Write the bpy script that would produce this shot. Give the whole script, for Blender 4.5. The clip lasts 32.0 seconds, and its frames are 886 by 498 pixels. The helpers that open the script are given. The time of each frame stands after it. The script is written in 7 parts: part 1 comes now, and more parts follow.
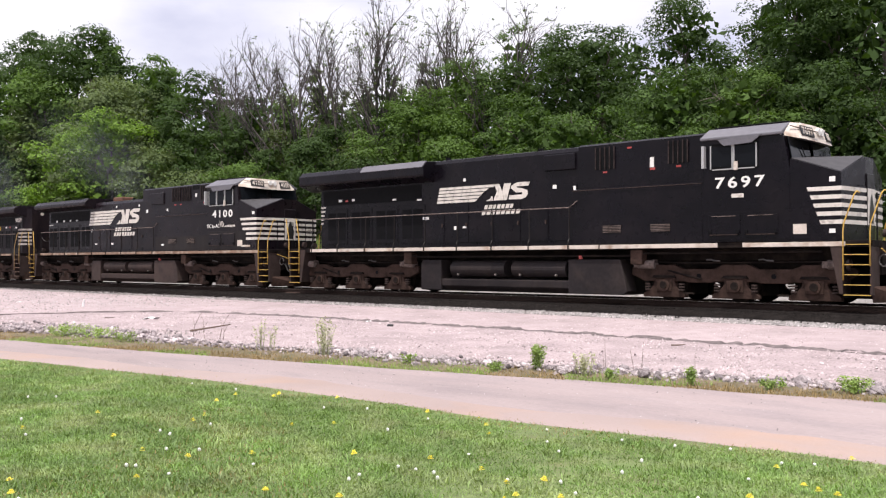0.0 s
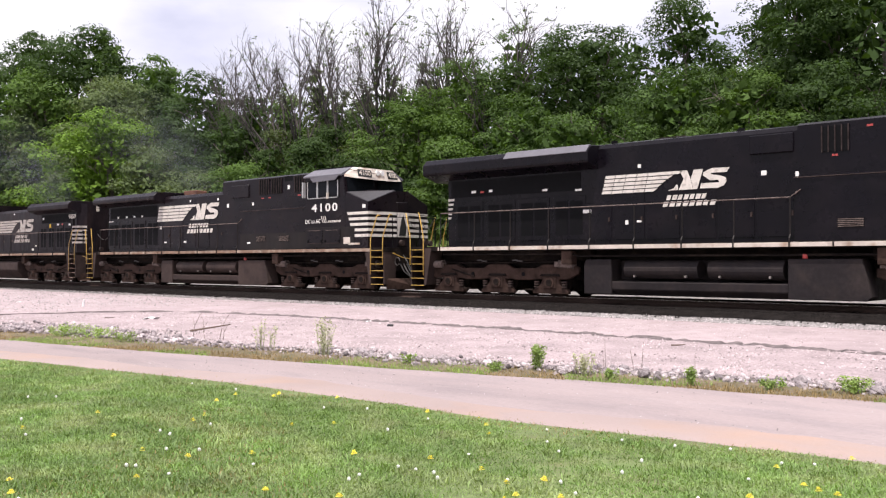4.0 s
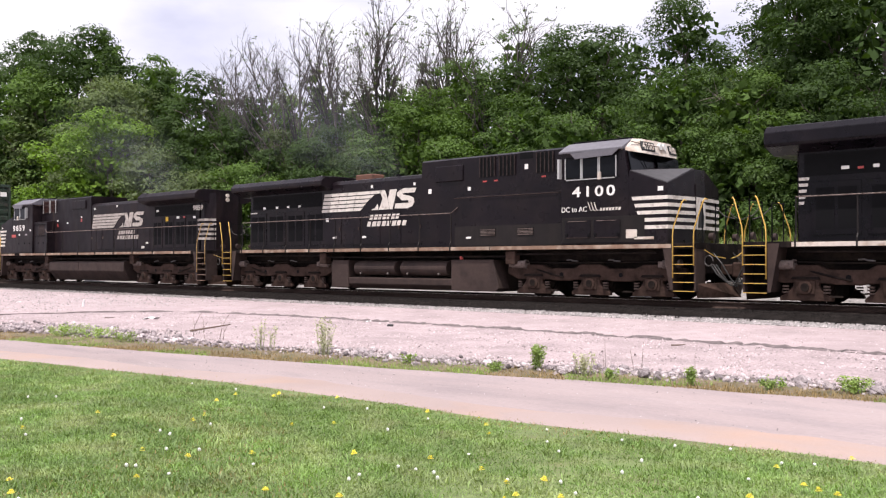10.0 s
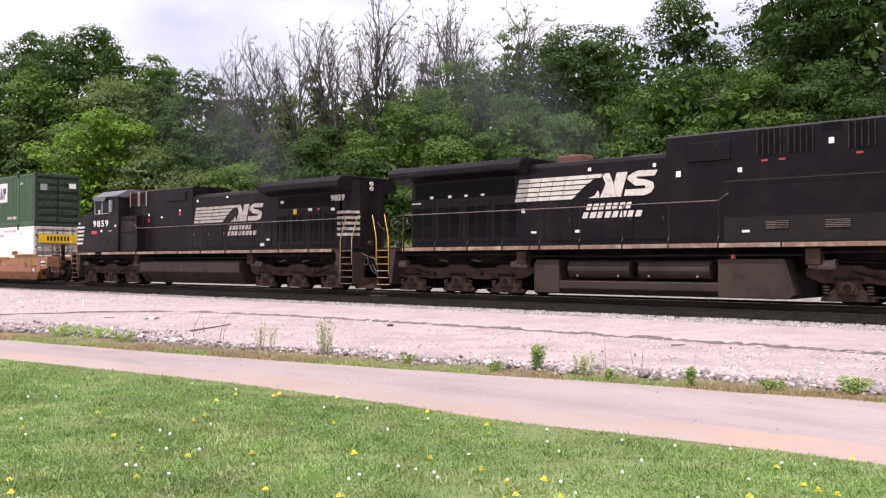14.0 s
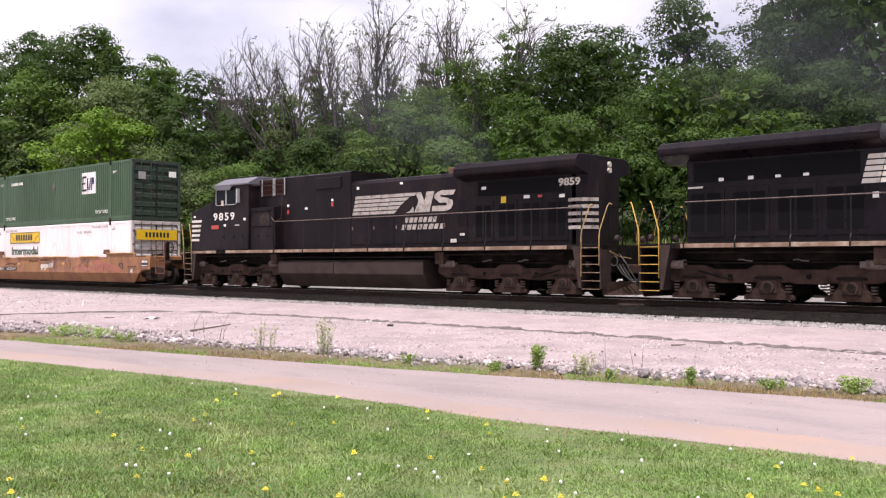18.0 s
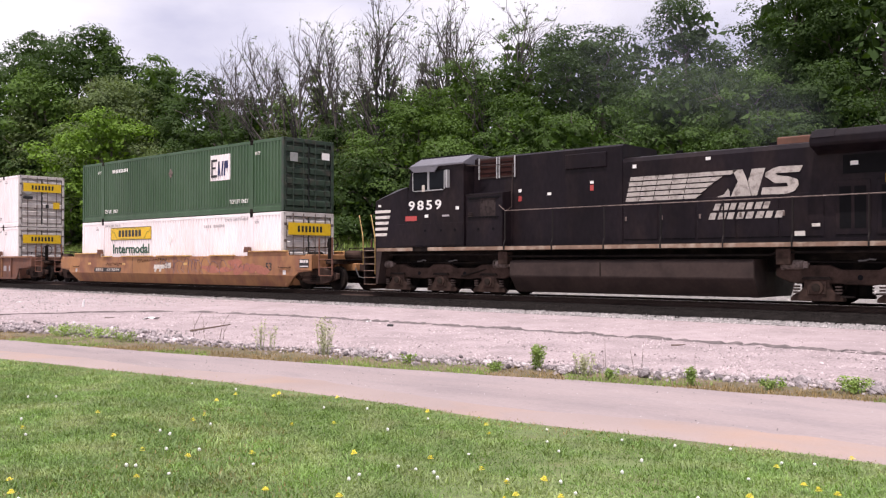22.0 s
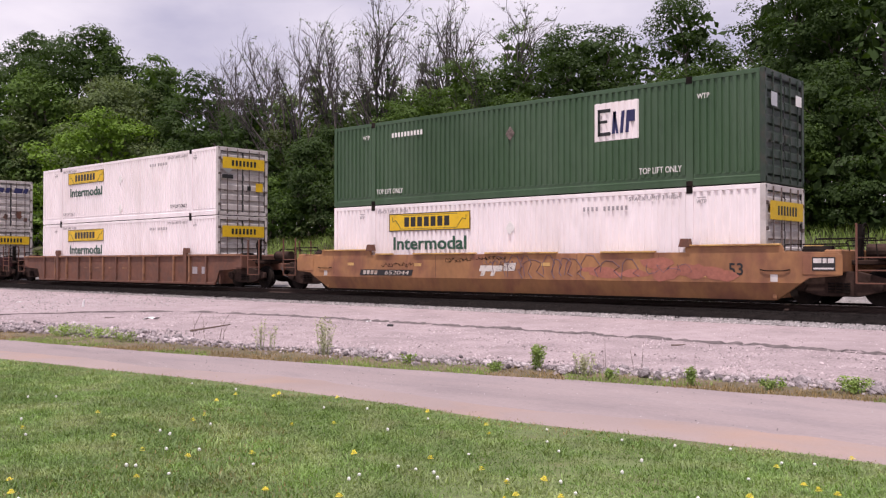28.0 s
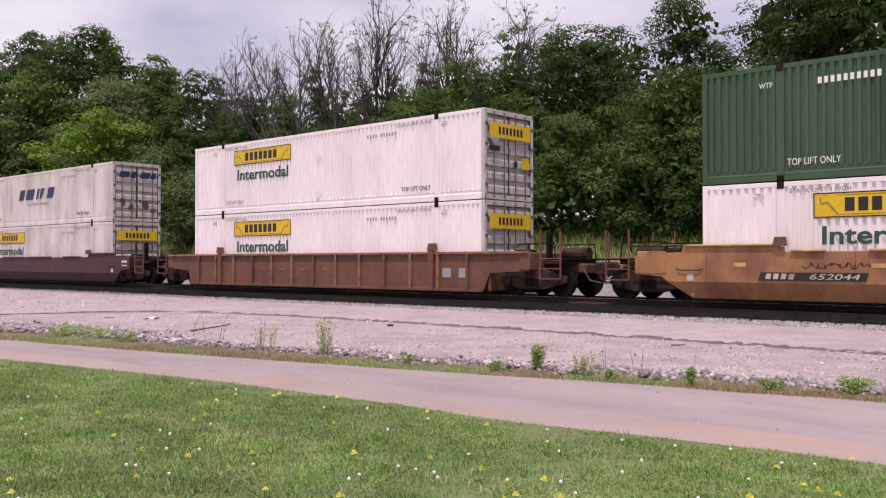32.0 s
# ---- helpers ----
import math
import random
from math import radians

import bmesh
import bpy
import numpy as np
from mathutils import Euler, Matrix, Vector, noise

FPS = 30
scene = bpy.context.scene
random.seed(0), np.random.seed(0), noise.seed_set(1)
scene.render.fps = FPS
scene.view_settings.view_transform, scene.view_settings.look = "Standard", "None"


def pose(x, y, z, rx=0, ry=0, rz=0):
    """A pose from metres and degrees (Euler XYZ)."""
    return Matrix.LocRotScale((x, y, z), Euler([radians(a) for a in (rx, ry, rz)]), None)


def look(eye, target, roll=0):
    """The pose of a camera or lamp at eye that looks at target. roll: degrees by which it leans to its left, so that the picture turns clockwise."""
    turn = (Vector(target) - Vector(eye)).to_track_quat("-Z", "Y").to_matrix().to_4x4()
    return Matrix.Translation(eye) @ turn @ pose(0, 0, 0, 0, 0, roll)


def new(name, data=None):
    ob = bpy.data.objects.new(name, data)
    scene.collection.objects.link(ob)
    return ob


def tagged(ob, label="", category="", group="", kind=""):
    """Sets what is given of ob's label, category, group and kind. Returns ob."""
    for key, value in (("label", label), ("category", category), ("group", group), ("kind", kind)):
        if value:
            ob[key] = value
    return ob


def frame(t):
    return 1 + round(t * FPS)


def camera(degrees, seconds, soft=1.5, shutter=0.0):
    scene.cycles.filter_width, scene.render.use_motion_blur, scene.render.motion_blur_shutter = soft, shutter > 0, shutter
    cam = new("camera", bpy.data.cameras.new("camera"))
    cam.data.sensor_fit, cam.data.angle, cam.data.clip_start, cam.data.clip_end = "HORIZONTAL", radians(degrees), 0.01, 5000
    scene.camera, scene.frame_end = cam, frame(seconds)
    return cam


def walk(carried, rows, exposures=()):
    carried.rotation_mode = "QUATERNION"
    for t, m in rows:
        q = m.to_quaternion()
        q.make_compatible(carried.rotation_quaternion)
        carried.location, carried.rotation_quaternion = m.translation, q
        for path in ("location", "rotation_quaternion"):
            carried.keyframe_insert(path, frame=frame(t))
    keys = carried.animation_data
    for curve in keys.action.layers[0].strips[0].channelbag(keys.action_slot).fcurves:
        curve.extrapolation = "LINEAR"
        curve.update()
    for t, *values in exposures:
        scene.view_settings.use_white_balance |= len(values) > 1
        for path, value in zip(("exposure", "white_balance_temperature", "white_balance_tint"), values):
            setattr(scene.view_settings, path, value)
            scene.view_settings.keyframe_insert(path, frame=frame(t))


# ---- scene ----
# camera: it stands still on the lawn
cam = camera(51.49, 32.0, soft=1.25)
EYE = pose(0, -23.696, 1.034, 90.84, 0, 41.872)
walk(cam, [(0, EYE), (32, EYE)], exposures=[(0, 0.36, 6500, 13), (3, 0.40, 6500, 14), (9, 0.42, 6500, 15), (14, 0.42, 6500, 16), (20, 0.28, 6500, 18), (24, 0.14, 6500, 20), (28, -0.12, 6500, 24), (32, -0.19, 6500, 24)])

# ---- light: hazy noon sun almost overhead, broken cloud ----
SUN_TO = Vector((0.15, -0.32, 1.0)).normalized()
sun = new("sun", bpy.data.lights.new("sun", "SUN"))
sun.data.energy, sun.data.angle, sun.data.color = 4.3, radians(0.6), (1.0, 0.95, 0.88)
sun.matrix_world = look((0, 0, 60), Vector((0, 0, 60)) - SUN_TO)
world = bpy.data.worlds.new("sky")
scene.world = world
world.use_nodes = True
wn, wl = world.node_tree.nodes, world.node_tree.links
wn.clear()
sky = wn.new("ShaderNodeTexSky")
sky.sky_type, sky.sun_disc = "NISHITA", False
sky.sun_elevation = math.asin(SUN_TO.z)
sky.sun_rotation = math.atan2(SUN_TO.x, SUN_TO.y)
sky.air_density, sky.dust_density = 1.0, 2.5
w_coord = wn.new("ShaderNodeTexCoord")
w_map = wn.new("ShaderNodeMapping")
w_map.inputs["Scale"].default_value = (1.0, 1.0, 2.6)
w_noise = wn.new("ShaderNodeTexNoise")
w_noise.inputs["Scale"].default_value, w_noise.inputs["Detail"].default_value = 2.6, 7.0
w_ramp = wn.new("ShaderNodeValToRGB")
w_ramp.color_ramp.elements[0].position, w_ramp.color_ramp.elements[1].position = 0.38, 0.66
w_cloud = wn.new("ShaderNodeMix")
w_cloud.data_type = "RGBA"
w_cloud.inputs[6].default_value = (7.3, 7.4, 9.0, 1)
w_cloud.inputs[7].default_value = (13.4, 13.1, 13.4, 1)
w_mix = wn.new("ShaderNodeMix")
w_mix.data_type = "RGBA"
w_mix.inputs[0].default_value = 0.88
w_bg, w_out = wn.new("ShaderNodeBackground"), wn.new("ShaderNodeOutputWorld")
w_bg.inputs["Strength"].default_value = 0.085
wl.new(w_coord.outputs["Generated"], w_map.inputs["Vector"])
wl.new(w_map.outputs["Vector"], w_noise.inputs["Vector"])
wl.new(w_noise.outputs["Fac"], w_ramp.inputs["Fac"])
wl.new(w_ramp.outputs["Color"], w_cloud.inputs[0])
wl.new(sky.outputs["Color"], w_mix.inputs[6])
wl.new(w_cloud.outputs[2], w_mix.inputs[7])
wl.new(w_mix.outputs[2], w_bg.inputs["Color"])
wl.new(w_bg.outputs["Background"], w_out.inputs["Surface"])


# ---- materials ----
def mat(name, color, rough=0.6, metal=0.0, spots=None, coarse=0.6, fine=14.0, amount=0.25, bump=0.0, bump_scale=None,
        spot_cover=0.5, spot_scale=None, per_piece=0.0, stretch=(1, 1, 1), island=0.0, translucent=None, coat=0.0, gloss=0.5):
    """Node material: base colour varied at two scales, optional stains of a second colour, fine relief."""
    m = bpy.data.materials.new(name)
    m.use_nodes = True
    n, l = m.node_tree.nodes, m.node_tree.links
    bsdf = n["Principled BSDF"]
    co = n.new("ShaderNodeTexCoord")
    mp = n.new("ShaderNodeMapping")
    mp.inputs["Scale"].default_value = stretch
    l.new(co.outputs["Object"], mp.inputs["Vector"])

    def noise_tex(scale, detail=5.0):
        t = n.new("ShaderNodeTexNoise")
        t.inputs["Scale"].default_value, t.inputs["Detail"].default_value = scale, detail
        l.new(mp.outputs["Vector"], t.inputs["Vector"])
        return t.outputs["Fac"]

    def scaled(value, lo, hi):
        r = n.new("ShaderNodeMapRange")
        r.inputs["To Min"].default_value, r.inputs["To Max"].default_value = lo, hi
        r.inputs["From Min"].default_value, r.inputs["From Max"].default_value = 0.25, 0.75
        l.new(value, r.inputs["Value"])
        return r.outputs["Result"]

    def times(a, b):
        t = n.new("ShaderNodeMath")
        t.operation = "MULTIPLY"
        l.new(a, t.inputs[0]), l.new(b, t.inputs[1])
        return t.outputs[0]

    value = times(scaled(noise_tex(coarse), 1 - amount, 1 + amount), scaled(noise_tex(fine), 1 - amount * 0.8, 1 + amount * 0.8))
    if per_piece:
        info = n.new("ShaderNodeObjectInfo")
        r = n.new("ShaderNodeMapRange")
        r.inputs["To Min"].default_value, r.inputs["To Max"].default_value = 1 - per_piece, 1 + per_piece
        l.new(info.outputs["Random"], r.inputs["Value"])
        value = times(value, r.outputs["Result"])
    if island:
        geo = n.new("ShaderNodeNewGeometry")
        r = n.new("ShaderNodeMapRange")
        r.inputs["To Min"].default_value, r.inputs["To Max"].default_value = 1 - island, 1 + island
        l.new(geo.outputs["Random Per Island"], r.inputs["Value"])
        value = times(value, r.outputs["Result"])
    tint = n.new("ShaderNodeMix")
    tint.data_type = "RGBA"
    tint.inputs[0].default_value = 0.0
    tint.inputs[6].default_value = (*color, 1)
    tint.inputs[7].default_value = (*(spots or color), 1)
    if spots:
        ramp = n.new("ShaderNodeValToRGB")
        ramp.color_ramp.elements[0].position = 0.62 - 0.35 * spot_cover
        ramp.color_ramp.elements[1].position = 0.80 - 0.30 * spot_cover
        l.new(noise_tex(spot_scale or coarse * 2.3, 7.0), ramp.inputs["Fac"])
        l.new(ramp.outputs["Color"], tint.inputs[0])
    vm = n.new("ShaderNodeVectorMath")
    vm.operation = "SCALE"
    l.new(tint.outputs[2], vm.inputs[0])
    l.new(value, vm.inputs["Scale"])
    l.new(vm.outputs["Vector"], bsdf.inputs["Base Color"])
    bsdf.inputs["Metallic"].default_value = metal
    l.new(scaled(noise_tex(fine * 0.5), max(0.03, rough - 0.1), min(1, rough + 0.1)), bsdf.inputs["Roughness"])
    bsdf.inputs["Specular IOR Level"].default_value = gloss
    if coat:
        bsdf.inputs["Coat Weight"].default_value = coat
        bsdf.inputs["Coat Roughness"].default_value = 0.12
    if bump:
        b = n.new("ShaderNodeBump")
        b.inputs["Strength"].default_value, b.inputs["Distance"].default_value = 0.8, bump
        l.new(noise_tex(bump_scale or fine, 8.0), b.inputs["Height"])
        l.new(b.outputs["Normal"], bsdf.inputs["Normal"])
    if translucent:
        tr, mx = n.new("ShaderNodeBsdfTranslucent"), n.new("ShaderNodeMixShader")
        mx.inputs[0].default_value = 0.26
        g = n.new("ShaderNodeVectorMath")
        g.operation = "MULTIPLY"
        g.inputs[1].default_value = translucent
        l.new(vm.outputs["Vector"], g.inputs[0])
        l.new(g.outputs["Vector"], tr.inputs["Color"])
        l.new(bsdf.outputs[0], mx.inputs[1]), l.new(tr.outputs[0], mx.inputs[2])
        l.new(mx.outputs[0], n["Material Output"].inputs["Surface"])
    return m


def glow(name, color, strength):
    m = mat(name, color, 0.3)
    m.node_tree.nodes["Principled BSDF"].inputs["Emission Color"].default_value = (*color, 1)
    m.node_tree.nodes["Principled BSDF"].inputs["Emission Strength"].default_value = strength
    return m


M = {
    "black": mat("black_paint", (0.0076, 0.0052, 0.0076), 0.32, spots=(0.0130, 0.0088, 0.0104), coarse=0.5, fine=7, amount=0.32, bump=0.004, bump_scale=1.6, gloss=0.16),
    "black_old": mat("weathered_black_paint", (0.0112, 0.0080, 0.0106), 0.42, spots=(0.0185, 0.0124, 0.0134), coarse=0.7, fine=9, amount=0.35, bump=0.002, bump_scale=3.0, stretch=(1, 1, 0.5), gloss=0.12),
    "black_new": mat("clean_black_paint", (0.0044, 0.0034, 0.0056), 0.30, spots=(0.0078, 0.0058, 0.0080), coarse=0.5, fine=7, amount=0.32, bump=0.004, bump_scale=1.6, gloss=0.16),
    "black2": mat("dusty_black_paint", (0.0105, 0.0085, 0.0085), 0.55, spots=(0.0165, 0.0128, 0.0118), coarse=0.6, fine=9, amount=0.3, stretch=(1, 1, 0.35), gloss=0.2),
    "intake": mat("rusty_intake_screen", (0.034, 0.013, 0.011), 0.8, spots=(0.03, 0.013, 0.011), coarse=3, fine=20, amount=0.25, gloss=0.1),
    "grillbar": mat("dusty_grille_bar", (0.042, 0.032, 0.031), 0.7, spots=(0.020, 0.015, 0.015), coarse=4, fine=20, amount=0.25, gloss=0.08),
    "palemetal": mat("pale_dust_and_glint", (0.17, 0.135, 0.122), 0.85, spots=(0.09, 0.068, 0.06), coarse=4, fine=25, amount=0.25, gloss=0.15),
    # lighter than the black nose: sun and dust on its top, as colour
    "nosesunlit": mat("sunlit_dusty_nose_paint", (0.036, 0.034, 0.038), 0.55, amount=0.2),
    # the light grey holds the sky light on roof chamfers and visors
    "roofskylit": mat("skylit_roof_paint", (0.125, 0.120, 0.138), 0.5, amount=0.15),
    "under": mat("underframe_grime", (0.011, 0.0085, 0.008), 0.85, spots=(0.024, 0.018, 0.015), coarse=1.2, fine=12, amount=0.35, bump=0.004, gloss=0.08),
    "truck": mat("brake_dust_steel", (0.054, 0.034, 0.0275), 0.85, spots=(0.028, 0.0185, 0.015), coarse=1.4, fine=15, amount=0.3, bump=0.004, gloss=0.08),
    "tankdark": mat("dark_tank_paint", (0.020, 0.017, 0.018), 0.6, spots=(0.030, 0.024, 0.023), coarse=0.7, fine=10, amount=0.25, gloss=0.12),
    "tank": mat("dusty_tank_paint", (0.050, 0.035, 0.031), 0.65, spots=(0.032, 0.023, 0.021), coarse=0.7, fine=10, amount=0.2, gloss=0.15),
    "dark": mat("deep_black", (0.006, 0.006, 0.007), 0.7, amount=0.2, gloss=0.08),
    "cream": mat("weathered_cream_paint", (0.55, 0.49, 0.43), 0.55, spots=(0.34, 0.25, 0.19), coarse=1.5, fine=16, amount=0.15, spot_cover=0.35),
    "rustsill": mat("rusty_sill", (0.20, 0.125, 0.085), 0.7, spots=(0.36, 0.28, 0.22), coarse=1.5, fine=16, amount=0.2, spot_cover=0.45),
    "wellR": mat("rust_brown_rib", (0.26, 0.125, 0.065), 0.75, spots=(0.15, 0.07, 0.045), coarse=1.5, fine=10, amount=0.2),
    "white": mat("lettering_white", (0.78, 0.76, 0.73), 0.5, amount=0.08),
    "worn": mat("worn_lettering_white", (0.62, 0.58, 0.53), 0.6, spots=(0.33, 0.29, 0.26), coarse=3, fine=30, amount=0.12, spot_cover=0.2),
    "wornold": mat("faded_lettering_white", (0.40, 0.36, 0.33), 0.65, spots=(0.17, 0.145, 0.13), coarse=3, fine=30, amount=0.18, spot_cover=0.35),
    "yellow": mat("handrail_yellow", (0.56, 0.36, 0.075), 0.5, spots=(0.35, 0.22, 0.06), coarse=6, fine=30, amount=0.15, spot_cover=0.3),
    "yellowdull": mat("faded_handrail_yellow", (0.50, 0.34, 0.12), 0.6, spots=(0.25, 0.16, 0.08), coarse=6, fine=30, amount=0.2),
    "red": mat("marker_red", (0.38, 0.05, 0.045), 0.4, amount=0.1),
    "steel": mat("worn_steel", (0.30, 0.27, 0.25), 0.35, metal=0.9, amount=0.2),
    "rubber": mat("hose_rubber", (0.03, 0.03, 0.03), 0.6, amount=0.2),
    "hose": mat("grey_hose", (0.075, 0.068, 0.065), 0.5, amount=0.2),
    "glass": mat("cab_glass", (0.006, 0.007, 0.009), 0.08, amount=0.05, gloss=0.09),
    "alu": mat("window_frame_grey", (0.42, 0.42, 0.42), 0.45, metal=0.3, amount=0.1),
    "cwhite": mat("container_white", (0.86, 0.79, 0.795), 0.5, spots=(0.76, 0.69, 0.685), coarse=0.35, fine=6, amount=0.06, spot_cover=0.35, stretch=(1, 1, 0.3)),
    "cwhite2": mat("aged_container_white", (0.68, 0.64, 0.62), 0.55, spots=(0.50, 0.45, 0.41), coarse=0.5, fine=6, amount=0.08, spot_cover=0.45, stretch=(1, 1, 0.3)),
    "cgreen": mat("container_green", (0.036, 0.080, 0.036), 0.48, spots=(0.050, 0.094, 0.050), coarse=0.4, fine=7, amount=0.14, stretch=(1, 1, 0.3)),
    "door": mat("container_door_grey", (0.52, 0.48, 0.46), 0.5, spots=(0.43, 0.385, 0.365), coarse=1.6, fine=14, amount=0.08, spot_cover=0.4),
    # darker copy of the side green: shade on the end doors, plus dirt
    "doorg": mat("shaded_dirty_door_green", (0.022, 0.040, 0.026), 0.5, spots=(0.05, 0.045, 0.035), coarse=1.5, fine=12, amount=0.2, spot_cover=0.3),
    "rod": mat("galvanised_rod", (0.55, 0.54, 0.53), 0.35, metal=0.7, amount=0.12),
    "sign": mat("panel_yellow", (0.72, 0.46, 0.012), 0.45, spots=(0.55, 0.33, 0.02), coarse=2, fine=20, amount=0.06, spot_cover=0.25),
    "ink": mat("lettering_black", (0.015, 0.015, 0.016), 0.5, amount=0.1),
    "inkgreen": mat("lettering_dark_green", (0.02, 0.075, 0.045), 0.5, amount=0.1),
    "inkblue": mat("lettering_navy", (0.02, 0.022, 0.09), 0.5, amount=0.1),
    "inkfade": mat("faded_stencil", (0.33, 0.30, 0.31), 0.6, amount=0.2),
    "wellO": mat("well_car_orange", (0.330, 0.158, 0.064), 0.65, spots=(0.215, 0.090, 0.050), coarse=0.55, fine=7, amount=0.18, spot_cover=0.5, bump=0.002, stretch=(1, 1, 0.6)),
    "wellY": mat("well_car_yellow_sill", (0.56, 0.35, 0.12), 0.6, spots=(0.30, 0.15, 0.07), coarse=1.2, fine=10, amount=0.15, spot_cover=0.4),
    "wellB": mat("well_car_rust_brown", (0.148, 0.062, 0.038), 0.75, spots=(0.12, 0.056, 0.038), coarse=0.9, fine=8, amount=0.22, spot_cover=0.5, bump=0.003),
    "wellM": mat("well_car_maroon", (0.068, 0.023, 0.026), 0.65, spots=(0.05, 0.025, 0.026), coarse=0.7, fine=8, amount=0.2, spot_cover=0.45),
    "pink": mat("spray_pink", (0.33, 0.120, 0.082), 0.7, amount=0.25),
    "violet": mat("spray_blue_grey", (0.15, 0.095, 0.11), 0.7, amount=0.25),
    "rail": mat("rusty_rail", (0.050, 0.034, 0.029), 0.7, amount=0.3, gloss=0.08),
    "railtop": mat("polished_rail_head", (0.45, 0.42, 0.40), 0.25, metal=0.9, amount=0.1),
    "tie": mat("creosoted_timber", (0.026, 0.021, 0.019), 0.85, spots=(0.045, 0.037, 0.033), coarse=2, fine=25, amount=0.3, per_piece=0.25, bump=0.006, stretch=(6, 0.6, 3), gloss=0.08),
    "ballast": mat("limestone_ballast_bed", (0.24, 0.225, 0.22), 0.9, spots=(0.16, 0.15, 0.15), coarse=3.0, fine=26, amount=0.35, spot_cover=0.45, spot_scale=24, bump=0.03, bump_scale=18),
    "stone": mat("crushed_stone", (0.29, 0.266, 0.266), 0.9, amount=0.15, island=0.65, coarse=3, fine=30, gloss=0.15),
    "darkbed": mat("dark_ballast", (0.010, 0.0085, 0.008), 0.95, spots=(0.019, 0.016, 0.015), coarse=2, fine=26, amount=0.3, bump=0.03, bump_scale=18, gloss=0.08),
    "darkstone": mat("dark_ballast_stone", (0.012, 0.010, 0.0095), 0.95, amount=0.2, island=0.5, gloss=0.08),
    "pebble": mat("pale_pebble", (0.385, 0.325, 0.331), 0.95, amount=0.12, island=0.5, gloss=0.15),
    # near-dark tone that paints the shade in the gaps of the rock row
    "rockshade": mat("shade_between_rocks", (0.085, 0.068, 0.060), 0.95, spots=(0.14, 0.115, 0.10), coarse=3, fine=20, amount=0.3, bump=0.02, gloss=0.15),
    "rubble": mat("broken_small_stone", (0.25, 0.215, 0.215), 0.9, amount=0.2, island=0.45, gloss=0.15),
    "rock": mat("riprap_rock", (0.42, 0.370, 0.378), 0.85, spots=(0.17, 0.145, 0.15), coarse=4, fine=22, amount=0.2, per_piece=0.42, bump=0.015, bump_scale=12, gloss=0.15),
    "gravel": mat("packed_limestone_gravel", (0.380, 0.314, 0.321), 0.95, spots=(0.300, 0.243, 0.249), coarse=1.1, fine=30, amount=0.22, spot_cover=0.5, spot_scale=16.0, bump=0.05, bump_scale=22, gloss=0.15),
    "shelf": mat("packed_pale_gravel", (0.365, 0.300, 0.306), 0.95, spots=(0.325, 0.264, 0.270), coarse=0.8, fine=42, amount=0.15, spot_cover=0.5, spot_scale=3.0, bump=0.015, bump_scale=30, gloss=0.15),
    "road": mat("worn_chipseal_path", (0.305, 0.252, 0.250), 0.92, spots=(0.256, 0.216, 0.220), coarse=0.5, fine=38, amount=0.14, spot_cover=0.45, spot_scale=1.6, bump=0.006, bump_scale=90, stretch=(0.35, 1, 1), gloss=0.15),
    # gravel colour that carries the shade of the shelf's small step
    "edgeshade": mat("shaded_gravel_edge", (0.140, 0.114, 0.115), 0.95, spots=(0.085, 0.069, 0.069), coarse=4, fine=20, amount=0.25, bump=0.03),
    "shoulder": mat("sandy_path_shoulder", (0.315, 0.252, 0.238), 0.95, spots=(0.345, 0.252, 0.212), coarse=0.6, fine=60, amount=0.10, spot_cover=0.42, spot_scale=0.9, bump=0.006, bump_scale=90, gloss=0.15),
    "rockheap": mat("broken_rock", (0.43, 0.378, 0.386), 0.85, spots=(0.17, 0.145, 0.15), coarse=5, fine=24, amount=0.2, island=0.45, bump=0.012, bump_scale=14, gloss=0.15),
    "soil": mat("lawn_soil", (0.120, 0.160, 0.055), 0.95, spots=(0.135, 0.14, 0.065), coarse=0.8, fine=9, amount=0.25, spot_cover=0.35, bump=0.02),
    "verge": mat("verge_soil", (0.15, 0.115, 0.070), 0.95, spots=(0.09, 0.085, 0.040), coarse=1.2, fine=12, amount=0.3, spot_cover=0.5, bump=0.03),
    "forestfloor": mat("forest_floor", (0.055, 0.06, 0.028), 0.95, spots=(0.09, 0.07, 0.04), coarse=0.4, fine=4, amount=0.3, bump=0.05),
    "grass": mat("lawn_grass", (0.164, 0.264, 0.076), 0.6, spots=(0.248, 0.306, 0.132), coarse=0.9, fine=4, amount=0.28, island=0.32, translucent=(1.5, 1.5, 0.6), spot_scale=1.6),
    "drygrass": mat("dry_grass", (0.30, 0.22, 0.10), 0.7, amount=0.2, island=0.3, translucent=(1.2, 1.2, 0.8)),
    "weed": mat("weed_green", (0.235, 0.335, 0.085), 0.6, amount=0.2, island=0.3, translucent=(1.4, 1.4, 0.6)),
    "weedgrey": mat("weed_grey_green", (0.46, 0.47, 0.30), 0.7, amount=0.2, island=0.3, translucent=(1.2, 1.2, 0.8)),
    "petal": mat("dandelion_yellow", (0.80, 0.68, 0.04), 0.6, amount=0.1),
    "puff": mat("seed_head_white", (0.75, 0.75, 0.70), 0.8, amount=0.1),
    "bark": mat("tree_bark", (0.12, 0.10, 0.085), 0.9, spots=(0.07, 0.06, 0.05), coarse=2, fine=14, amount=0.25, bump=0.02),
    "barkgrey": mat("dead_tree_bark", (0.075, 0.064, 0.060), 0.9, spots=(0.045, 0.039, 0.037), coarse=2, fine=14, amount=0.2),
    "paper": mat("litter_white", (0.8, 0.8, 0.8), 0.5, amount=0.05),
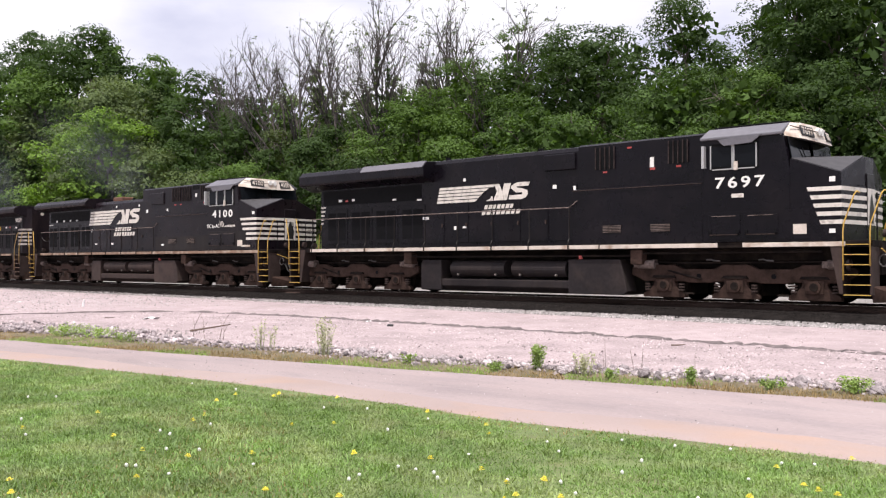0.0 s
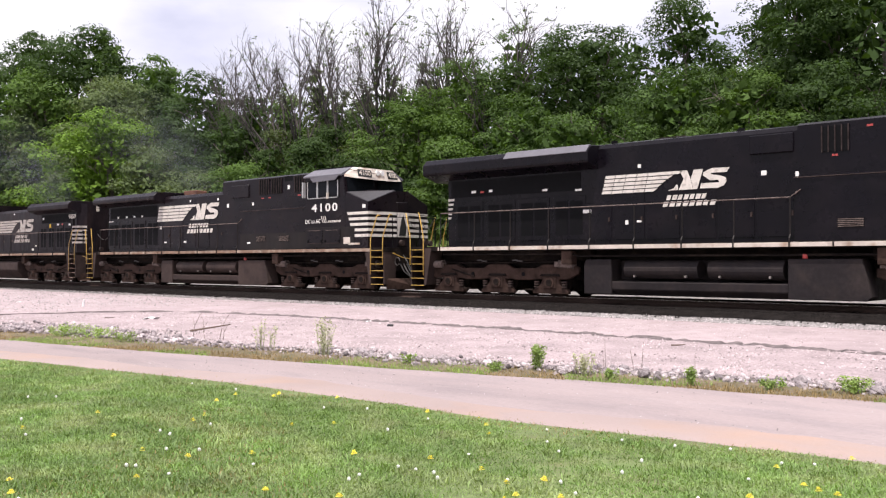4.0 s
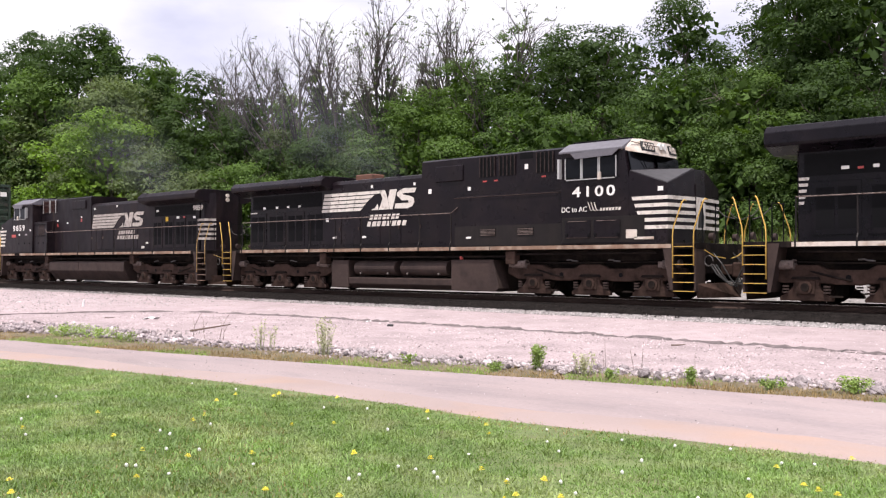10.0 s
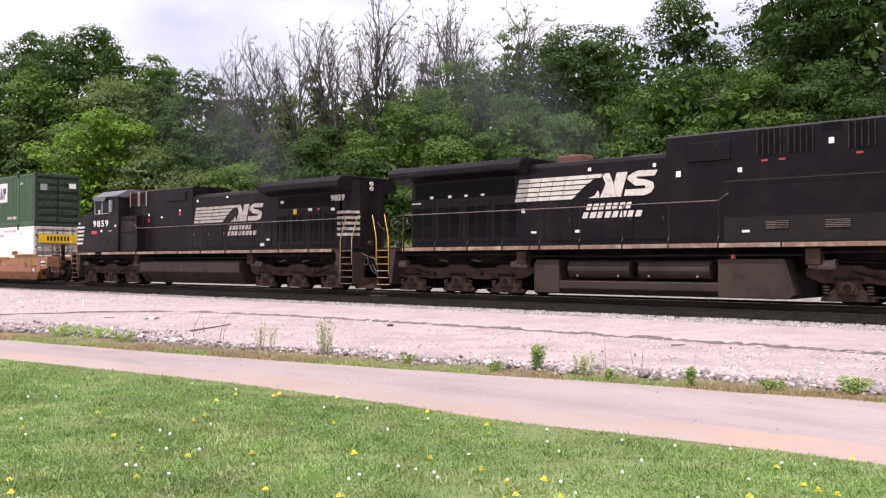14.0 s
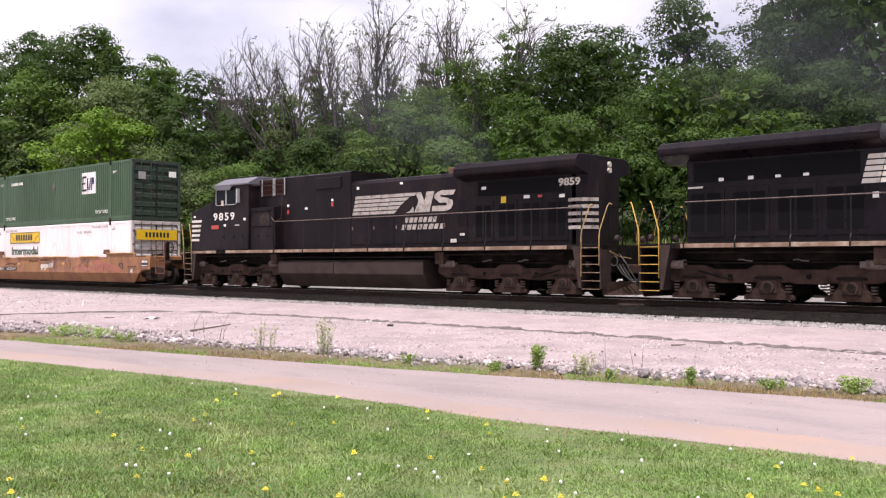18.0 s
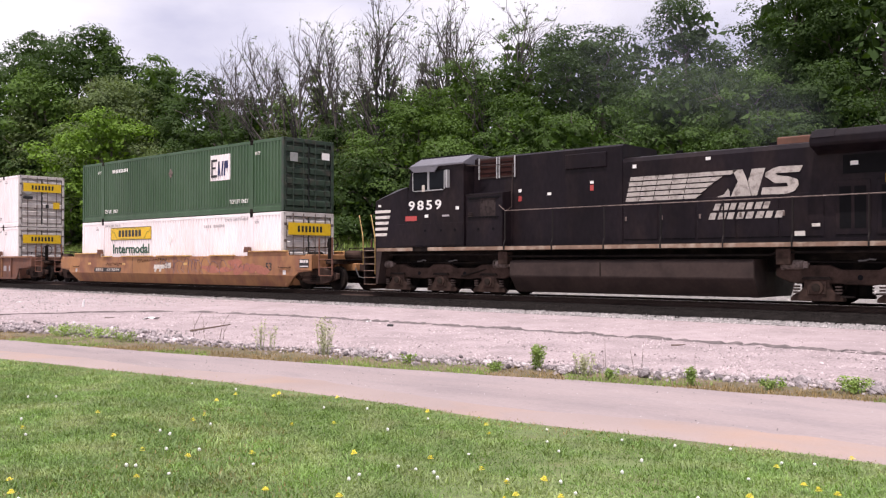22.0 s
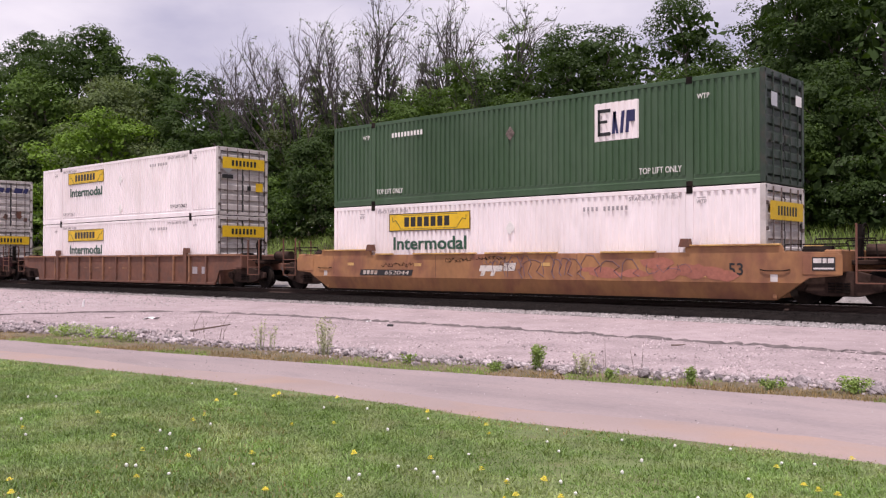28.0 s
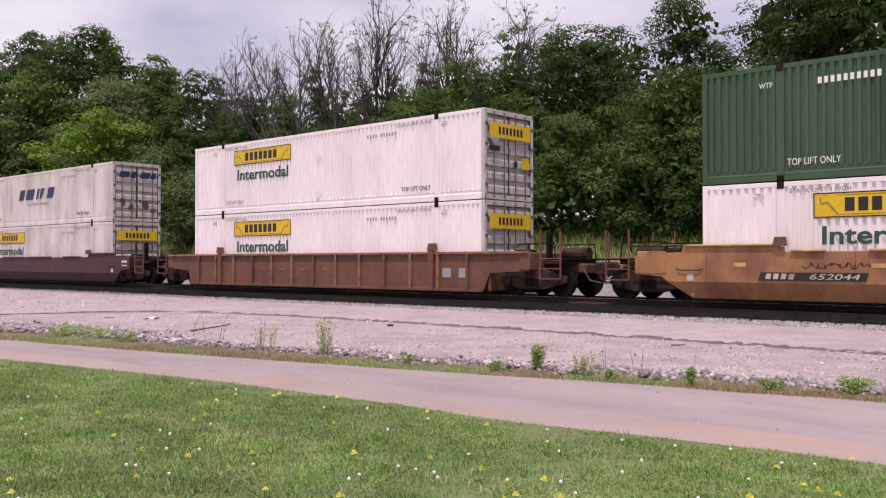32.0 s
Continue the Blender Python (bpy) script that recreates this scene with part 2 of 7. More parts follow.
    "stick": mat("dry_stick", (0.12, 0.085, 0.065), 0.9, amount=0.25),
}
LEAF = {
    "d": mat("leaves_dark", (0.040, 0.070, 0.021), 0.6, gloss=0.12, coarse=0.25, fine=1.5, amount=0.22, island=0.16, translucent=(1.6, 1.8, 0.5)),
    "a": mat("leaves_green", (0.076, 0.128, 0.032), 0.6, gloss=0.12, coarse=0.25, fine=1.5, amount=0.22, island=0.16, translucent=(1.6, 1.8, 0.5)),
    "b": mat("leaves_bright", (0.112, 0.190, 0.028), 0.55, gloss=0.15, coarse=0.3, fine=1.5, amount=0.18, island=0.3, translucent=(1.6, 1.8, 0.5)),
    "o": mat("leaves_olive", (0.092, 0.128, 0.050), 0.6, gloss=0.15, coarse=0.25, fine=1.5, amount=0.2, island=0.22, translucent=(1.5, 1.5, 0.6)),
    "t": mat("leaves_thin_olive", (0.070, 0.096, 0.038), 0.6, gloss=0.15, coarse=0.25, fine=1.5, amount=0.2, island=0.22, translucent=(1.5, 1.5, 0.6)),
    "v": mat("vine_leaves", (0.060, 0.104, 0.027), 0.55, gloss=0.15, coarse=0.3, fine=1.5, amount=0.25, island=0.35, translucent=(1.6, 1.8, 0.5)),
}


# ---- mesh helpers ----
def mesh_of(bm, name, material, smooth=False):
    me = bpy.data.meshes.new(name)
    bm.to_mesh(me)
    bm.free()
    if smooth:
        for p in me.polygons:
            p.use_smooth = True
    me.materials.append(material)
    return me


def part(name, bm, material, parent=None, label="", smooth=False):
    """One mesh object under a thing or a part. bm: a bmesh or a finished mesh."""
    me = bm if isinstance(bm, bpy.types.Mesh) else mesh_of(bm, name, material, smooth)
    ob = new(name, me)
    ob.parent = parent
    return tagged(ob, label)


def thing(name, label, category, group="", kind="", m=None):
    ob = tagged(new(name), label, category, group, kind)
    if m is not None:
        ob.matrix_basis = m
    return ob


def box(x0, x1, y0, y1, z0, z1, bevel=0.0, bm=None):
    bm = bm or bmesh.new()
    r = bmesh.ops.create_cube(bm, size=1, matrix=Matrix.LocRotScale(((x0 + x1) / 2, (y0 + y1) / 2, (z0 + z1) / 2), None, (abs(x1 - x0), abs(y1 - y0), abs(z1 - z0))))
    if bevel:
        edges = list({e for v in r["verts"] for e in v.link_edges})
        bmesh.ops.bevel(bm, geom=edges, offset=bevel, segments=1, affect="EDGES")
    return bm


def prism(poly, a, b, axis="y", bm=None, bevel=0.0):
    """A polygon extruded along an axis from a to b. poly: (x, z) for y, (y, z) for x, (x, y) for z."""
    bm = bm or bmesh.new()

    def at(p, w):
        return (p[0], w, p[1]) if axis == "y" else (w, p[0], p[1]) if axis == "x" else (p[0], p[1], w)
    lo, hi = [bm.verts.new(at(p, a)) for p in poly], [bm.verts.new(at(p, b)) for p in poly]
    faces = [bm.faces.new(lo[::-1]), bm.faces.new(hi)]
    for i in range(len(poly)):
        j = (i + 1) % len(poly)
        faces.append(bm.faces.new((lo[i], lo[j], hi[j], hi[i])))
    bmesh.ops.recalc_face_normals(bm, faces=faces)
    if bevel:
        bmesh.ops.bevel(bm, geom=list({e for f in faces for e in f.edges}), offset=bevel, segments=1, affect="EDGES")
    return bm


def solid(verts, faces, bm=None):
    bm = bm or bmesh.new()
    vs = [bm.verts.new(v) for v in verts]
    fs = [bm.faces.new([vs[i] for i in f]) for f in faces]
    bmesh.ops.recalc_face_normals(bm, faces=fs)
    return bm


def tube(points, r, n=6, bm=None, r2=None):
    """A round bar along points; r2: the radius at its end."""
    bm = bm or bmesh.new()
    pts = [Vector(p) for p in points]
    rings = []
    for i, p in enumerate(pts):
        d = (pts[min(i + 1, len(pts) - 1)] - pts[max(i - 1, 0)]).normalized()
        u = d.orthogonal().normalized() if not rings else (last - d * last.dot(d)).normalized()
        last = u
        w = d.cross(u)
        rr = r if r2 is None else r + (r2 - r) * i / (len(pts) - 1)
        rings.append([bm.verts.new(p + (u * math.cos(2 * math.pi * k / n) + w * math.sin(2 * math.pi * k / n)) * rr) for k in range(n)])
    for a, b in zip(rings, rings[1:]):
        for k in range(n):
            bm.faces.new((a[k], a[(k + 1) % n], b[(k + 1) % n], b[k]))
    bm.faces.new(rings[0][::-1]), bm.faces.new(rings[-1])
    return bm


def disc(x, y, z, r, depth, axis="y", n=20, bm=None, r2=None):
    """A cylinder centred on x, y, z."""
    bm = bm or bmesh.new()
    turn = {"x": Matrix.Rotation(math.pi / 2, 4, "Y"), "y": Matrix.Rotation(math.pi / 2, 4, "X"), "z": Matrix.Identity(4)}[axis]
    bmesh.ops.create_cone(bm, cap_ends=True, segments=n, radius1=r, radius2=r if r2 is None else r2, depth=depth, matrix=Matrix.Translation((x, y, z)) @ turn)
    return bm


TEXTS = {}


def text_mesh(s, size, material, bold=0.0, depth=0.004, shear=0.0, width=None, spacing=1.0):
    key = (s, size, material.name, bold, shear, width, spacing)
    if key not in TEXTS:
        cu = bpy.data.curves.new("lettering", "FONT")
        cu.body, cu.size, cu.offset, cu.extrude, cu.shear, cu.resolution_u, cu.space_character = s, size, bold, depth, shear, 3, spacing
        ob = bpy.data.objects.new("lettering", cu)
        me = bpy.data.meshes.new_from_object(ob)
        bpy.data.objects.remove(ob)
        bpy.data.curves.remove(cu)
        me.materials.clear()
        me.materials.append(material)
        if width:
            xs = [v.co.x for v in me.vertices]
            k, x0 = width / (max(xs) - min(xs)), min(xs)
            for v in me.vertices:
                v.co.x = (v.co.x - x0) * k
        TEXTS[key] = me
    return TEXTS[key]


def side_text(parent, s, x, y, z, height, material, width=None, bold=0.0, shear=0.0, name="lettering", turn=0, spacing=1.0):
    """Lettering that reads along +x on a face that looks to -y (turn 0), along -x on one that looks to +y (180), along +y on one that looks to +x (90)."""
    ob = part(name, text_mesh(s, height / 0.7, material, bold, width=width, shear=shear, spacing=spacing), material, parent)
    ob.matrix_basis = pose(x, y, z, 90, 0, turn)
    return ob


def big_mesh(name, verts, faces, material, smooth=False):
    """A mesh from numpy arrays; faces of 3 or 4 corners each."""
    verts, faces = np.asarray(verts, np.float32), np.asarray(faces, np.int32)
    me = bpy.data.meshes.new(name)
    k = faces.shape[1]
    me.vertices.add(len(verts))
    me.vertices.foreach_set("co", verts.ravel())
    me.loops.add(faces.size)
    me.loops.foreach_set("vertex_index", faces.ravel())
    me.polygons.add(len(faces))
    me.polygons.foreach_set("loop_start", np.arange(len(faces), dtype=np.int32) * k)
    me.polygons.foreach_set("loop_total", np.full(len(faces), k, np.int32))
    me.update(calc_edges=True)
    me.materials.append(material)
    return me


# ---- ground ----
def edge(xs, ys):
    return lambda x: np.interp(x, xs, ys)


Y_LAWN = edge([-60, -24, -16, -11.8, -7.5, -5.8, -3, 6, 40], [-22.5, -18.0, -17.1, -16.45, -16.15, -16.2, -15.8, -15.5, -15.0])
Y_PATH = edge([-60, -24, -20.2, -14.9, -10, -6.5, -3.4, 6, 40], [-20.5, -16.0, -15.4, -14.6, -13.6, -12.75, -12.2, -11.6, -11.0])
Y_FOOT = edge([-60, -24, -20.3, -14, -9.2, -5.7, 6, 40], [-18.0, -14.4, -13.5, -12.7, -11.9, -11.1, -10.6, -10.0])
Y_LIP = edge([-60, -30, -28.3, -27.6, -25.7, -21.6, -13, -4.9, 6, 40], [-17.0, -13.6, -12.4, -9.6, -7.3, -6.65, -6.5, -6.9, -7.2, -7.2])
Y_BALLAST = edge([-60, -40, -30, -20, 40], [-2.3, -2.3, -2.4, -2.5, -2.7])
Z_LAWN, Z_PATH, Z_FOOT, Z_LIP, Z_BALLAST, Z_TOP = -0.61, -0.62, -0.62, -0.50, -0.43, -0.19


def rough(x, y, scale, height):
    return height * noise.noise(Vector((x * scale, y * scale, 3.7)))


def ground_z(x, y):
    """Height of the ground in front of the train."""
    ys = [-60, float(Y_LAWN(x)), float(Y_PATH(x)), float(Y_FOOT(x)), float(Y_LIP(x)), float(Y_LIP(x)) + 0.16, float(Y_BALLAST(x)), -1.75]
    return float(np.interp(y, ys, [-0.57, Z_LAWN, Z_PATH, Z_FOOT, Z_LIP - 0.05, Z_LIP, Z_BALLAST, Z_TOP]))


def strip(name, material, lo, hi, nx, ny, zf, x0=-75.0, x1=30.0, wob=0.0, relief=0.0, rs=0.6):
    """A strip of ground between two edges that run along the track."""
    xs = np.concatenate([np.linspace(x0, -30, max(2, nx // 5), endpoint=False), np.linspace(-30, 2, nx), np.linspace(3, x1, 8)])
    v = []
    for x in xs:
        a, b = lo(x), hi(x)
        a, b = a + wob * noise.noise(Vector((x * 0.9, 1.3, 0))), b + wob * noise.noise(Vector((x * 0.9, 7.1, 0)))
        for j in range(ny + 1):
            y = a + (b - a) * j / ny
            v.append((x, y, zf(x, y) + relief * noise.noise(Vector((x * rs, y * rs, 2.0))) * math.sin(math.pi * j / ny)))
    n = ny + 1
    f = [(i * n + j, i * n + n + j, i * n + n + j + 1, i * n + j + 1) for i in range(len(xs) - 1) for j in range(ny)]
    ob = new(name, big_mesh(name, v, f, material))
    for p in ob.data.polygons:
        p.use_smooth = True
    return ob


def const(v):
    return lambda x: v


tagged(strip("lawn", M["soil"], const(-60), lambda x: Y_LAWN(x) + 0.5, 140, 60, ground_z, wob=0.0, relief=0.03), "mown green lawn sloping gently to the path", "lawn", kind="structure")
tagged(strip("path", M["road"], lambda x: Y_LAWN(x) + 0.2, Y_PATH, 200, 12, lambda x, y: ground_z(x, y) + 0.012, wob=0.10, relief=0.015), "pinkish grey worn paved path beside the lawn", "path", kind="structure")
tagged(strip("path_shoulder", M["shoulder"], lambda x: Y_LAWN(x) - 0.05, lambda x: Y_LAWN(x) + 0.75 + 0.35 * noise.noise(Vector((x * 0.35, 3, 0))) + 0.12 * noise.noise(Vector((x * 2.1, 8, 0))), 240, 4, lambda x, y: ground_z(x, y) + min(0.022, (y - float(Y_LAWN(x))) * 0.3 - 0.012), wob=0.03), "sandy worn edge of the path beside the lawn", "path", kind="structure")
tagged(strip("verge", M["verge"], lambda x: Y_PATH(x) - 0.12, Y_FOOT, 160, 8, ground_z, wob=0.08, relief=0.05, rs=1.5), "weedy strip of soil and dry grass beside the path", "verge", kind="structure")
tagged(strip("gravel_bank", M["gravel"], lambda x: Y_FOOT(x) - 0.10, lambda x: Y_LIP(x) + 0.0, 220, 26, ground_z, wob=0.05, relief=0.05, rs=1.1), "pale pinkish bank of packed limestone gravel", "bank", kind="structure")
tagged(strip("gravel_shelf", M["shelf"], Y_LIP, lambda x: Y_BALLAST(x) - 0.06, 220, 22, ground_z, wob=0.05, relief=0.025, rs=0.8), "pale packed gravel shelf beside the railway ballast", "gravel", kind="structure")

# Dark strip on the lip: the step's shade is put into its colour.
tagged(strip("broken_edge", M["edgeshade"], lambda x: Y_LIP(x) - 0.02 - 0.16 * noise.noise(Vector((x * 2.3, 0, 0))) + 0.10 * noise.noise(Vector((x * 6.1, 3, 0))), lambda x: Y_LIP(x) + 0.11 + 0.20 * noise.noise(Vector((x * 1.3, 4, 0))) + 0.12 * noise.noise(Vector((x * 5.3, 9, 0))), 420, 5, lambda x, y: ground_z(x, y) + 0.006, x0=-29.5, wob=0.05), "broken edge of the gravel shelf, darkened for the shade of its step", "gravel", kind="structure")


def hill(x, y):
    """Ground behind the track: a low grassy cutting side under the wood."""
    return float(np.interp(y, [1.75, 2.6, 4.0, 6.0, 7.0, 9.5, 14, 30, 80, 400], [Z_TOP, -0.25, 0.35, 1.10, 1.50, 2.35, 2.8, 4.0, 7, 10])) + 0.15 * noise.noise(Vector((x * 0.2, y * 0.2, 5)))


bed = strip("ballast_bed", M["ballast"], Y_BALLAST, const(6.2), 160, 30, lambda x, y: ground_z(x, y) if y < 0 else Z_TOP if y < 1.75 else hill(x, y), x0=-170, x1=60, relief=0.02)
# Near-black strip around the rails, far darker than the ballast outside it.
tagged(strip("stained_ballast", M["darkbed"], lambda x: -2.24 + 0.07 * noise.noise(Vector((x * 1.5, 2, 0))), lambda x: 1.9 + 0.12 * noise.noise(Vector((x * 1.3, 5, 0))), 200, 20, lambda x, y: (ground_z(x, y) if y < 0 else Z_TOP if y < 1.75 else hill(x, y)) + 0.022, x0=-170, x1=60, relief=0.012), "dark ballast around the rails", "ballast", kind="structure")
tagged(bed, "bed of grey crushed limestone under the track", "ballast", kind="structure")
tagged(strip("cutting_side", M["forestfloor"], const(6.15), const(90), 60, 40, hill, x0=-260, x1=90), "grassy slope and shaded floor of the wood", "slope", kind="structure")
far = bmesh.new()
bmesh.ops.create_grid(far, x_segments=8, y_segments=8, size=2600)
bmesh.ops.translate(far, vec=(0, 0, -0.9), verts=far.verts)
tagged(part("ground", far, M["forestfloor"]), "flat green country reaching to the horizon", "ground", kind="structure")

# ---- track ----
track = thing("railway_track", "single railway track with rusty rails on timber ties", "track", kind="structure")
RAIL = [(-0.07, -0.17), (0.07, -0.17), (0.07, -0.155), (0.012, -0.13), (0.012, -0.045), (0.036, -0.03), (0.036, -0.004), (0.028, 0), (-0.028, 0), (-0.036, -0.004), (-0.036, -0.03), (-0.012, -0.045), (-0.012, -0.13), (-0.07, -0.155)]
for y in (-0.755, 0.755):
    r = part("rail", prism([(p + y, q - 0.004) for p, q in RAIL], -170, 60, "x"), M["rail"], track)
    part("rail_head", box(-170, 60, y - 0.026, y + 0.026, -0.004, 0.0), M["railtop"], r, "polished running surface of the rail")
tie_mesh = mesh_of(box(-0.115, 0.115, -1.3, 1.3, -0.36, -0.165, 0.012), "tie", M["tie"])
for i in range(170):
    t = part("tie", tie_mesh, None, track)
    t.location = (-84 + i * 0.56, 0.03 * math.sin(i * 2.3), 0.006 * math.sin(i * 5.1))


# ---- train ----
# distance run by the train, in metres, at t seconds
def run(t):
    u = t / 32.0
    return ((((20.611 * u - 46.999) * u + 38.275) * u + 22.422) * u + 47.932) * u


MOVING = []   # (thing, place along the train at the start, turn)
WHEELS = []   # (wheelset, its place in its thing, sense)


def plate(parent, x0, x1, z0, z1, y, side, material, name="plate", lean=0.0):
    """A thin flat patch on a side; lean: shift of its top edge along x."""
    t = 0.006
    poly = [(x0, z0), (x1, z0), (x1 + lean, z1), (x0 + lean, z1)]
    return part(name, prism(poly, y - t if side < 0 else y, y if side < 0 else y + t), material, parent)


WHEEL = {}


def wheelset(parent, x, r, turn_sense):
    if r not in WHEEL:
        bm = disc(0, 0, 0, 0.085, 1.5, n=10)
        for y in (-0.755, 0.755):
            disc(0, y, 0, r, 0.13, n=28, bm=bm)
            disc(0, y * 0.93, 0, r + 0.028, 0.03, n=28, bm=bm)
            disc(0, y * 1.1, 0, 0.17, 0.10, n=12, bm=bm)
            for k in range(5):
                a = 2 * math.pi * k / 5
                box(r * 0.62 * math.cos(a) - 0.05, r * 0.62 * math.cos(a) + 0.05, y - 0.072 if y < 0 else y + 0.0, y if y < 0 else y + 0.072, r * 0.62 * math.sin(a) - 0.05, r * 0.62 * math.sin(a) + 0.05, bm=bm)
        WHEEL[r] = mesh_of(bm, "wheelset", M["under"])
    w = part("wheelset", WHEEL[r], None, parent)
    w.location = (x, 0, r)
    WHEELS.append((w, x, r, turn_sense))


def coil(x, y, z0, z1, r, bm):
    """A coil spring as a stack of rings."""
    n = max(3, int((z1 - z0) / 0.06))
    for i in range(n):
        disc(x, y, z0 + (i + 0.5) * (z1 - z0) / n, r, (z1 - z0) / n * 0.55, "z", 10, bm)
    return bm


LT = {}


def loco_truck(loco, xc, sense, front):
    """Three-axle truck: cast side frames, axle boxes with springs, brake cylinders."""
    ax = [xc - 2.0, xc, xc + 2.0]
    for x in ax:
        wheelset(loco, x, 0.51, sense)
    if "frame" not in LT:
        for sd in (-1, 1):
            y0, y1 = (-1.20, -1.04) if sd < 0 else (1.04, 1.20)
            top = [(-3.0, 0.88), (-2.75, 0.97), (-1.72, 0.97), (-1.45, 0.86), (-0.58, 0.86), (-0.36, 0.98), (0.36, 0.98), (0.58, 0.86), (1.45, 0.86), (1.72, 0.97), (2.75, 0.97), (3.0, 0.88)]
            bot = [(3.0, 0.70), (2.62, 0.53), (1.45, 0.53), (1.30, 0.50), (0.70, 0.50), (0.55, 0.53), (-0.55, 0.53), (-0.70, 0.50), (-1.30, 0.50), (-1.45, 0.53), (-2.62, 0.53), (-3.0, 0.70)]
            bm = prism(top + bot, y0, y1, bevel=0.02)
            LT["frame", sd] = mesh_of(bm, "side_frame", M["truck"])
            bm = prism([(-0.29, 0.70), (0.29, 0.70), (0.31, 0.46), (0.40, 0.34), (0.60, 0.22), (0.64, 0.17), (0.64, 0.10), (-0.64, 0.10), (-0.64, 0.17), (-0.60, 0.22), (-0.40, 0.34), (-0.31, 0.46)], sd * 1.05, sd * 1.215, bevel=0.015)
            prism([(-0.22, 0.26), (0.22, 0.26), (0.24, 0.60), (-0.24, 0.60)], sd * 1.215, sd * 1.24, bm=bm, bevel=0.012)
            disc(0, sd * 1.245, 0.43, 0.165, 0.06, n=20, bm=bm)
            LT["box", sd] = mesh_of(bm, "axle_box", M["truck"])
            LT["cap", sd] = mesh_of(disc(0, sd * 1.285, 0.43, 0.10, 0.03, n=16), "axle_cap", M["under"])
            LT["guard", sd] = mesh_of(prism([(-0.36, 0.62), (0.36, 0.62), (0.30, 0.69), (-0.30, 0.69)], sd * 1.19, sd * 1.26), "pedestal_cap", M["under"])
            LT["spring", sd] = mesh_of(coil(0, sd * 1.19, 0.27, 0.49, 0.085, bmesh.new()), "spring", M["tank"])
            LT["hole", sd] = mesh_of(disc(0, sd * 1.205, 0.68, 0.065, 0.012, n=12), "frame_hole", M["dark"])
            bm = disc(0, sd * 1.20, 0.98, 0.12, 0.46, "x", 14)
            disc(0.26, sd * 1.20, 0.98, 0.14, 0.06, "x", 14, bm)
            box(-0.35, -0.23, sd * 1.12, sd * 1.28, 0.90, 1.06, bm=bm)
            LT["cyl", sd] = mesh_of(bm, "brake_cylinder", M["palemetal"])
            bm = tube([(-2.6, sd * 1.24, 1.06), (-1.2, sd * 1.24, 1.02), (1.1, sd * 1.25, 1.04), (2.6, sd * 1.24, 1.05)], 0.018, 5)
            tube([(-1.9, sd * 1.18, 0.82), (-1.2, sd * 1.24, 0.66), (-0.9, sd * 1.24, 0.60)], 0.03, 5, bm)
            LT["pipe", sd] = mesh_of(bm, "brake_pipe", M["under"])
            LT["fit", sd] = mesh_of(tube([(-0.16, sd * 1.27, 1.10), (-0.02, sd * 1.28, 1.11), (0.05, sd * 1.28, 1.08), (0.22, sd * 1.27, 1.07)], 0.022, 5), "pipe_fitting", M["hose"])
            LT["step", sd] = mesh_of(box(-0.14, 0.14, sd * 1.2, sd * 1.3, 0.20, 0.24), "shoe_hanger", M["under"])
        LT["frame"] = True
        bm = box(-2.75, 2.75, -0.62, 0.62, 0.50, 1.12, 0.03)
        for x in (-2.0, 0, 2.0):
            box(x - 0.75, x + 0.45, -0.55, 0.55, 0.16, 0.75, 0.05, bm)
        LT["bolster"] = mesh_of(bm, "truck_bolster", M["under"])
    b = part("truck_bolster", LT["bolster"], None, loco)
    b.location.x = xc
    for sd in (-1, 1):
        fr = part("side_frame", LT["frame", sd], None, loco, "dusty brown cast truck side frame")
        fr.location.x = xc
        for kind, name, offs in (("box", "axle_box", (-2, 0, 2)), ("cap", "axle_cap", (-2, 0, 2)), ("guard", "pedestal_cap", (-2, 0, 2)), ("spring", "spring", (-2.5, -1.5, -0.5, 0.5, 1.5, 2.5)), ("hole", "frame_hole", (-1.0, 1.0)), ("cyl", "brake_cylinder", (-2.55, 2.55)), ("pipe", "brake_pipe", (0,)), ("fit", "pipe_fitting", (-0.6, 0.8)), ("step", "shoe_hanger", (-1.25, 1.25))):
            for o in offs:
                p = part(name, LT[kind, sd], None, fr)
                p.location.x = o


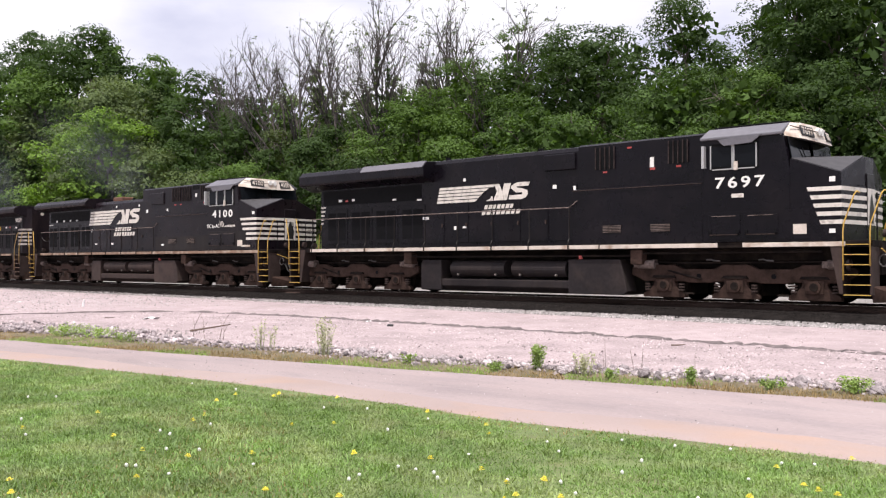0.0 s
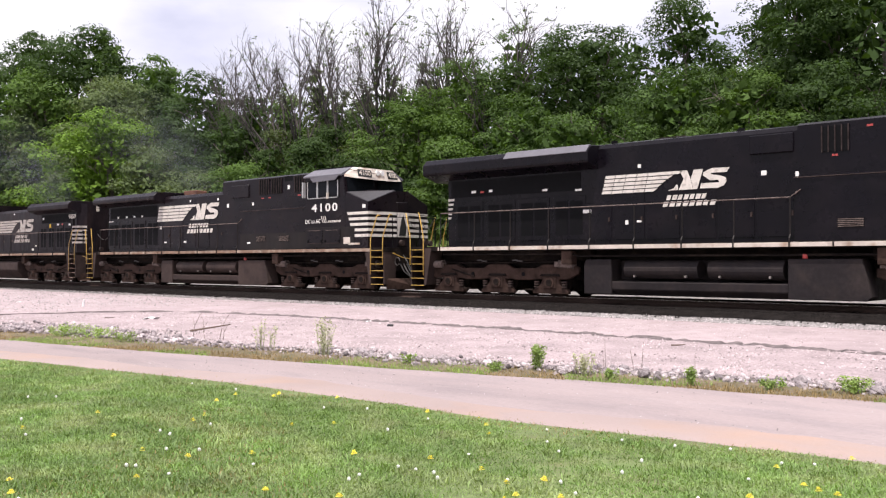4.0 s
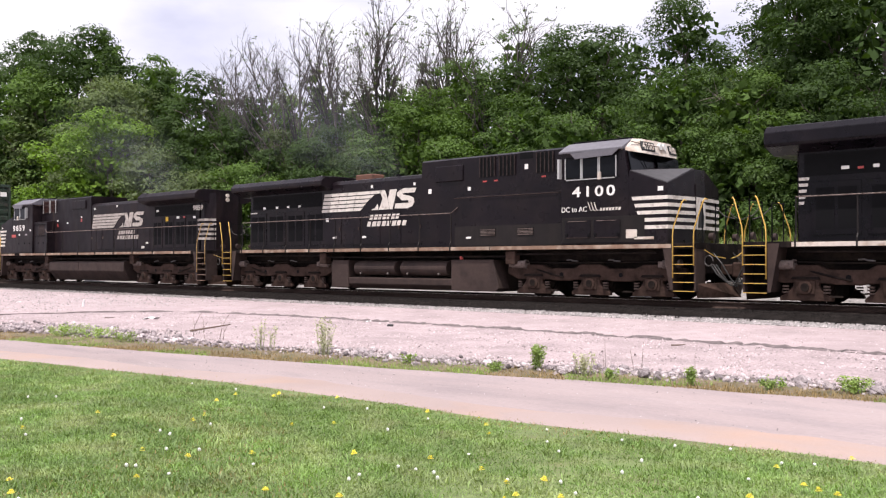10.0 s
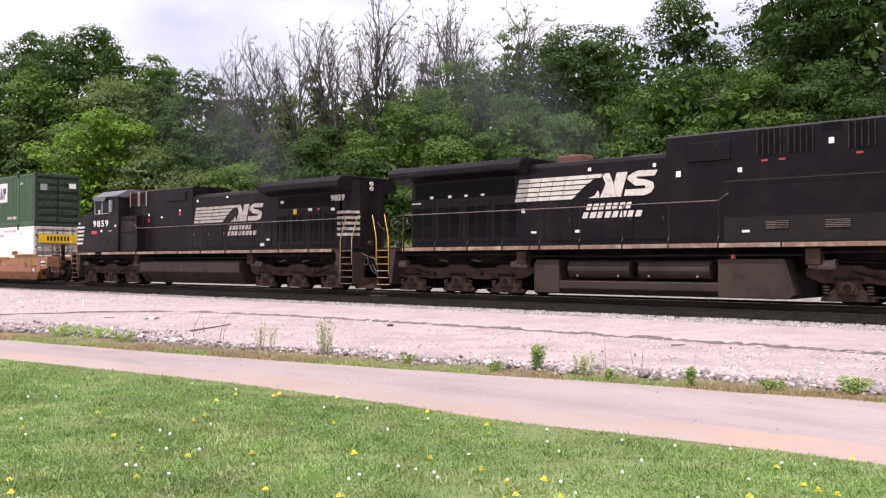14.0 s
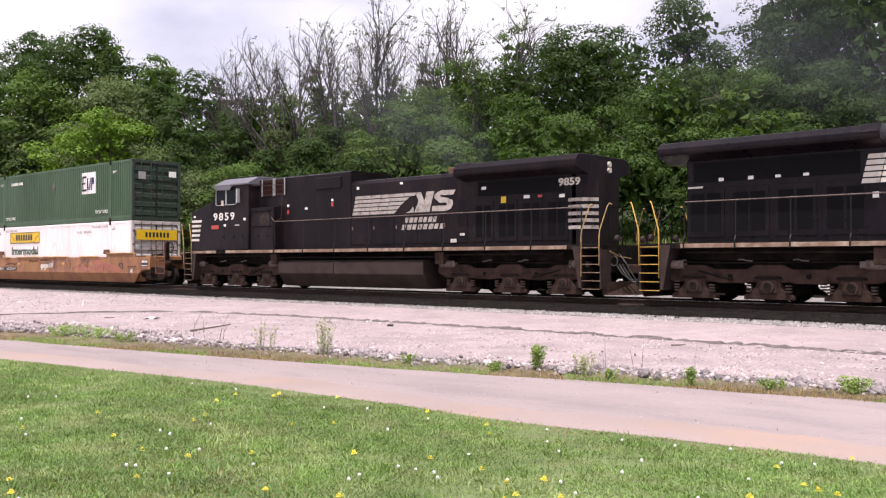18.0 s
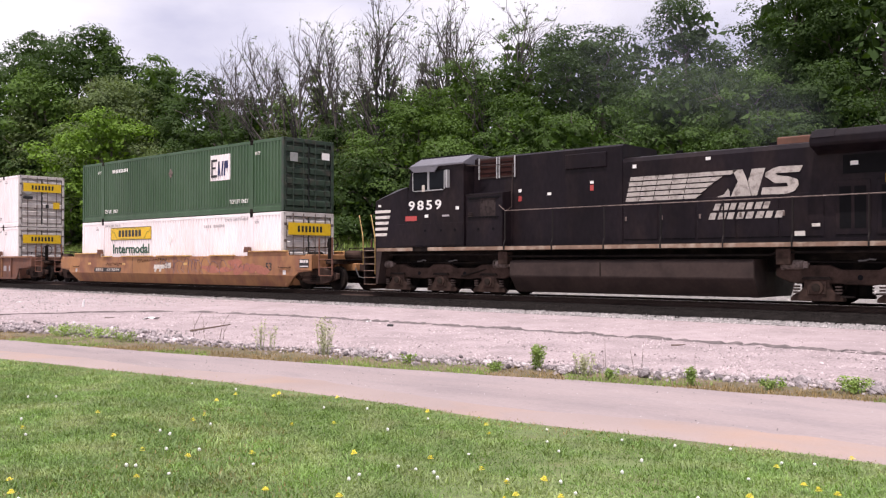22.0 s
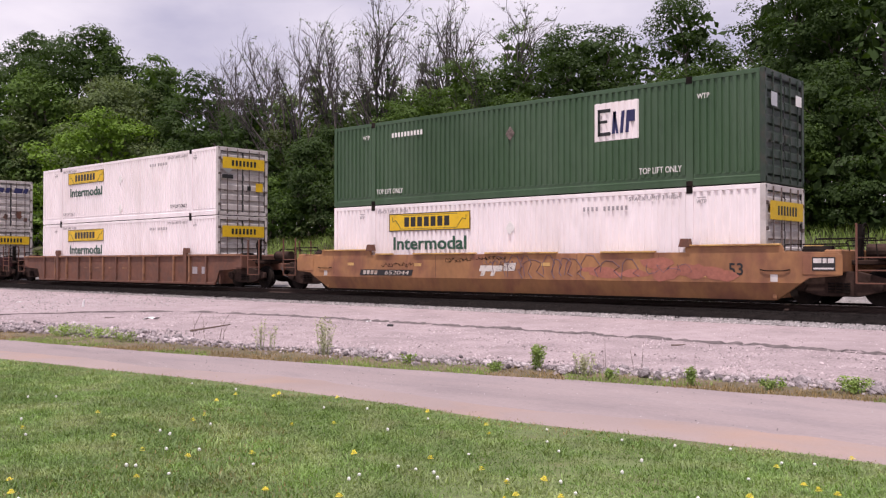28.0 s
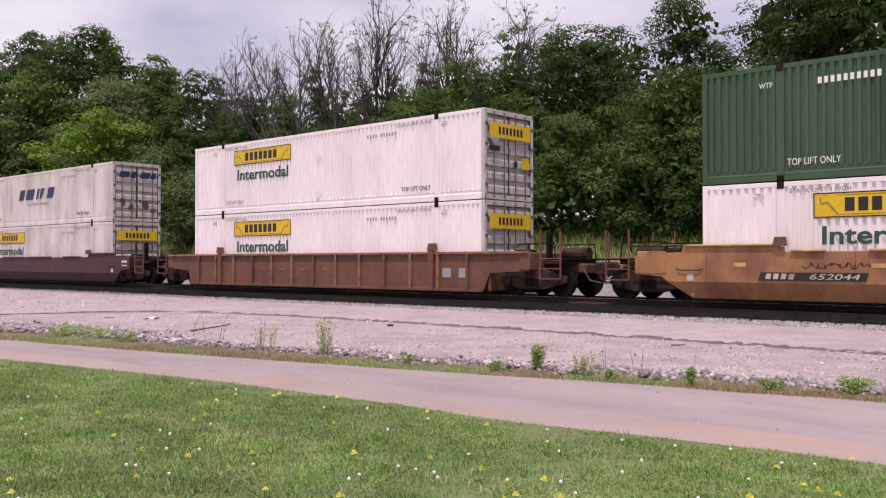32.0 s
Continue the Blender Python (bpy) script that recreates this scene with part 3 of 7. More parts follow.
def ladder(loco, x0, x1, sd, front, ymat):
    """End steps in a recess of the platform, with two bent handrails."""
    s = 1 if front else -1
    bm = bmesh.new()
    inner = x0 if front else x1
    prism([(inner - 0.02 * s, 1.50), (inner - 0.32 * s, 1.50), (inner - 0.10 * s, 0.30), (inner - 0.02 * s, 0.30)], sd * 0.95, sd * 1.53, bm=bm)
    side = part("step_side", bm, M["tank"], loco)
    outer = x1 if front else x0
    part("step_side", box(outer - 0.025, outer + 0.025, sd * 0.95, sd * 1.50, 0.28, 1.5), M["tank"], loco)
    part("step_back", box(x0, x1, sd * 0.93, sd * 0.98, 0.3, 1.5), M["under"], loco)
    for i in range(6):
        z = 0.28 + i * 0.235
        st = part("step_tread", box(x0, x1, sd * 1.14, sd * 1.52, z - 0.015, z + 0.012), M["under"], loco)
        part("tread_edge", box(x0, x1, sd * 1.52, sd * 1.535, z - 0.011, z + 0.008), ymat if ymat is M["yellow"] else M["rustsill"], st, "painted tread edge")
    for x, low in ((x0 if front else x1, 0.62), (x1 if front else x0, 0.95)):
        pts = [(x, sd * 1.56, low), (x, sd * 1.56, 1.75), (x + 0.02 * s, sd * 1.555, 1.95), (x + 0.24 * s, sd * 1.50, 2.62), (x + 0.29 * s, sd * 1.48, 2.69), (x + 0.33 * s, sd * 1.42, 2.66)]
        part("grab_rail", tube(pts, 0.018, 6), ymat, loco, "bent yellow grab rail beside the steps", smooth=True)


def striped_side(loco, x_top, x_low, x_end, z0, z1, y, sd, material, n=5):
    """Cream bars with slanted rear ends that wrap the nose or the long hood's end."""
    h = (z1 - z0) / (n * 2 - 1)
    for i in range(n):
        a, b = z0 + 2 * i * h, z0 + (2 * i + 1) * h
        fa, fb = (a - z0) / (z1 - z0), (b - z0) / (z1 - z0)
        poly = [(x_low + (x_top - x_low) * fa, a), (x_end, a), (x_end, b), (x_low + (x_top - x_low) * fb, b)]
        part("stripe", prism(poly, y, y + sd * 0.006), material, loco, "cream painted stripe")


def emblem(loco, xl, xr, z0, z1, y, sd, material):
    """The railway's emblem as plain shapes: five long bars cut off by a dark mane, slanted blocks, two rows of slanted bars."""
    d = 1 if xr > xl else -1
    w = abs(xr - xl)
    h = z1 - z0

    def shape(poly, name="emblem_bar"):
        """poly: share of the width, share of the height; everything slants."""
        part(name, prism([(xl + d * w * (u + 0.035 * v), z0 + h * v) for u, v in poly], y, y + sd * 0.005), material, loco)
    # bars, their ends stepping back under the mane
    for i, end in enumerate((0.43, 0.455, 0.485, 0.525, 0.60)):
        a, b = 0.205 * i, 0.205 * i + 0.155
        cuts = [0.0, 0.085, 0.175, 0.265, 0.355, end]
        for u0, u1 in zip(cuts, cuts[1:]):
            shape([(u0 + 0.002, a), (u1 - 0.002, a), (u1 - 0.002 + (0.03 if u1 == end else 0), b), (u0 + 0.002, b)])
    # block left by the muzzle, then the broad slanted strokes
    shape([(0.545, 0.0), (0.62, 0.0), (0.612, 0.22), (0.60, 0.30), (0.585, 0.10)], "emblem_block")
    shape([(0.625, 0.0), (0.672, 0.0), (0.690, 0.62), (0.655, 0.98), (0.60, 0.98), (0.645, 0.55)], "emblem_block")
    shape([(0.672, 0.0), (0.735, 0.0), (0.690, 0.62)], "emblem_block")
    shape([(0.700, 0.52), (0.738, 0.0), (0.765, 0.0), (0.775, 0.98), (0.705, 0.98)], "emblem_block")
    # the curved stroke, in bevelled pieces
    shape([(0.785, 0.02), (0.915, 0.0), (0.955, 0.10), (0.915, 0.27), (0.785, 0.27)], "emblem_block")
    shape([(0.955, 0.10), (0.968, 0.30), (0.955, 0.50), (0.905, 0.62), (0.905, 0.40), (0.915, 0.27)], "emblem_block")
    shape([(0.845, 0.40), (0.905, 0.40), (0.905, 0.62), (0.850, 0.68), (0.800, 0.60)], "emblem_block")
    shape([(0.800, 0.60), (0.850, 0.68), (0.835, 0.76), (0.815, 0.94), (0.782, 0.80), (0.785, 0.66)], "emblem_block")
    shape([(0.835, 0.76), (0.955, 0.76), (0.965, 0.98), (0.845, 1.0), (0.815, 0.94)], "emblem_block")
    # two rows of slanted bars
    for u_a, u_b, k, a, b in ((0.545, 0.855, 7, -0.49, -0.24), (0.530, 0.935, 8, -0.83, -0.58)):
        step = (u_b - u_a) / k
        for i in range(k):
            u = u_a + i * step
            wide = step * (0.70, 0.78, 0.66, 0.74)[i % 4]
            shape([(u, a), (u + wide, a), (u + wide + 0.004, b), (u + 0.004, b)], "emblem_letter_bar")


def locomotive(xc, turn, spec):
    """A six-axle road locomotive, its front towards its own +x. spec holds what sets it apart."""
    L = thing("locomotive", spec["label"], "locomotive", "locomotives of the train")
    MOVING.append((L, xc, turn))
    sense = 1 if turn == 0 else -1
    near = -1 if turn == 0 else 1          # the side that faces the lawn
    ymat = M[spec.get("rails", "yellow")]
    BK = M[spec.get("paint", "black")]
    f_end, r_end = 10.5, -10.55
    HB = 0.98                              # half width of the hood
    # frame and platform
    part("platform", box(r_end, f_end, -1.5, 1.5, 1.40, 1.55, 0.01), M["under"], L)
    part("centre_sill", box(r_end, f_end, -0.55, 0.55, 0.80, 1.41), M["under"], L)
    for sd in (-1, 1):
        for a, b in spec["sills"]:
            part("side_sill", box(a, b, sd * 1.50, sd * 1.545, 1.415, 1.525, 0.006), M[spec.get("sill", "cream")], L, "weathered side sill stripe")
    for a, b in ((-10.0, -3.9), (3.9, 10.0)):
        part("motor_duct", box(a, b, -0.85, 0.85, 1.08, 1.41, 0.02), M["under"], L)
    # underside clutter: pipes and reservoirs
    for sd in (-1, 1):
        part("side_pipe", tube([(-9.2, sd * 1.38, 1.30), (-4.2, sd * 1.38, 1.28), (-4.0, sd * 1.35, 1.22), (4.1, sd * 1.35, 1.22), (4.3, sd * 1.38, 1.28), (9.3, sd * 1.38, 1.30)], 0.03, 6), M["under"], L)
        for x in (-4.35, 4.35):
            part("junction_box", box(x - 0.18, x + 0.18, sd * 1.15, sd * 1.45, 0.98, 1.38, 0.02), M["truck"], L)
    # hood: long body, raised cabinet, radiator section
    hx0, hx1 = spec["hood"]
    hz = spec["hood_z"]
    c = 0.16
    cross = [(-HB, 1.55), (-HB, hz - c), (-HB + c * 0.55, hz - c * 0.28), (-HB + c * 1.6, hz), (HB - c * 1.6, hz), (HB - c * 0.55, hz - c * 0.28), (HB, hz - c), (HB, 1.55)]
    hood = part("hood", prism(cross, hx0, hx1, "x"), BK, L, "black painted engine hood")
    for sd in (-1, 1):
        n = int((hx1 - hx0) / 1.05)
        for i in range(n):
            a = hx0 + 0.12 + i * (hx1 - hx0 - 0.2) / n
            w = (hx1 - hx0 - 0.2) / n - 0.07
            d = part("hood_door", box(a, a + w, sd * HB, sd * (HB + 0.018), 1.68, min(hz - 0.75, 3.35 if i % 2 else 2.75), 0.006), BK, hood)
            # pale latches on the turned engine: glints put into the colour
            part("door_latch", box(a + w - 0.10, a + w - 0.05, sd * (HB + 0.018), sd * (HB + 0.045), 2.2, 2.32), M["palemetal" if turn else "tank"], d)
    cx0, cx1 = spec["cabinet"]
    cz = spec["cabinet_z"]
    k = HB + 0.02
    cross = [(-k, 1.55), (-k, cz - 0.06), (-k + 0.10, cz), (k - 0.10, cz), (k, cz - 0.06), (k, 1.55)]
    cab2 = part("cabinet_hood", prism(cross, cx0, cx1, "x"), BK, L, "raised black equipment hood")
    for sd in (-1, 1):
        for a, b, z0, z1 in spec["grilles"]:
            g = part("grille", box(a, b, sd * k, sd * (k + 0.02), z0, z1), M["dark"], cab2, "dark ventilation grille")
            m = max(3, int((b - a) / 0.13))
            for i in range(m + 1):
                x = a + (b - a) * i / m
                part("grille_bar", box(x - 0.014, x + 0.014, sd * (k + 0.02), sd * (k + 0.05), z0 - 0.02, z1 + 0.02), M["grillbar"], g)
        a, b, z0, z1 = spec["duct"]
        part("duct_panel", box(a, b, sd * k, sd * (k + 0.05), z0, z1, 0.02), BK, cab2)
        # lower cabinet with sloping top
        lx0, lx1 = spec["low_cabinet"]
        zt = spec["low_z"]
        poly = [(sd * k, 1.55), (sd * 1.44, 1.55), (sd * 1.44, zt), (sd * k, zt + 0.06)]
        low = part("side_cabinet", prism(poly, lx0, lx1, "x"), BK, L, "black side cabinet with sloping top")
        part("cabinet_base", box(lx0 + 0.02, lx1 - 0.02, sd * 1.44, sd * 1.452, 1.56, 2.18), M[spec.get("panel", "black2")], low, "dusty lower panel")
        for x in spec["vents"]:
            v = part("louvre_vent", box(x - 0.30, x + 0.30, sd * 1.452, sd * 1.462, 1.86, 2.08), M["dark"], low)
            for i in range(5):
                part("louvre", box(x - 0.29, x + 0.29, sd * 1.462, sd * 1.478, 1.875 + i * 0.042, 1.892 + i * 0.042), M["palemetal"], v)
        part("cabinet_rail", tube([(lx0, sd * 1.47, zt - 0.03), (lx1, sd * 1.47, zt - 0.03)], 0.010, 6), M["tank" if turn == 0 else "black2"], low)
    # radiator section with overhanging wings
    rx0, rx1 = spec["rad"]
    rz0, rz1 = spec["rad_z"]
    part("radiator_hood", prism([(-HB, 1.55), (-HB, rz1 - 0.1), (HB, rz1 - 0.1), (HB, 1.55)], max(rx0, spec["hood_end"]) + 0.5, hx0, "x"), BK, L, "black radiator hood")
    poly = [(-HB + 0.1, rz0 - 0.10), (-1.50, rz0 + 0.08), (-1.53, rz0 + 0.14), (-1.53, rz1 - 0.20), (-1.36, rz1 - 0.03), (-1.0, rz1), (1.0, rz1), (1.36, rz1 - 0.03), (1.53, rz1 - 0.20), (1.53, rz0 + 0.14), (1.50, rz0 + 0.08), (HB - 0.1, rz0 - 0.10)]
    wing = part("radiator_wing", prism(poly, rx0, rx1, "x", bevel=0.015), BK, L, "overhanging black radiator wing")
    a, b = spec["wing_lid"]
    for sd in (-1, 1):
        # where a lid is set, this cover takes the skylit roof grey
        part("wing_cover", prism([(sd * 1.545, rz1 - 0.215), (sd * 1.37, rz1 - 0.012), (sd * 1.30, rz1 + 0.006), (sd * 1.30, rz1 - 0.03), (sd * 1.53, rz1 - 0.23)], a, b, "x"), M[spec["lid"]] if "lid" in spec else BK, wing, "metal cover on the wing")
        for i in range(spec["rad_doors"]):
            n = spec["rad_doors"]
            start = spec.get("doors_from", rx0 + 0.62)
            w = (rx1 - 0.28 - start) / n
            x = start + i * w
            fr = part("louvre_door", box(x, x + w - 0.14, sd * HB, sd * (HB + 0.02), 1.70, 3.0, 0.006), BK, L, "black louvred door")
            part("door_screen", box(x + 0.10, x + (w - 0.14) / 2 - 0.04, sd * (HB + 0.02), sd * (HB + 0.026), 1.85, 2.85), M["dark"], fr)
            part("door_screen", box(x + (w - 0.14) / 2 + 0.04, x + w - 0.24, sd * (HB + 0.02), sd * (HB + 0.026), 1.85, 2.85), M["dark"], fr)
        part("radiator_screen", box(rx0 + 0.8, rx1 - 0.6, sd * HB, sd * (HB + 0.015), 3.15, rz0 - 0.12), M["dark"], L, "dark radiator intake screen")
    # exhaust stack and roof bits
    sx = spec["stack"]
    part("exhaust_pipe", box(sx - 0.45, sx + 0.45, -0.32, 0.32, hz - 0.02, hz + (0.10 if "stack_paint" in spec else 0.24), 0.03), M[spec.get("stack_paint", "wellB")], L, "exhaust stack")
    for x in spec["lift_eyes"]:
        for sd in (-1, 1):
            part("lifting_eye", box(x - 0.09, x + 0.09, sd * 0.62, sd * 0.68, hz, hz + 0.08), M["dark"], L)
    # cab
    zc = 4.20
    xb, xf = spec["cab"]
    body = [(xb, 1.55), (xf + 0.12, 1.55), (xf + 0.12, 3.3), (xf - 0.05, zc), (xb, zc)]
    part("cab_side", prism(body, -1.53, 1.53, bevel=0.012), BK, L, "black cab body")
    roof = [(-1.60, zc - 0.03), (-1.60, zc + 0.03), (-1.06, 4.51), (1.06, 4.51), (1.60, zc + 0.03), (1.60, zc - 0.03)]
    # roof colour is lightened for the sky light on its slopes
    rf = part("cab_roof", prism(roof, xb - 0.04, xf - 0.06, "x", bevel=0.012), M["roofskylit"], L, "chamfered cab roof, greyed to show sky light")
    part("roof_vent", box(xb + 0.5, xb + 1.2, -0.3, 0.3, 4.5, 4.60, 0.02), BK, rf)
    low_b = [(xf - 0.10, -1.56, zc - 0.05), (xf + 0.26, -0.98, zc - 0.12), (xf + 0.34, -0.34, zc - 0.14), (xf + 0.34, 0.34, zc - 0.14), (xf + 0.26, 0.98, zc - 0.12), (xf - 0.10, 1.56, zc - 0.05)]
    top_b = [(xf - 0.07, -1.06, 4.505), (xf + 0.12, -0.84, 4.50), (xf + 0.22, -0.34, 4.48), (xf + 0.22, 0.34, 4.48), (xf + 0.12, 0.84, 4.50), (xf - 0.07, 1.06, 4.505)]
    br = part("cab_brow", solid(low_b + top_b, [(i, i + 1, i + 7, i + 6) for i in range(5)] + [tuple(range(5, -1, -1)), tuple(range(6, 12)), (5, 0, 6, 11)]), M["cream"], L, "cream number-board brow over the windscreen")
    for sd in (-1, 1):
        i0, i1 = (1, 2) if sd < 0 else (4, 3)
        p0, p1, q0, q1 = (Vector(c) for c in (low_b[i0], low_b[i1], top_b[i0], top_b[i1]))
        along = (p1 - p0 + q1 - q0).normalized() * -sd
        upw = ((q0 + q1 - p0 - p1) - along * (q0 + q1 - p0 - p1).dot(along)).normalized()
        out = along.cross(upw)
        at = (p0 + q0) * 0.32 + (p1 + q1) * 0.18 + out * 0.014
        frame_m = Matrix((along, -out, upw)).transposed().to_4x4()
        frame_m.translation = at
        q = part("number_board", box(-0.30, 0.30, -0.012, 0.012, -0.135, 0.135, 0.02), M["ink"], br, "black number board")
        q.matrix_basis = frame_m
        if sd == near or turn == 0:
            t = part("number_text", text_mesh(spec["num"], 0.27, M["cream"], 0.006, width=0.50), M["cream"], br)
            t.matrix_basis = frame_m @ pose(-0.25, -0.016, -0.092, 90, 0, 0)
    for yy in (-0.11, 0.11):
        part("headlight", disc(xf + 0.29, yy, 4.33, 0.095, 0.08, "x", 16), M["white"], br, "round headlight")
    part("brow_rail", tube([(xf + 0.02, near * 1.25, 4.40), (xf + 0.33, near * 0.62, 4.30), (xf + 0.36, near * 0.3, 4.30)], 0.014, 5), M["palemetal"], br)
    part("roof_edge", box(xb + 0.1, xf - 0.1, near * 0.86, near * 1.02, 4.505, 4.56, 0.01), M["dark"], rf, "dark equipment edge on the cab roof")
    # windscreen and side windows
    for sd in (-1, 1):
        ws = part("windscreen", solid([(xf + 0.135, sd * 0.12, 3.50), (xf + 0.135, sd * 1.42, 3.50), (xf + 0.02, sd * 1.42, 4.10), (xf + 0.02, sd * 0.12, 4.10), (xf + 0.155, sd * 0.12, 3.50), (xf + 0.155, sd * 1.42, 3.50), (xf + 0.04, sd * 1.42, 4.10), (xf + 0.04, sd * 0.12, 4.10)],
                        [(0, 1, 2, 3), (4, 5, 6, 7), (0, 1, 5, 4), (1, 2, 6, 5), (2, 3, 7, 6), (3, 0, 4, 7)]), M["glass"], L, "dark windscreen glass")
        part("wiper", tube([(xf + 0.175, sd * 0.5, 3.5), (xf + 0.12, sd * 0.75, 3.9)], 0.012, 5), M["dark"], ws)
        w0, w1 = spec["window"]
        wf = part("window_frame", box(w0, w1, sd * 1.53, sd * 1.545, 3.40, 4.06, 0.006), M["dark"], L)
        n = spec["panes"]
        for i in range(n):
            a = w0 + 0.05 + i * (w1 - w0 - 0.05) / n
            b = a + (w1 - w0 - 0.05) / n - 0.07
            part("pane", box(a, b, sd * 1.545, sd * 1.552, 3.47, 3.98), M["glass"], wf, "dark cab window pane")
            for q in (a - 0.025, b + 0.0):
                part("pane_trim", box(q, q + 0.03, sd * 1.545, sd * 1.568, 3.42, 4.02), M["alu"], wf)
        part("window_ledge", box(w0 + 0.1, w1 - 0.1, sd * 1.53, sd * 1.60, 3.385, 3.41), M["alu"], wf)
        part("sun_visor", prism([(w0 + 0.25, 4.16), (w1 + 0.10, 4.20), (w1 - 0.15, 4.02), (w0 + 0.42, 3.99)], sd * 1.60, sd * 1.63), M["roofskylit"], L, "sun visor over the cab window, greyed to show sky light")
        part("wind_deflector", box(w0 - 0.17, w0 - 0.10, sd * 1.53, sd * 1.66, 3.45, 4.02), M["alu"], wf)
        part("mirror", box(w1 - 0.62, w1 - 0.52, sd * 1.57, sd * 1.63, 3.36, 3.58, 0.01), M["cream"], wf)
        # dusty lower cab panels with bolts
        lp = part("cab_lower_panel", box(xb + 0.03, xf + 0.6, sd * 1.53, sd * 1.542, 1.60, 2.32, 0.004), M[spec.get("panel", "black2")], L, "dusty lower cab panel")
        for a in (xb + 0.16, xb + 1.12) if turn == 0 else ():
            pn = part("hinged_panel", box(a, a + 0.86, sd * 1.542, sd * 1.562, 1.74, 2.24, 0.008), BK, L, "hinged black cab panel")
            part("panel_lip", box(a + 0.10, a + 0.74, sd * 1.562, sd * 1.572, 2.20, 2.215), M["palemetal"], pn)
            part("panel_lip", box(a + 0.06, a + 0.80, sd * 1.562, sd * 1.580, 1.725, 1.745), M["tank"], pn)
            for x in (a + 0.06, a + 0.80):
                part("bracket", box(x - 0.04, x + 0.04, sd * 1.562, sd * 1.59, 1.77, 1.86, 0.006), M["dark"], pn)
    # nose with a low front corner facet each side
    nx = spec["nose"]
    v = []
    for sd in (-1, 1):
        v += [(xf + 0.12, sd * 1.53, 1.55), (nx, sd * 1.53, 1.55), (nx, sd * 1.53, 3.15), (xf + 0.12, sd * 1.53, 3.55), (nx + 0.16, sd * 0.30, 3.60), (nx + 0.18, sd * 0.30, 1.55), (xf + 0.05, sd * 0.30, 3.72)]
    part("nose", solid(v, [(0, 1, 2, 3), (7, 8, 9, 10), (1, 5, 4, 2), (8, 12, 11, 9), (5, 12, 11, 4), (2, 4, 3), (9, 11, 10), (3, 4, 6), (10, 11, 13), (4, 11, 13, 6), (0, 7, 12, 5), (5, 1, 0), (7, 8, 12), (0, 3, 6, 13, 10, 7)]), BK, L, "black wide nose")
    for sd in (-1, 1):
        # thin facet whose grey paints sunlight and dust on the nose top
        part("nose_facet", solid([(xf + 0.14, sd * 1.50, 3.56), (nx - 0.02, sd * 1.50, 3.165), (nx + 0.13, sd * 0.32, 3.612), (xf + 0.14, sd * 1.50, 3.575), (nx - 0.02, sd * 1.50, 3.18), (nx + 0.13, sd * 0.32, 3.627)], [(0, 1, 2), (3, 4, 5), (0, 1, 4, 3), (1, 2, 5, 4), (2, 0, 3, 5)]), M["nosesunlit"], L, "sloping top of the nose, greyed for sun and dust")
    striped_side(L, spec["stripe"][0], spec["stripe"][1], nx, 1.94, 2.83, near * 1.53, near, M["worn"])
    # stripes on the nose front
    h = (2.83 - 1.94) / 9
    for i in range(5):
        a, b = 1.94 + 2 * i * h, 1.94 + (2 * i + 1) * h
        fa, fb = nx + 0.195 - 0.0098 * (a - 1.55), nx + 0.195 - 0.0098 * (b - 1.55)
        for sd in (-1, 1):
            part("stripe", solid([(nx - 0.004, sd * 1.532, a), (fa - 0.02, sd * 0.29, a), (fb - 0.02, sd * 0.29, b), (nx - 0.004, sd * 1.532, b), (nx + 0.010, sd * 1.536, a), (fa, sd * 0.29, a), (fb, sd * 0.29, b), (nx + 0.010, sd * 1.536, b)],
                                 [(0, 1, 2, 3), (4, 5, 6, 7), (0, 1, 5, 4), (1, 2, 6, 5), (2, 3, 7, 6), (3, 0, 4, 7)]), M["worn"], L)
    for sd in (-1, 1):
        part("grab_iron", tube([(nx + 0.19, sd * 1.0, 2.86), (nx + 0.24, sd * 1.0, 2.86), (nx + 0.24, sd * 0.7, 2.86), (nx + 0.20, sd * 0.7, 2.86)], 0.012, 5), M["dark"], L)
    part("nose_door", box(nx + 0.165, nx + 0.20, -0.29, 0.29, 1.62, 3.2, 0.015), BK, L, "black front door")
    part("emblem_block", box(nx + 0.20, nx + 0.205, -0.27, 0.27, 1.94, 2.83), M["worn"], L, "cream panel on the front door")
    part("door_shape", prism([(-0.2, 1.99), (0.14, 1.99), (0.2, 2.3), (0.03, 2.72), (-0.07, 2.58), (-0.13, 2.3)], nx + 0.205, nx + 0.210, "x"), M["ink"], L)
    # long hood end and stripes there
    he = spec["hood_end"]
    hs = spec["hood_stripe"]
    ch = 0.26 if turn else 0.04            # cut corners of the hood end
    cy = ch * 1.6
    mark = M[spec.get("letter", "worn")]
    striped_side(L, hs[0], hs[1], he + ch, hs[2], hs[3], near * (HB + 0.002), near, mark)
    part("hood_end_plate", prism([(he + 0.495, -HB), (he + ch, -HB), (he - 0.02, -HB + cy), (he - 0.02, HB - cy), (he + ch, HB), (he + 0.495, HB)], 1.55, rz1 - 0.15, "z"), BK, L, "black hood end with cut corners")
    hh = (hs[3] - hs[2]) / 9
    for i in range(5 if turn else 0):
        a, b = hs[2] + 2 * i * hh, hs[2] + (2 * i + 1) * hh
        ca, cb = (he + ch, near * (HB + 0.002)), (he - 0.022, near * (HB - cy + 0.002))
        ox, oy = -0.010, near * 0.007
        part("stripe", prism([ca, cb, (cb[0] + ox, cb[1] + oy), (ca[0] + ox, ca[1] + oy)], a, b, "z"), mark, L)
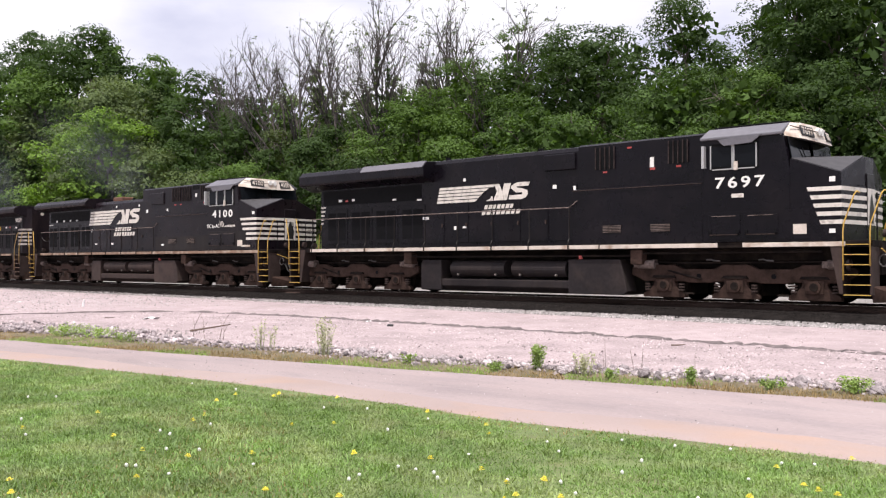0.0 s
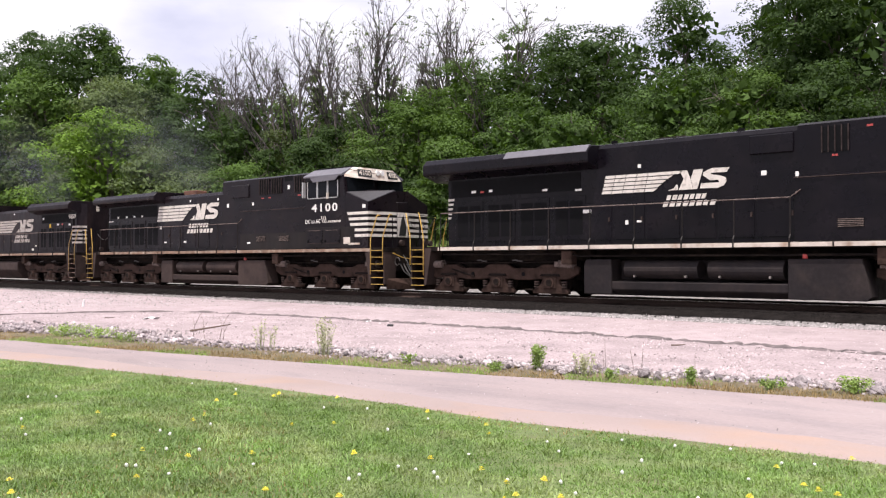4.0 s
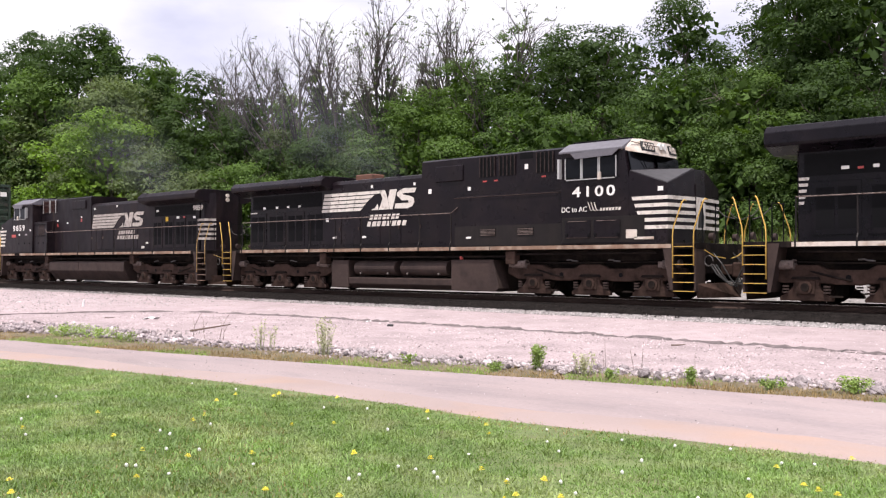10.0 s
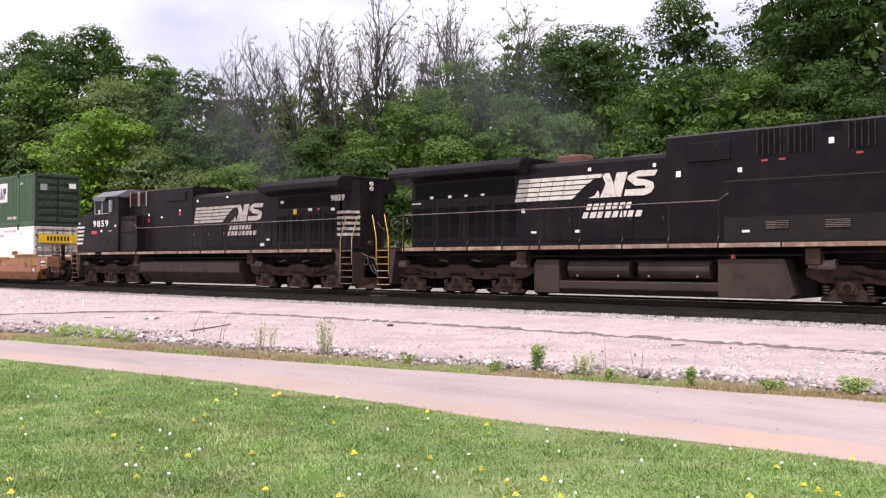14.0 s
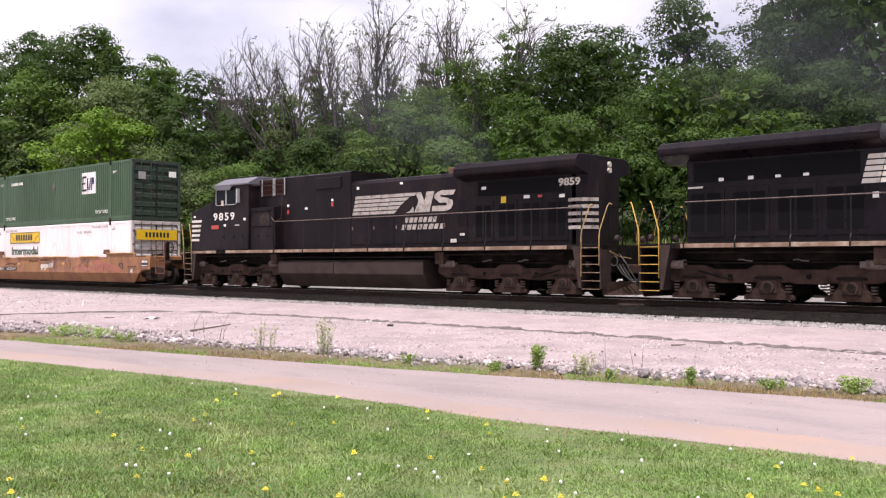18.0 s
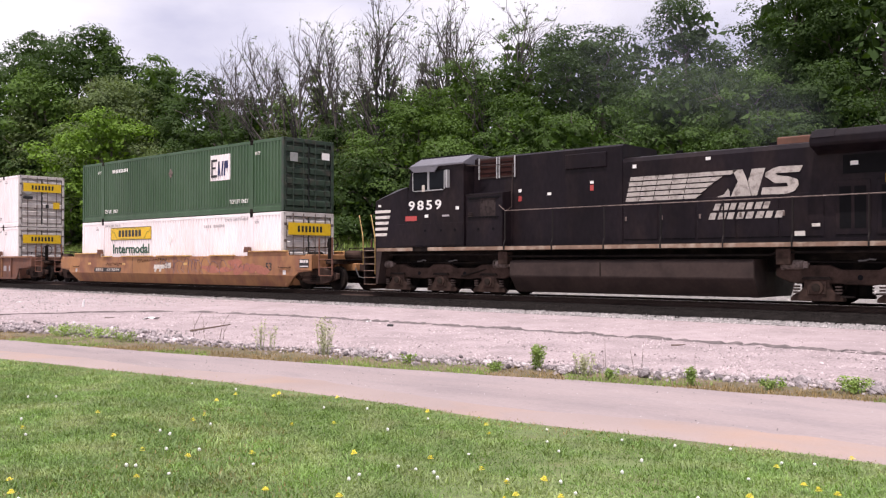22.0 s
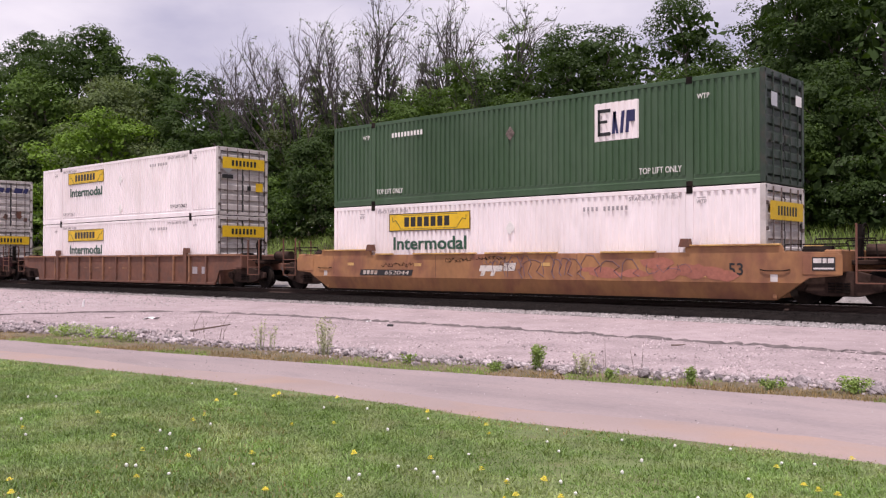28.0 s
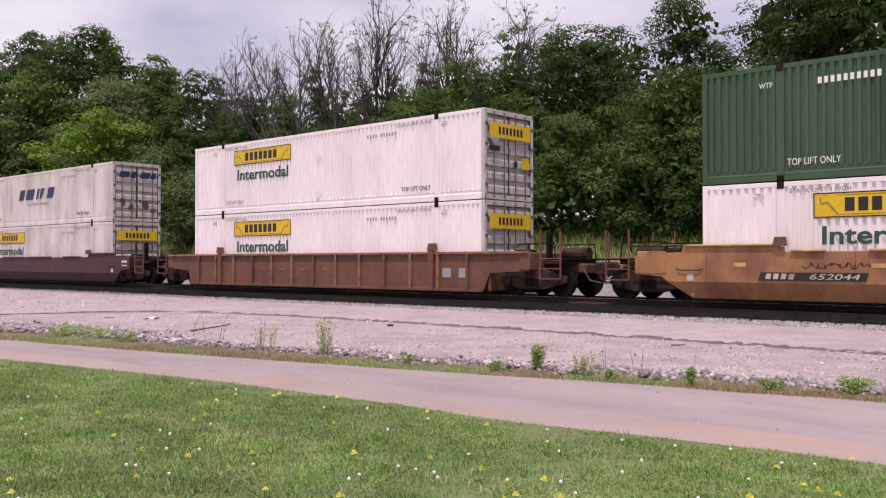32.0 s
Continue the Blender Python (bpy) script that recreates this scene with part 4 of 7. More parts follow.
    for z in (3.78, 3.96):
        part("rear_headlight", disc(he - 0.05, 0, z, 0.085, 0.06, "x", 14), M["cream"], L, "round rear headlight")
    # end platforms, pilots, couplers
    for front, e in ((True, f_end), (False, r_end)):
        s = 1 if front else -1
        part("pilot_plate", box(e - 0.04, e + 0.04, -0.95, 0.95, 0.75, 1.5), M["under"], L)
        pl = part("snow_plough", solid([(e - 0.05 * s, -1.45, 0.48), (e - 0.05 * s, 1.45, 0.48), (e + 0.30 * s, 0, 0.48), (e - 0.05 * s, -1.35, 0.10), (e - 0.05 * s, 1.35, 0.10), (e + 0.55 * s, 0, 0.10), (e - 0.12 * s, 0, 0.48), (e - 0.12 * s, 0, 0.10)],
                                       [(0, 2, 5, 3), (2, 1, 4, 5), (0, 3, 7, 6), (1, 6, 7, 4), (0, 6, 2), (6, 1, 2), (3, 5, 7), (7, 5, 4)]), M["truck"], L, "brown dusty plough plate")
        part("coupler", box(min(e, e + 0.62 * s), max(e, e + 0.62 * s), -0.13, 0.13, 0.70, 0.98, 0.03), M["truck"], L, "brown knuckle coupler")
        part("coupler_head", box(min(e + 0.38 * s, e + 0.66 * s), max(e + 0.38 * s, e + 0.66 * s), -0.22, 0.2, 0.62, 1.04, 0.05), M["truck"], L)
        for sd in (-1, 1):
            for i in range(3):
                part("air_hose", tube([(e + 0.05 * s, sd * (0.45 + 0.16 * i), 0.98), (e + 0.22 * s, sd * (0.44 + 0.16 * i), 0.72), (e + 0.42 * s, sd * (0.36 + 0.13 * i), 0.42 + 0.05 * i), (e + 0.60 * s, sd * (0.30 + 0.12 * i), 0.46 + 0.04 * i)], 0.024, 6), M["hose" if i == 1 else "rubber"], L)
            part("jumper_cable", tube([(e + 0.04 * s, sd * 0.62, 1.30), (e + 0.30 * s, sd * 0.66, 1.02), (e + 0.52 * s, sd * 0.60, 0.62), (e + 0.66 * s, sd * 0.50, 0.40)], 0.02, 6), M["rubber"], L)
            part("hose_loop", tube([(e + 0.10 * s + 0.12 * math.cos(a), sd * 0.98, 1.08 + 0.14 * math.sin(a)) for a in np.linspace(0, 5.6, 12)], 0.018, 5), M["hose"], L)
            part("cut_lever", tube([(e + 0.10 * s, sd * 1.2, 1.36), (e + 0.12 * s, sd * 0.7, 1.20), (e + 0.2 * s, sd * 0.2, 1.15)], 0.015, 5), ymat, L)
            part("buffer_light", disc(e + 0.07 * s, sd * 0.72, 1.72, 0.10, 0.12, "x", 12), M["tank"], L)
            part("platform_rail", tube([(e - 0.02 * s, sd * 1.15, 2.62), (e - 0.02 * s, sd * 0.32, 2.62), (e - 0.02 * s, sd * 0.32, 1.55)], 0.018, 5), M["dark"], L)
            part("platform_post", tube([(e - 0.02 * s, sd * 1.10, 1.55), (e - 0.02 * s, sd * 1.10, 2.66)], 0.018, 5), M["dark"], L)
            part("safety_chain", tube([(e + 0.02 * s, sd * 0.34, 2.5), (e + 0.22 * s, sd * 0.30, 2.28), (e + 0.5 * s, sd * 0.28, 2.20)], 0.012, 4), M["hose"], L)
    for sd in (-1, 1):
        ladder(L, 9.86, 10.46, sd, True, ymat)
        ladder(L, -10.52, -9.92, sd, False, ymat)
    # side handrails along the walkway
    h0, h1 = spec["handrail"]
    for sd in (-1, 1):
        part("handrail", tube([(h0, sd * 1.50, 2.62), (h1, sd * 1.50, 2.62), (h1 + 0.25, sd * 1.47, 2.80)], 0.016, 6), M["palemetal"], L)
        for x in np.linspace(h0, h1, 9):
            part("stanchion", tube([(x, sd * 1.565, 1.40), (x, sd * 1.565, 1.62), (x, sd * 1.50, 1.72), (x, sd * 1.50, 2.62)], 0.022, 5), M["black2"], L)
    # fuel tank
    TK = M[spec.get("tank_paint", "tank")]
    t0, t1 = spec["tank"]
    if spec["tank_kind"] == "plain":
        cross = [(-1.28, 1.12), (-1.42, 1.05), (-1.42, 0.62), (-1.05, 0.14), (1.05, 0.14), (1.42, 0.62), (1.42, 1.05), (1.28, 1.12)]
        part("fuel_tank", prism(cross, t0, t1, "x", bevel=0.025), TK, L, "long brown-grey dusty fuel tank")
        for sd in (-1, 1):
            part("tank_seam", box((t0 + t1) / 2 + 0.6, (t0 + t1) / 2 + 0.63, sd * 1.42, sd * 1.43, 0.65, 1.04), M["under"], L)
    else:
        cross = [(-0.85, 1.10), (-0.85, 0.55), (-1.36, 0.50), (-1.36, 0.28), (-1.15, 0.12), (1.15, 0.12), (1.36, 0.28), (1.36, 0.50), (0.85, 0.55), (0.85, 1.10)]
        part("fuel_tank", prism(cross, t0, t1 - 0.2, "x", bevel=0.02), TK, L, "dark dusty fuel tank with a stepped side")
        for sd in (-1, 1):
            part("tank_end", prism([(t0, 0.14), (t0 + 0.9, 0.14), (t0 + 0.9, 1.12), (t0 + 0.08, 1.12), (t0, 1.0)], sd * 0.85, sd * 1.40, bevel=0.02), TK, L)
            part("tank_box", prism([(spec["cyl"][3], 0.13), (t1 - 0.12, 0.13), (t1, 0.22), (t1 - 0.22, 1.12), (spec["cyl"][3], 1.12)], sd * 0.85, sd * 1.41, bevel=0.02), TK, L)
            for i in (0, 1):
                a, b = spec["cyl"][i], spec["cyl"][i + 1] - 0.25
                cyl = part("air_reservoir", tube([(a + 0.02, sd * 1.15, 0.84), (a + 0.08, sd * 1.15, 0.84), (b - 0.08, sd * 1.15, 0.84), (b - 0.02, sd * 1.15, 0.84)], 0.245, 20), TK, L, "dusty cylindrical air reservoir")
                for x in (a + 0.35, b - 0.35):
                    part("drain_cap", disc(x, sd * 1.36, 0.66, 0.035, 0.07, n=8), M["steel"], cyl)
            part("fuel_filler", disc(spec["cyl"][3] + 0.4, sd * 1.35, 1.18, 0.06, 0.10, "z", 10), M["red"], L, "small red filler cap")
    for xcen, fr in ((7.08, True), (-7.08, False)):
        loco_truck(L, xcen, sense, fr)
    # lettering on the side that faces the lawn
    nt = 0 if near < 0 else 180
    d = 1 if near < 0 else -1

    def text(s, x, z, hgt, material, width=None, y=1.545, bold=0.0, spacing=1.0):
        side_text(L, s, x, near * (y + 0.004), z, hgt, material, width, bold, turn=nt, spacing=spacing)
    nx0, nx1, nz0, nz1 = spec["number"]
    text(spec["num"], nx0, nz0, nz1 - nz0, M["white"], nx1 - nx0 if d > 0 else nx0 - nx1, 1.533, 0.007, 1.3)
    emblem(L, *spec["emblem"], near * (HB + 0.02), near, M[spec.get("letter", "worn")])
    for x, z, w, hh, y, mt in spec["marks"]:
        plate(L, x - w / 2, x + w / 2, z - hh / 2, z + hh / 2, near * y, near, M[mt], "notice_plate")
    return L, text


A, a_text = locomotive(-17.2, 0, dict(
    label="black six-axle diesel locomotive with cream stripes and white numbers", num="7697", paint="black_new", panel="black_new", lid="roofskylit", tank_paint="tankdark", stack_paint="under",
    sills=[(-9.3, 3.2), (3.25, 6.75), (7.42, 9.9)], hood=(-4.2, 2.3), hood_z=4.46, cabinet=(2.2, 6.4), cabinet_z=4.47,
    grilles=[(2.80, 3.42, 3.72, 4.32), (5.12, 5.68, 3.74, 4.32)], duct=(0.98, 2.1, 3.78, 4.26), low_cabinet=(2.28, 6.33), low_z=3.12,
    vents=(3.6, 5.1), rad=(-9.98, -3.55), rad_z=(3.80, 4.42), wing_lid=(-6.6, -3.6), rad_doors=4, doors_from=-9.0, stack=-1.6, lift_eyes=(-3.2, 0.6),
    cab=(6.35, 8.5), window=(6.55, 7.85), panes=2, nose=9.82, stripe=(9.02, 9.35), hood_end=-9.36, hood_stripe=(-9.06, -9.20, 2.45, 3.12),
    handrail=(-9.2, 2.2), tank=(-3.77, 4.05), tank_kind="cyl", cyl=(-2.50, -0.02, 2.25, 2.1), number=(6.70, 8.00, 2.93, 3.20),
    emblem=(-3.42, 0.44, 2.99, 3.52),
    marks=[(1.35, 3.30, 0.14, 0.12, 1.0, "white"), (-2.2, 3.72, 0.10, 0.10, 1.0, "white"), (-2.6, 2.16, 0.10, 0.12, 1.0, "white"), (-2.2, 2.18, 0.16, 0.06, 1.0, "white"), (4.6, 3.80, 0.12, 0.28, 1.0, "white"),
           (4.62, 3.62, 0.16, 0.06, 1.0, "red"), (3.1, 3.62, 0.14, 0.05, 1.0, "red"), (5.4, 3.64, 0.14, 0.05, 1.0, "red"), (3.9, 4.26, 0.14, 0.05, 1.0, "red"), (2.36, 3.18, 0.08, 0.12, 1.45, "white"),
           (8.86, 1.84, 0.32, 0.24, 1.545, "cream"), (9.62, 3.0, 0.14, 0.12, 1.535, "white"), (9.62, 1.78, 0.14, 0.10, 1.545, "white"), (7.30, 2.72, 0.32, 0.10, 1.535, "worn"),
           (-8.2, 3.30, 0.18, 0.08, 1.02, "white"), (-7.5, 3.30, 0.14, 0.08, 1.02, "white"), (-7.85, 3.28, 0.14, 0.06, 1.02, "red"), (-6.0, 3.86, 0.16, 0.08, 1.02, "white"), (-5.4, 3.22, 0.18, 0.06, 1.02, "white"), (-4.2, 3.16, 0.22, 0.06, 1.02, "white"), (-3.9, 2.52, 0.28, 0.10, 1.02, "white")]))
C, c_text = locomotive(-39.5, 0, dict(
    label="black six-axle diesel locomotive with yellow grab rails", num="4100", sill="rustsill",
    sills=[(-9.3, -4.0), (-3.95, 3.6), (3.65, 9.8)], hood=(-4.9, 0.4), hood_z=4.06, cabinet=(0.25, 6.35), cabinet_z=4.47,
    grilles=[(2.82, 3.42, 3.78, 4.36), (3.62, 4.22, 3.78, 4.36), (5.06, 5.66, 3.78, 4.36)], duct=(0.9, 2.1, 3.70, 4.22), low_cabinet=(2.1, 6.27), low_z=3.12,
    vents=(3.5, 4.95), rad=(-9.99, -4.35), rad_z=(3.79, 4.25), wing_lid=(-4.8, -4.4), rad_doors=4, stack=-3.35, lift_eyes=(-1.2, -4.0),
    cab=(6.29, 8.42), window=(6.42, 8.2), panes=3, nose=9.70, stripe=(8.62, 8.96), hood_end=-9.4, hood_stripe=(-8.92, -9.12, 2.3, 3.05),
    handrail=(-9.2, 2.0), tank=(-3.91, 3.88), tank_kind="cyl", cyl=(-2.72, -0.42, 1.95, 1.92), number=(6.68, 8.10, 2.91, 3.20),
    emblem=(-4.93, 0.0, 2.90, 3.60),
    marks=[(-4.6, 2.62, 0.14, 0.14, 1.0, "white"), (0.62, 3.42, 0.14, 0.16, 1.0, "white"), (2.35, 3.42, 0.12, 0.12, 1.0, "white"), (-0.1, 3.72, 0.10, 0.10, 1.0, "white"), (-2.2, 3.74, 0.10, 0.10, 1.0, "white"), (4.65, 3.98, 0.13, 0.15, 1.0, "white"), (4.65, 4.32, 0.5, 0.2, 1.0, "dark"),
           (3.0, 3.62, 0.16, 0.05, 1.0, "red"), (3.45, 3.62, 0.16, 0.05, 1.0, "red"), (5.3, 3.64, 0.16, 0.05, 1.0, "red"), (8.62, 1.82, 0.34, 0.24, 1.545, "cream"), (9.0, 1.70, 0.60, 0.07, 1.545, "cream"), (9.5, 3.02, 0.16, 0.12, 1.535, "white"),
           (-4.2, 1.95, 0.2, 0.06, 1.0, "white"), (-2.6, 1.95, 0.2, 0.08, 1.0, "white"), (2.7, 1.82, 0.2, 0.06, 1.452, "white"),
           (-8.4, 3.2, 0.14, 0.09, 1.02, "white"), (-7.6, 3.2, 0.14, 0.09, 1.02, "white"), (-6.9, 3.2, 0.14, 0.07, 1.02, "white"), (-6.2, 3.2, 0.14, 0.07, 1.02, "white")]))
for i in range(7):
    plate(C, 7.60 + i * 0.10, 7.67 + i * 0.10, 2.49, 2.57, -1.536, -1, M["worn"], "model_bar", 0.02)
for i in range(3):
    part("model_wave", tube([(7.22 + i * 0.10, -1.54, 2.74), (7.30 + i * 0.10, -1.54, 2.52), (7.36 + i * 0.10, -1.54, 2.50)], 0.012, 4), M["worn"], C)
c_text("DC to AC", 6.32, 2.48, 0.15, M["white"], 0.86, 1.533)
D, d_text = locomotive(-61.8, 180, dict(
    label="older black six-axle diesel locomotive facing backwards in the train", num="9859", paint="black_old", panel="black_old", rails="yellowdull", sill="rustsill", letter="wornold",
    sills=[(-9.4, 4.2), (4.25, 7.4), (8.1, 9.8)], hood=(-5.3, 0.5), hood_z=4.02, cabinet=(0.39, 5.95), cabinet_z=4.40,
    grilles=[], duct=(0.9, 2.3, 3.78, 4.22), low_cabinet=(4.35, 5.83), low_z=3.20,
    vents=(), rad=(-9.72, -5.03), rad_z=(3.72, 4.22), wing_lid=(-5.6, -5.1), rad_doors=4, stack=-4.2, lift_eyes=(-1.2, -3.8),
    cab=(5.85, 8.2), window=(6.6, 8.1), panes=2, nose=9.86, stripe=(9.12, 9.32), hood_end=-9.86, hood_stripe=(-8.62, -8.98, 2.02, 2.94),
    handrail=(-9.9, 4.2), tank=(-3.6, 4.1), tank_kind="plain", cyl=(0, 0, 0, 0), number=(8.26, 6.79, 2.78, 3.08),
    emblem=(0.30, -4.69, 2.74, 3.44),
    marks=[(4.0, 3.0, 0.12, 0.16, 1.0, "red"), (4.0, 3.25, 0.12, 0.1, 1.0, "white"), (2.9, 3.1, 0.14, 0.08, 1.0, "white"), (1.4, 3.2, 0.12, 0.16, 1.0, "red"), (1.4, 3.36, 0.12, 0.08, 1.0, "white"), (0.0, 3.72, 0.12, 0.1, 1.0, "white"), (-2.2, 3.78, 0.14, 0.08, 1.0, "white"),
           (8.15, 2.50, 0.52, 0.16, 1.535, "red"), (7.45, 2.56, 0.16, 0.10, 1.535, "white"), (6.1, 2.78, 0.14, 0.10, 1.535, "white"), (6.6, 2.55, 0.3, 0.06, 1.535, "inkfade"), (9.65, 2.98, 0.14, 0.08, 1.535, "white"),
           (-5.9, 3.40, 0.18, 0.10, 1.02, "white"), (-6.7, 3.0, 0.2, 0.2, 1.02, "sign"), (-7.6, 3.05, 0.22, 0.1, 1.02, "white"), (-8.1, 3.05, 0.16, 0.08, 1.02, "red"), (-8.9, 3.02, 0.2, 0.1, 1.02, "white"), (-4.6, 1.75, 0.26, 0.12, 1.0, "worn"), (-5.0, 1.95, 0.2, 0.08, 1.02, "worn")]))
for a, b in ((4.15, 4.80), (4.86, 5.62)):
    fr = part("intake_frame", box(a, b, 1.0, 1.03, 3.70, 4.34, 0.008), M["tank"], D, "framed air intake")
    part("intake_screen", box(a + 0.05, b - 0.05, 1.03, 1.036, 3.75, 4.29), M["intake"], fr, "dark red-brown intake screen")
    for q in (a, b - 0.04):
        part("intake_trim", box(q, q + 0.04, 1.03, 1.06, 3.68, 4.36), M["alu"], fr, "pale intake trim")
    for i in range(3):
        part("intake_slat", box(a + 0.04, b - 0.04, 1.036, 1.05, 3.86 + i * 0.16, 3.875 + i * 0.16), M["dark"], fr)
# no real recess: a dark plate paints the shade inside the opening
part("cabinet_opening", box(4.62, 5.22, 1.440, 1.446, 2.48, 3.04), M["grillbar"], D, "flat dark plate painting the shade inside the cabinet opening")
for z in (2.46, 3.06):
    part("opening_lip", box(4.50, 5.70, 1.440, 1.470, z - 0.02, z + 0.015), M["dark"], D)
for i in range(4):
    part("louvre", box(5.55, 5.72, 1.440, 1.462, 2.44 + i * 0.05, 2.46 + i * 0.05), M["tank"], D)
for x in (4.7, 5.3, 6.2, 6.8, 7.5):
    part("bolt_cover", disc(x, 1.455 if x < 5.8 else 1.545, 2.08, 0.045, 0.02, n=10), M["dark"], D)
part("roof_conduit", tube([(5.9, 1.40, 4.12), (5.0, 1.12, 4.10), (4.2, 1.12, 4.10), (4.18, 1.2, 2.75), (4.1, 1.5, 2.64)], 0.016, 5), M["tank"], D)
d_text("9859", -8.76, 3.33, 0.21, M["worn"], 0.78, 1.0, 0.01)


# ---- containers ----
def corrugated(x0, x1, z0, z1, y, sd, pitch=0.205, depth=0.046):
    """Trapezoid-ribbed sheet between x0 and x1."""
    n = max(1, round((x1 - x0) / pitch))
    p = (x1 - x0) / n
    prof = []
    for i in range(n):
        a = x0 + i * p
        prof += [(a, 0), (a + 0.30 * p, 0), (a + 0.42 * p, depth), (a + 0.86 * p, depth), (a + 0.98 * p, 0)]
    prof.append((x1, 0))
    bm = bmesh.new()
    lo = [bm.verts.new((x, y + sd * d, z0)) for x, d in prof]
    hi = [bm.verts.new((x, y + sd * d, z1)) for x, d in prof]
    for i in range(len(prof) - 1):
        bm.faces.new((lo[i], lo[i + 1], hi[i + 1], hi[i]))
    bmesh.ops.recalc_face_normals(bm, faces=bm.faces)
    return bm


H, W, LEN = 2.88, 1.295, 16.154


def lettered_panel(parent, x0, x1, z0, z1, y):
    """Yellow name panel with its lettering as plain dark bars between two slanted leaf shapes."""
    s = part("name_panel", box(x0, x1, y - 0.008, y, z0, z1), M["sign"], parent, "yellow name panel with dark bars")
    w, h = x1 - x0, z1 - z0
    for a, b, c, d in ((0, 1, 0, 0.05), (0, 1, 0.95, 1), (0, 0.008, 0, 1), (0.992, 1, 0, 1)):
        part("panel_border", box(x0 + a * w, x0 + b * w, y - 0.011, y - 0.008, z0 + c * h, z0 + d * h), M["ink"], s)
    n = 7
    for i in range(n):
        a = x0 + w * (0.20 + 0.58 * i / n)
        part("panel_bar", box(a, a + w * 0.060, y - 0.011, y - 0.008, z0 + h * 0.24, z0 + h * 0.78), M["ink"], s)
    for k, m in ((0.10, 1), (0.90, -1)):
        pts = [(x0 + w * (k - m * 0.055), y - 0.009, z0 + h * 0.80), (x0 + w * (k - m * 0.05), y - 0.009, z0 + h * 0.55), (x0 + w * (k - m * 0.01), y - 0.009, z0 + h * 0.62), (x0 + w * (k + m * 0.02), y - 0.009, z0 + h * 0.40), (x0 + w * (k + m * 0.055), y - 0.009, z0 + h * 0.14)]
        part("panel_scroll", tube(pts, 0.012, 4), M["inkgreen"], s)
    for c in (0.12, 0.88):
        part("panel_border", box(x0 + 0.15 * w, x0 + 0.85 * w, y - 0.010, y - 0.008, z0 + (c - 0.012) * h, z0 + (c + 0.012) * h), M["inkgreen"], s)


def container(xc, z, body, door, label, extras):
    """A 53-foot domestic container, its doors towards +x."""
    K = thing("shipping_container", label, "container", "stacked containers")
    MOVING.append((K, xc, 0, z))
    hl = LEN / 2
    metal = door if door is M["doorg"] else M["palemetal"]
    for sd in (-1, 1):
        y = sd * (W - 0.03)
        for a, b in ((-hl + 0.12, -6.12), (-5.92, 5.92), (6.12, hl - 0.12)):
            part("side_panel", corrugated(a, b, 0.29, H - 0.12, y - sd * 0.03, sd), body, K)
        part("bottom_rail", box(-hl, hl, y - sd * 0.06, y + sd * 0.012, 0.0, 0.15, 0.008), body, K)
        part("rail_web", prism([(y - sd * 0.06, 0.15), (y + sd * 0.012, 0.15), (y + sd * 0.012, 0.18), (y - sd * 0.006, 0.20), (y - sd * 0.006, 0.30), (y - sd * 0.06, 0.32)], -hl + 0.1, hl - 0.1, "x"), body, K)
        part("top_rail", box(-hl, hl, y - sd * 0.06, y + sd * 0.012, H - 0.12, H, 0.008), body, K)
        for x in (-6.02, 6.02):
            post = part("side_post", box(x - 0.10, x + 0.10, y - sd * 0.06, y + sd * 0.02, 0.0, H, 0.006), body, K)
            part("lift_casting", box(x - 0.09, x + 0.09, y - sd * 0.1, y + sd * 0.034, H - 0.17, H + 0.012, 0.01), M["under"], post)
            part("lift_casting", box(x - 0.09, x + 0.09, y - sd * 0.1, y + sd * 0.034, -0.012, 0.13, 0.01), M["under"], post)
        for x in (-hl + 0.07, hl - 0.07):
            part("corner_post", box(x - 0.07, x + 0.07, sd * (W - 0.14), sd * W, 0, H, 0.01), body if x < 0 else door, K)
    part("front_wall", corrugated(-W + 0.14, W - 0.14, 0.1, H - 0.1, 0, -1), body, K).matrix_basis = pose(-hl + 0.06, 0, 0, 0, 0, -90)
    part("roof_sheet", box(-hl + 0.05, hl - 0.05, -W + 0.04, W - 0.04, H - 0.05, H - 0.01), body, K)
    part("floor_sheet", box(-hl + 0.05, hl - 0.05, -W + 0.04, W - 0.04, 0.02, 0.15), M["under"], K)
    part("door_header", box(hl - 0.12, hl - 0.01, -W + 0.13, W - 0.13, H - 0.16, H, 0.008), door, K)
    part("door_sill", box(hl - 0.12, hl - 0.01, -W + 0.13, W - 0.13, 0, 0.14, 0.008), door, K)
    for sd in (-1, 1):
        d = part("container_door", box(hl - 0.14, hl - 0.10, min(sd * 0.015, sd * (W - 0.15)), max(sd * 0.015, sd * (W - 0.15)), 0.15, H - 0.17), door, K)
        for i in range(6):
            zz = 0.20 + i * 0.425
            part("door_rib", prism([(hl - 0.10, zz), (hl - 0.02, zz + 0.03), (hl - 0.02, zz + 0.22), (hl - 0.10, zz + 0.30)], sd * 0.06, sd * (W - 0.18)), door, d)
        for yy in (0.30, 0.82):
            rod = part("lock_rod", tube([(hl + 0.012, sd * yy, 0.05), (hl + 0.012, sd * yy, H - 0.06)], 0.02, 6), metal, d, "locking rod")
            part("rod_handle", box(hl + 0.01, hl + 0.035, sd * yy - 0.17, sd * yy + 0.02, 1.02, 1.06), metal, rod)
        for zz in (0.45, 1.05, 1.75, 2.4):
            part("hinge", box(hl - 0.05, hl + 0.012, sd * (W - 0.17), sd * (W - 0.03), zz - 0.05, zz + 0.05), metal, d)
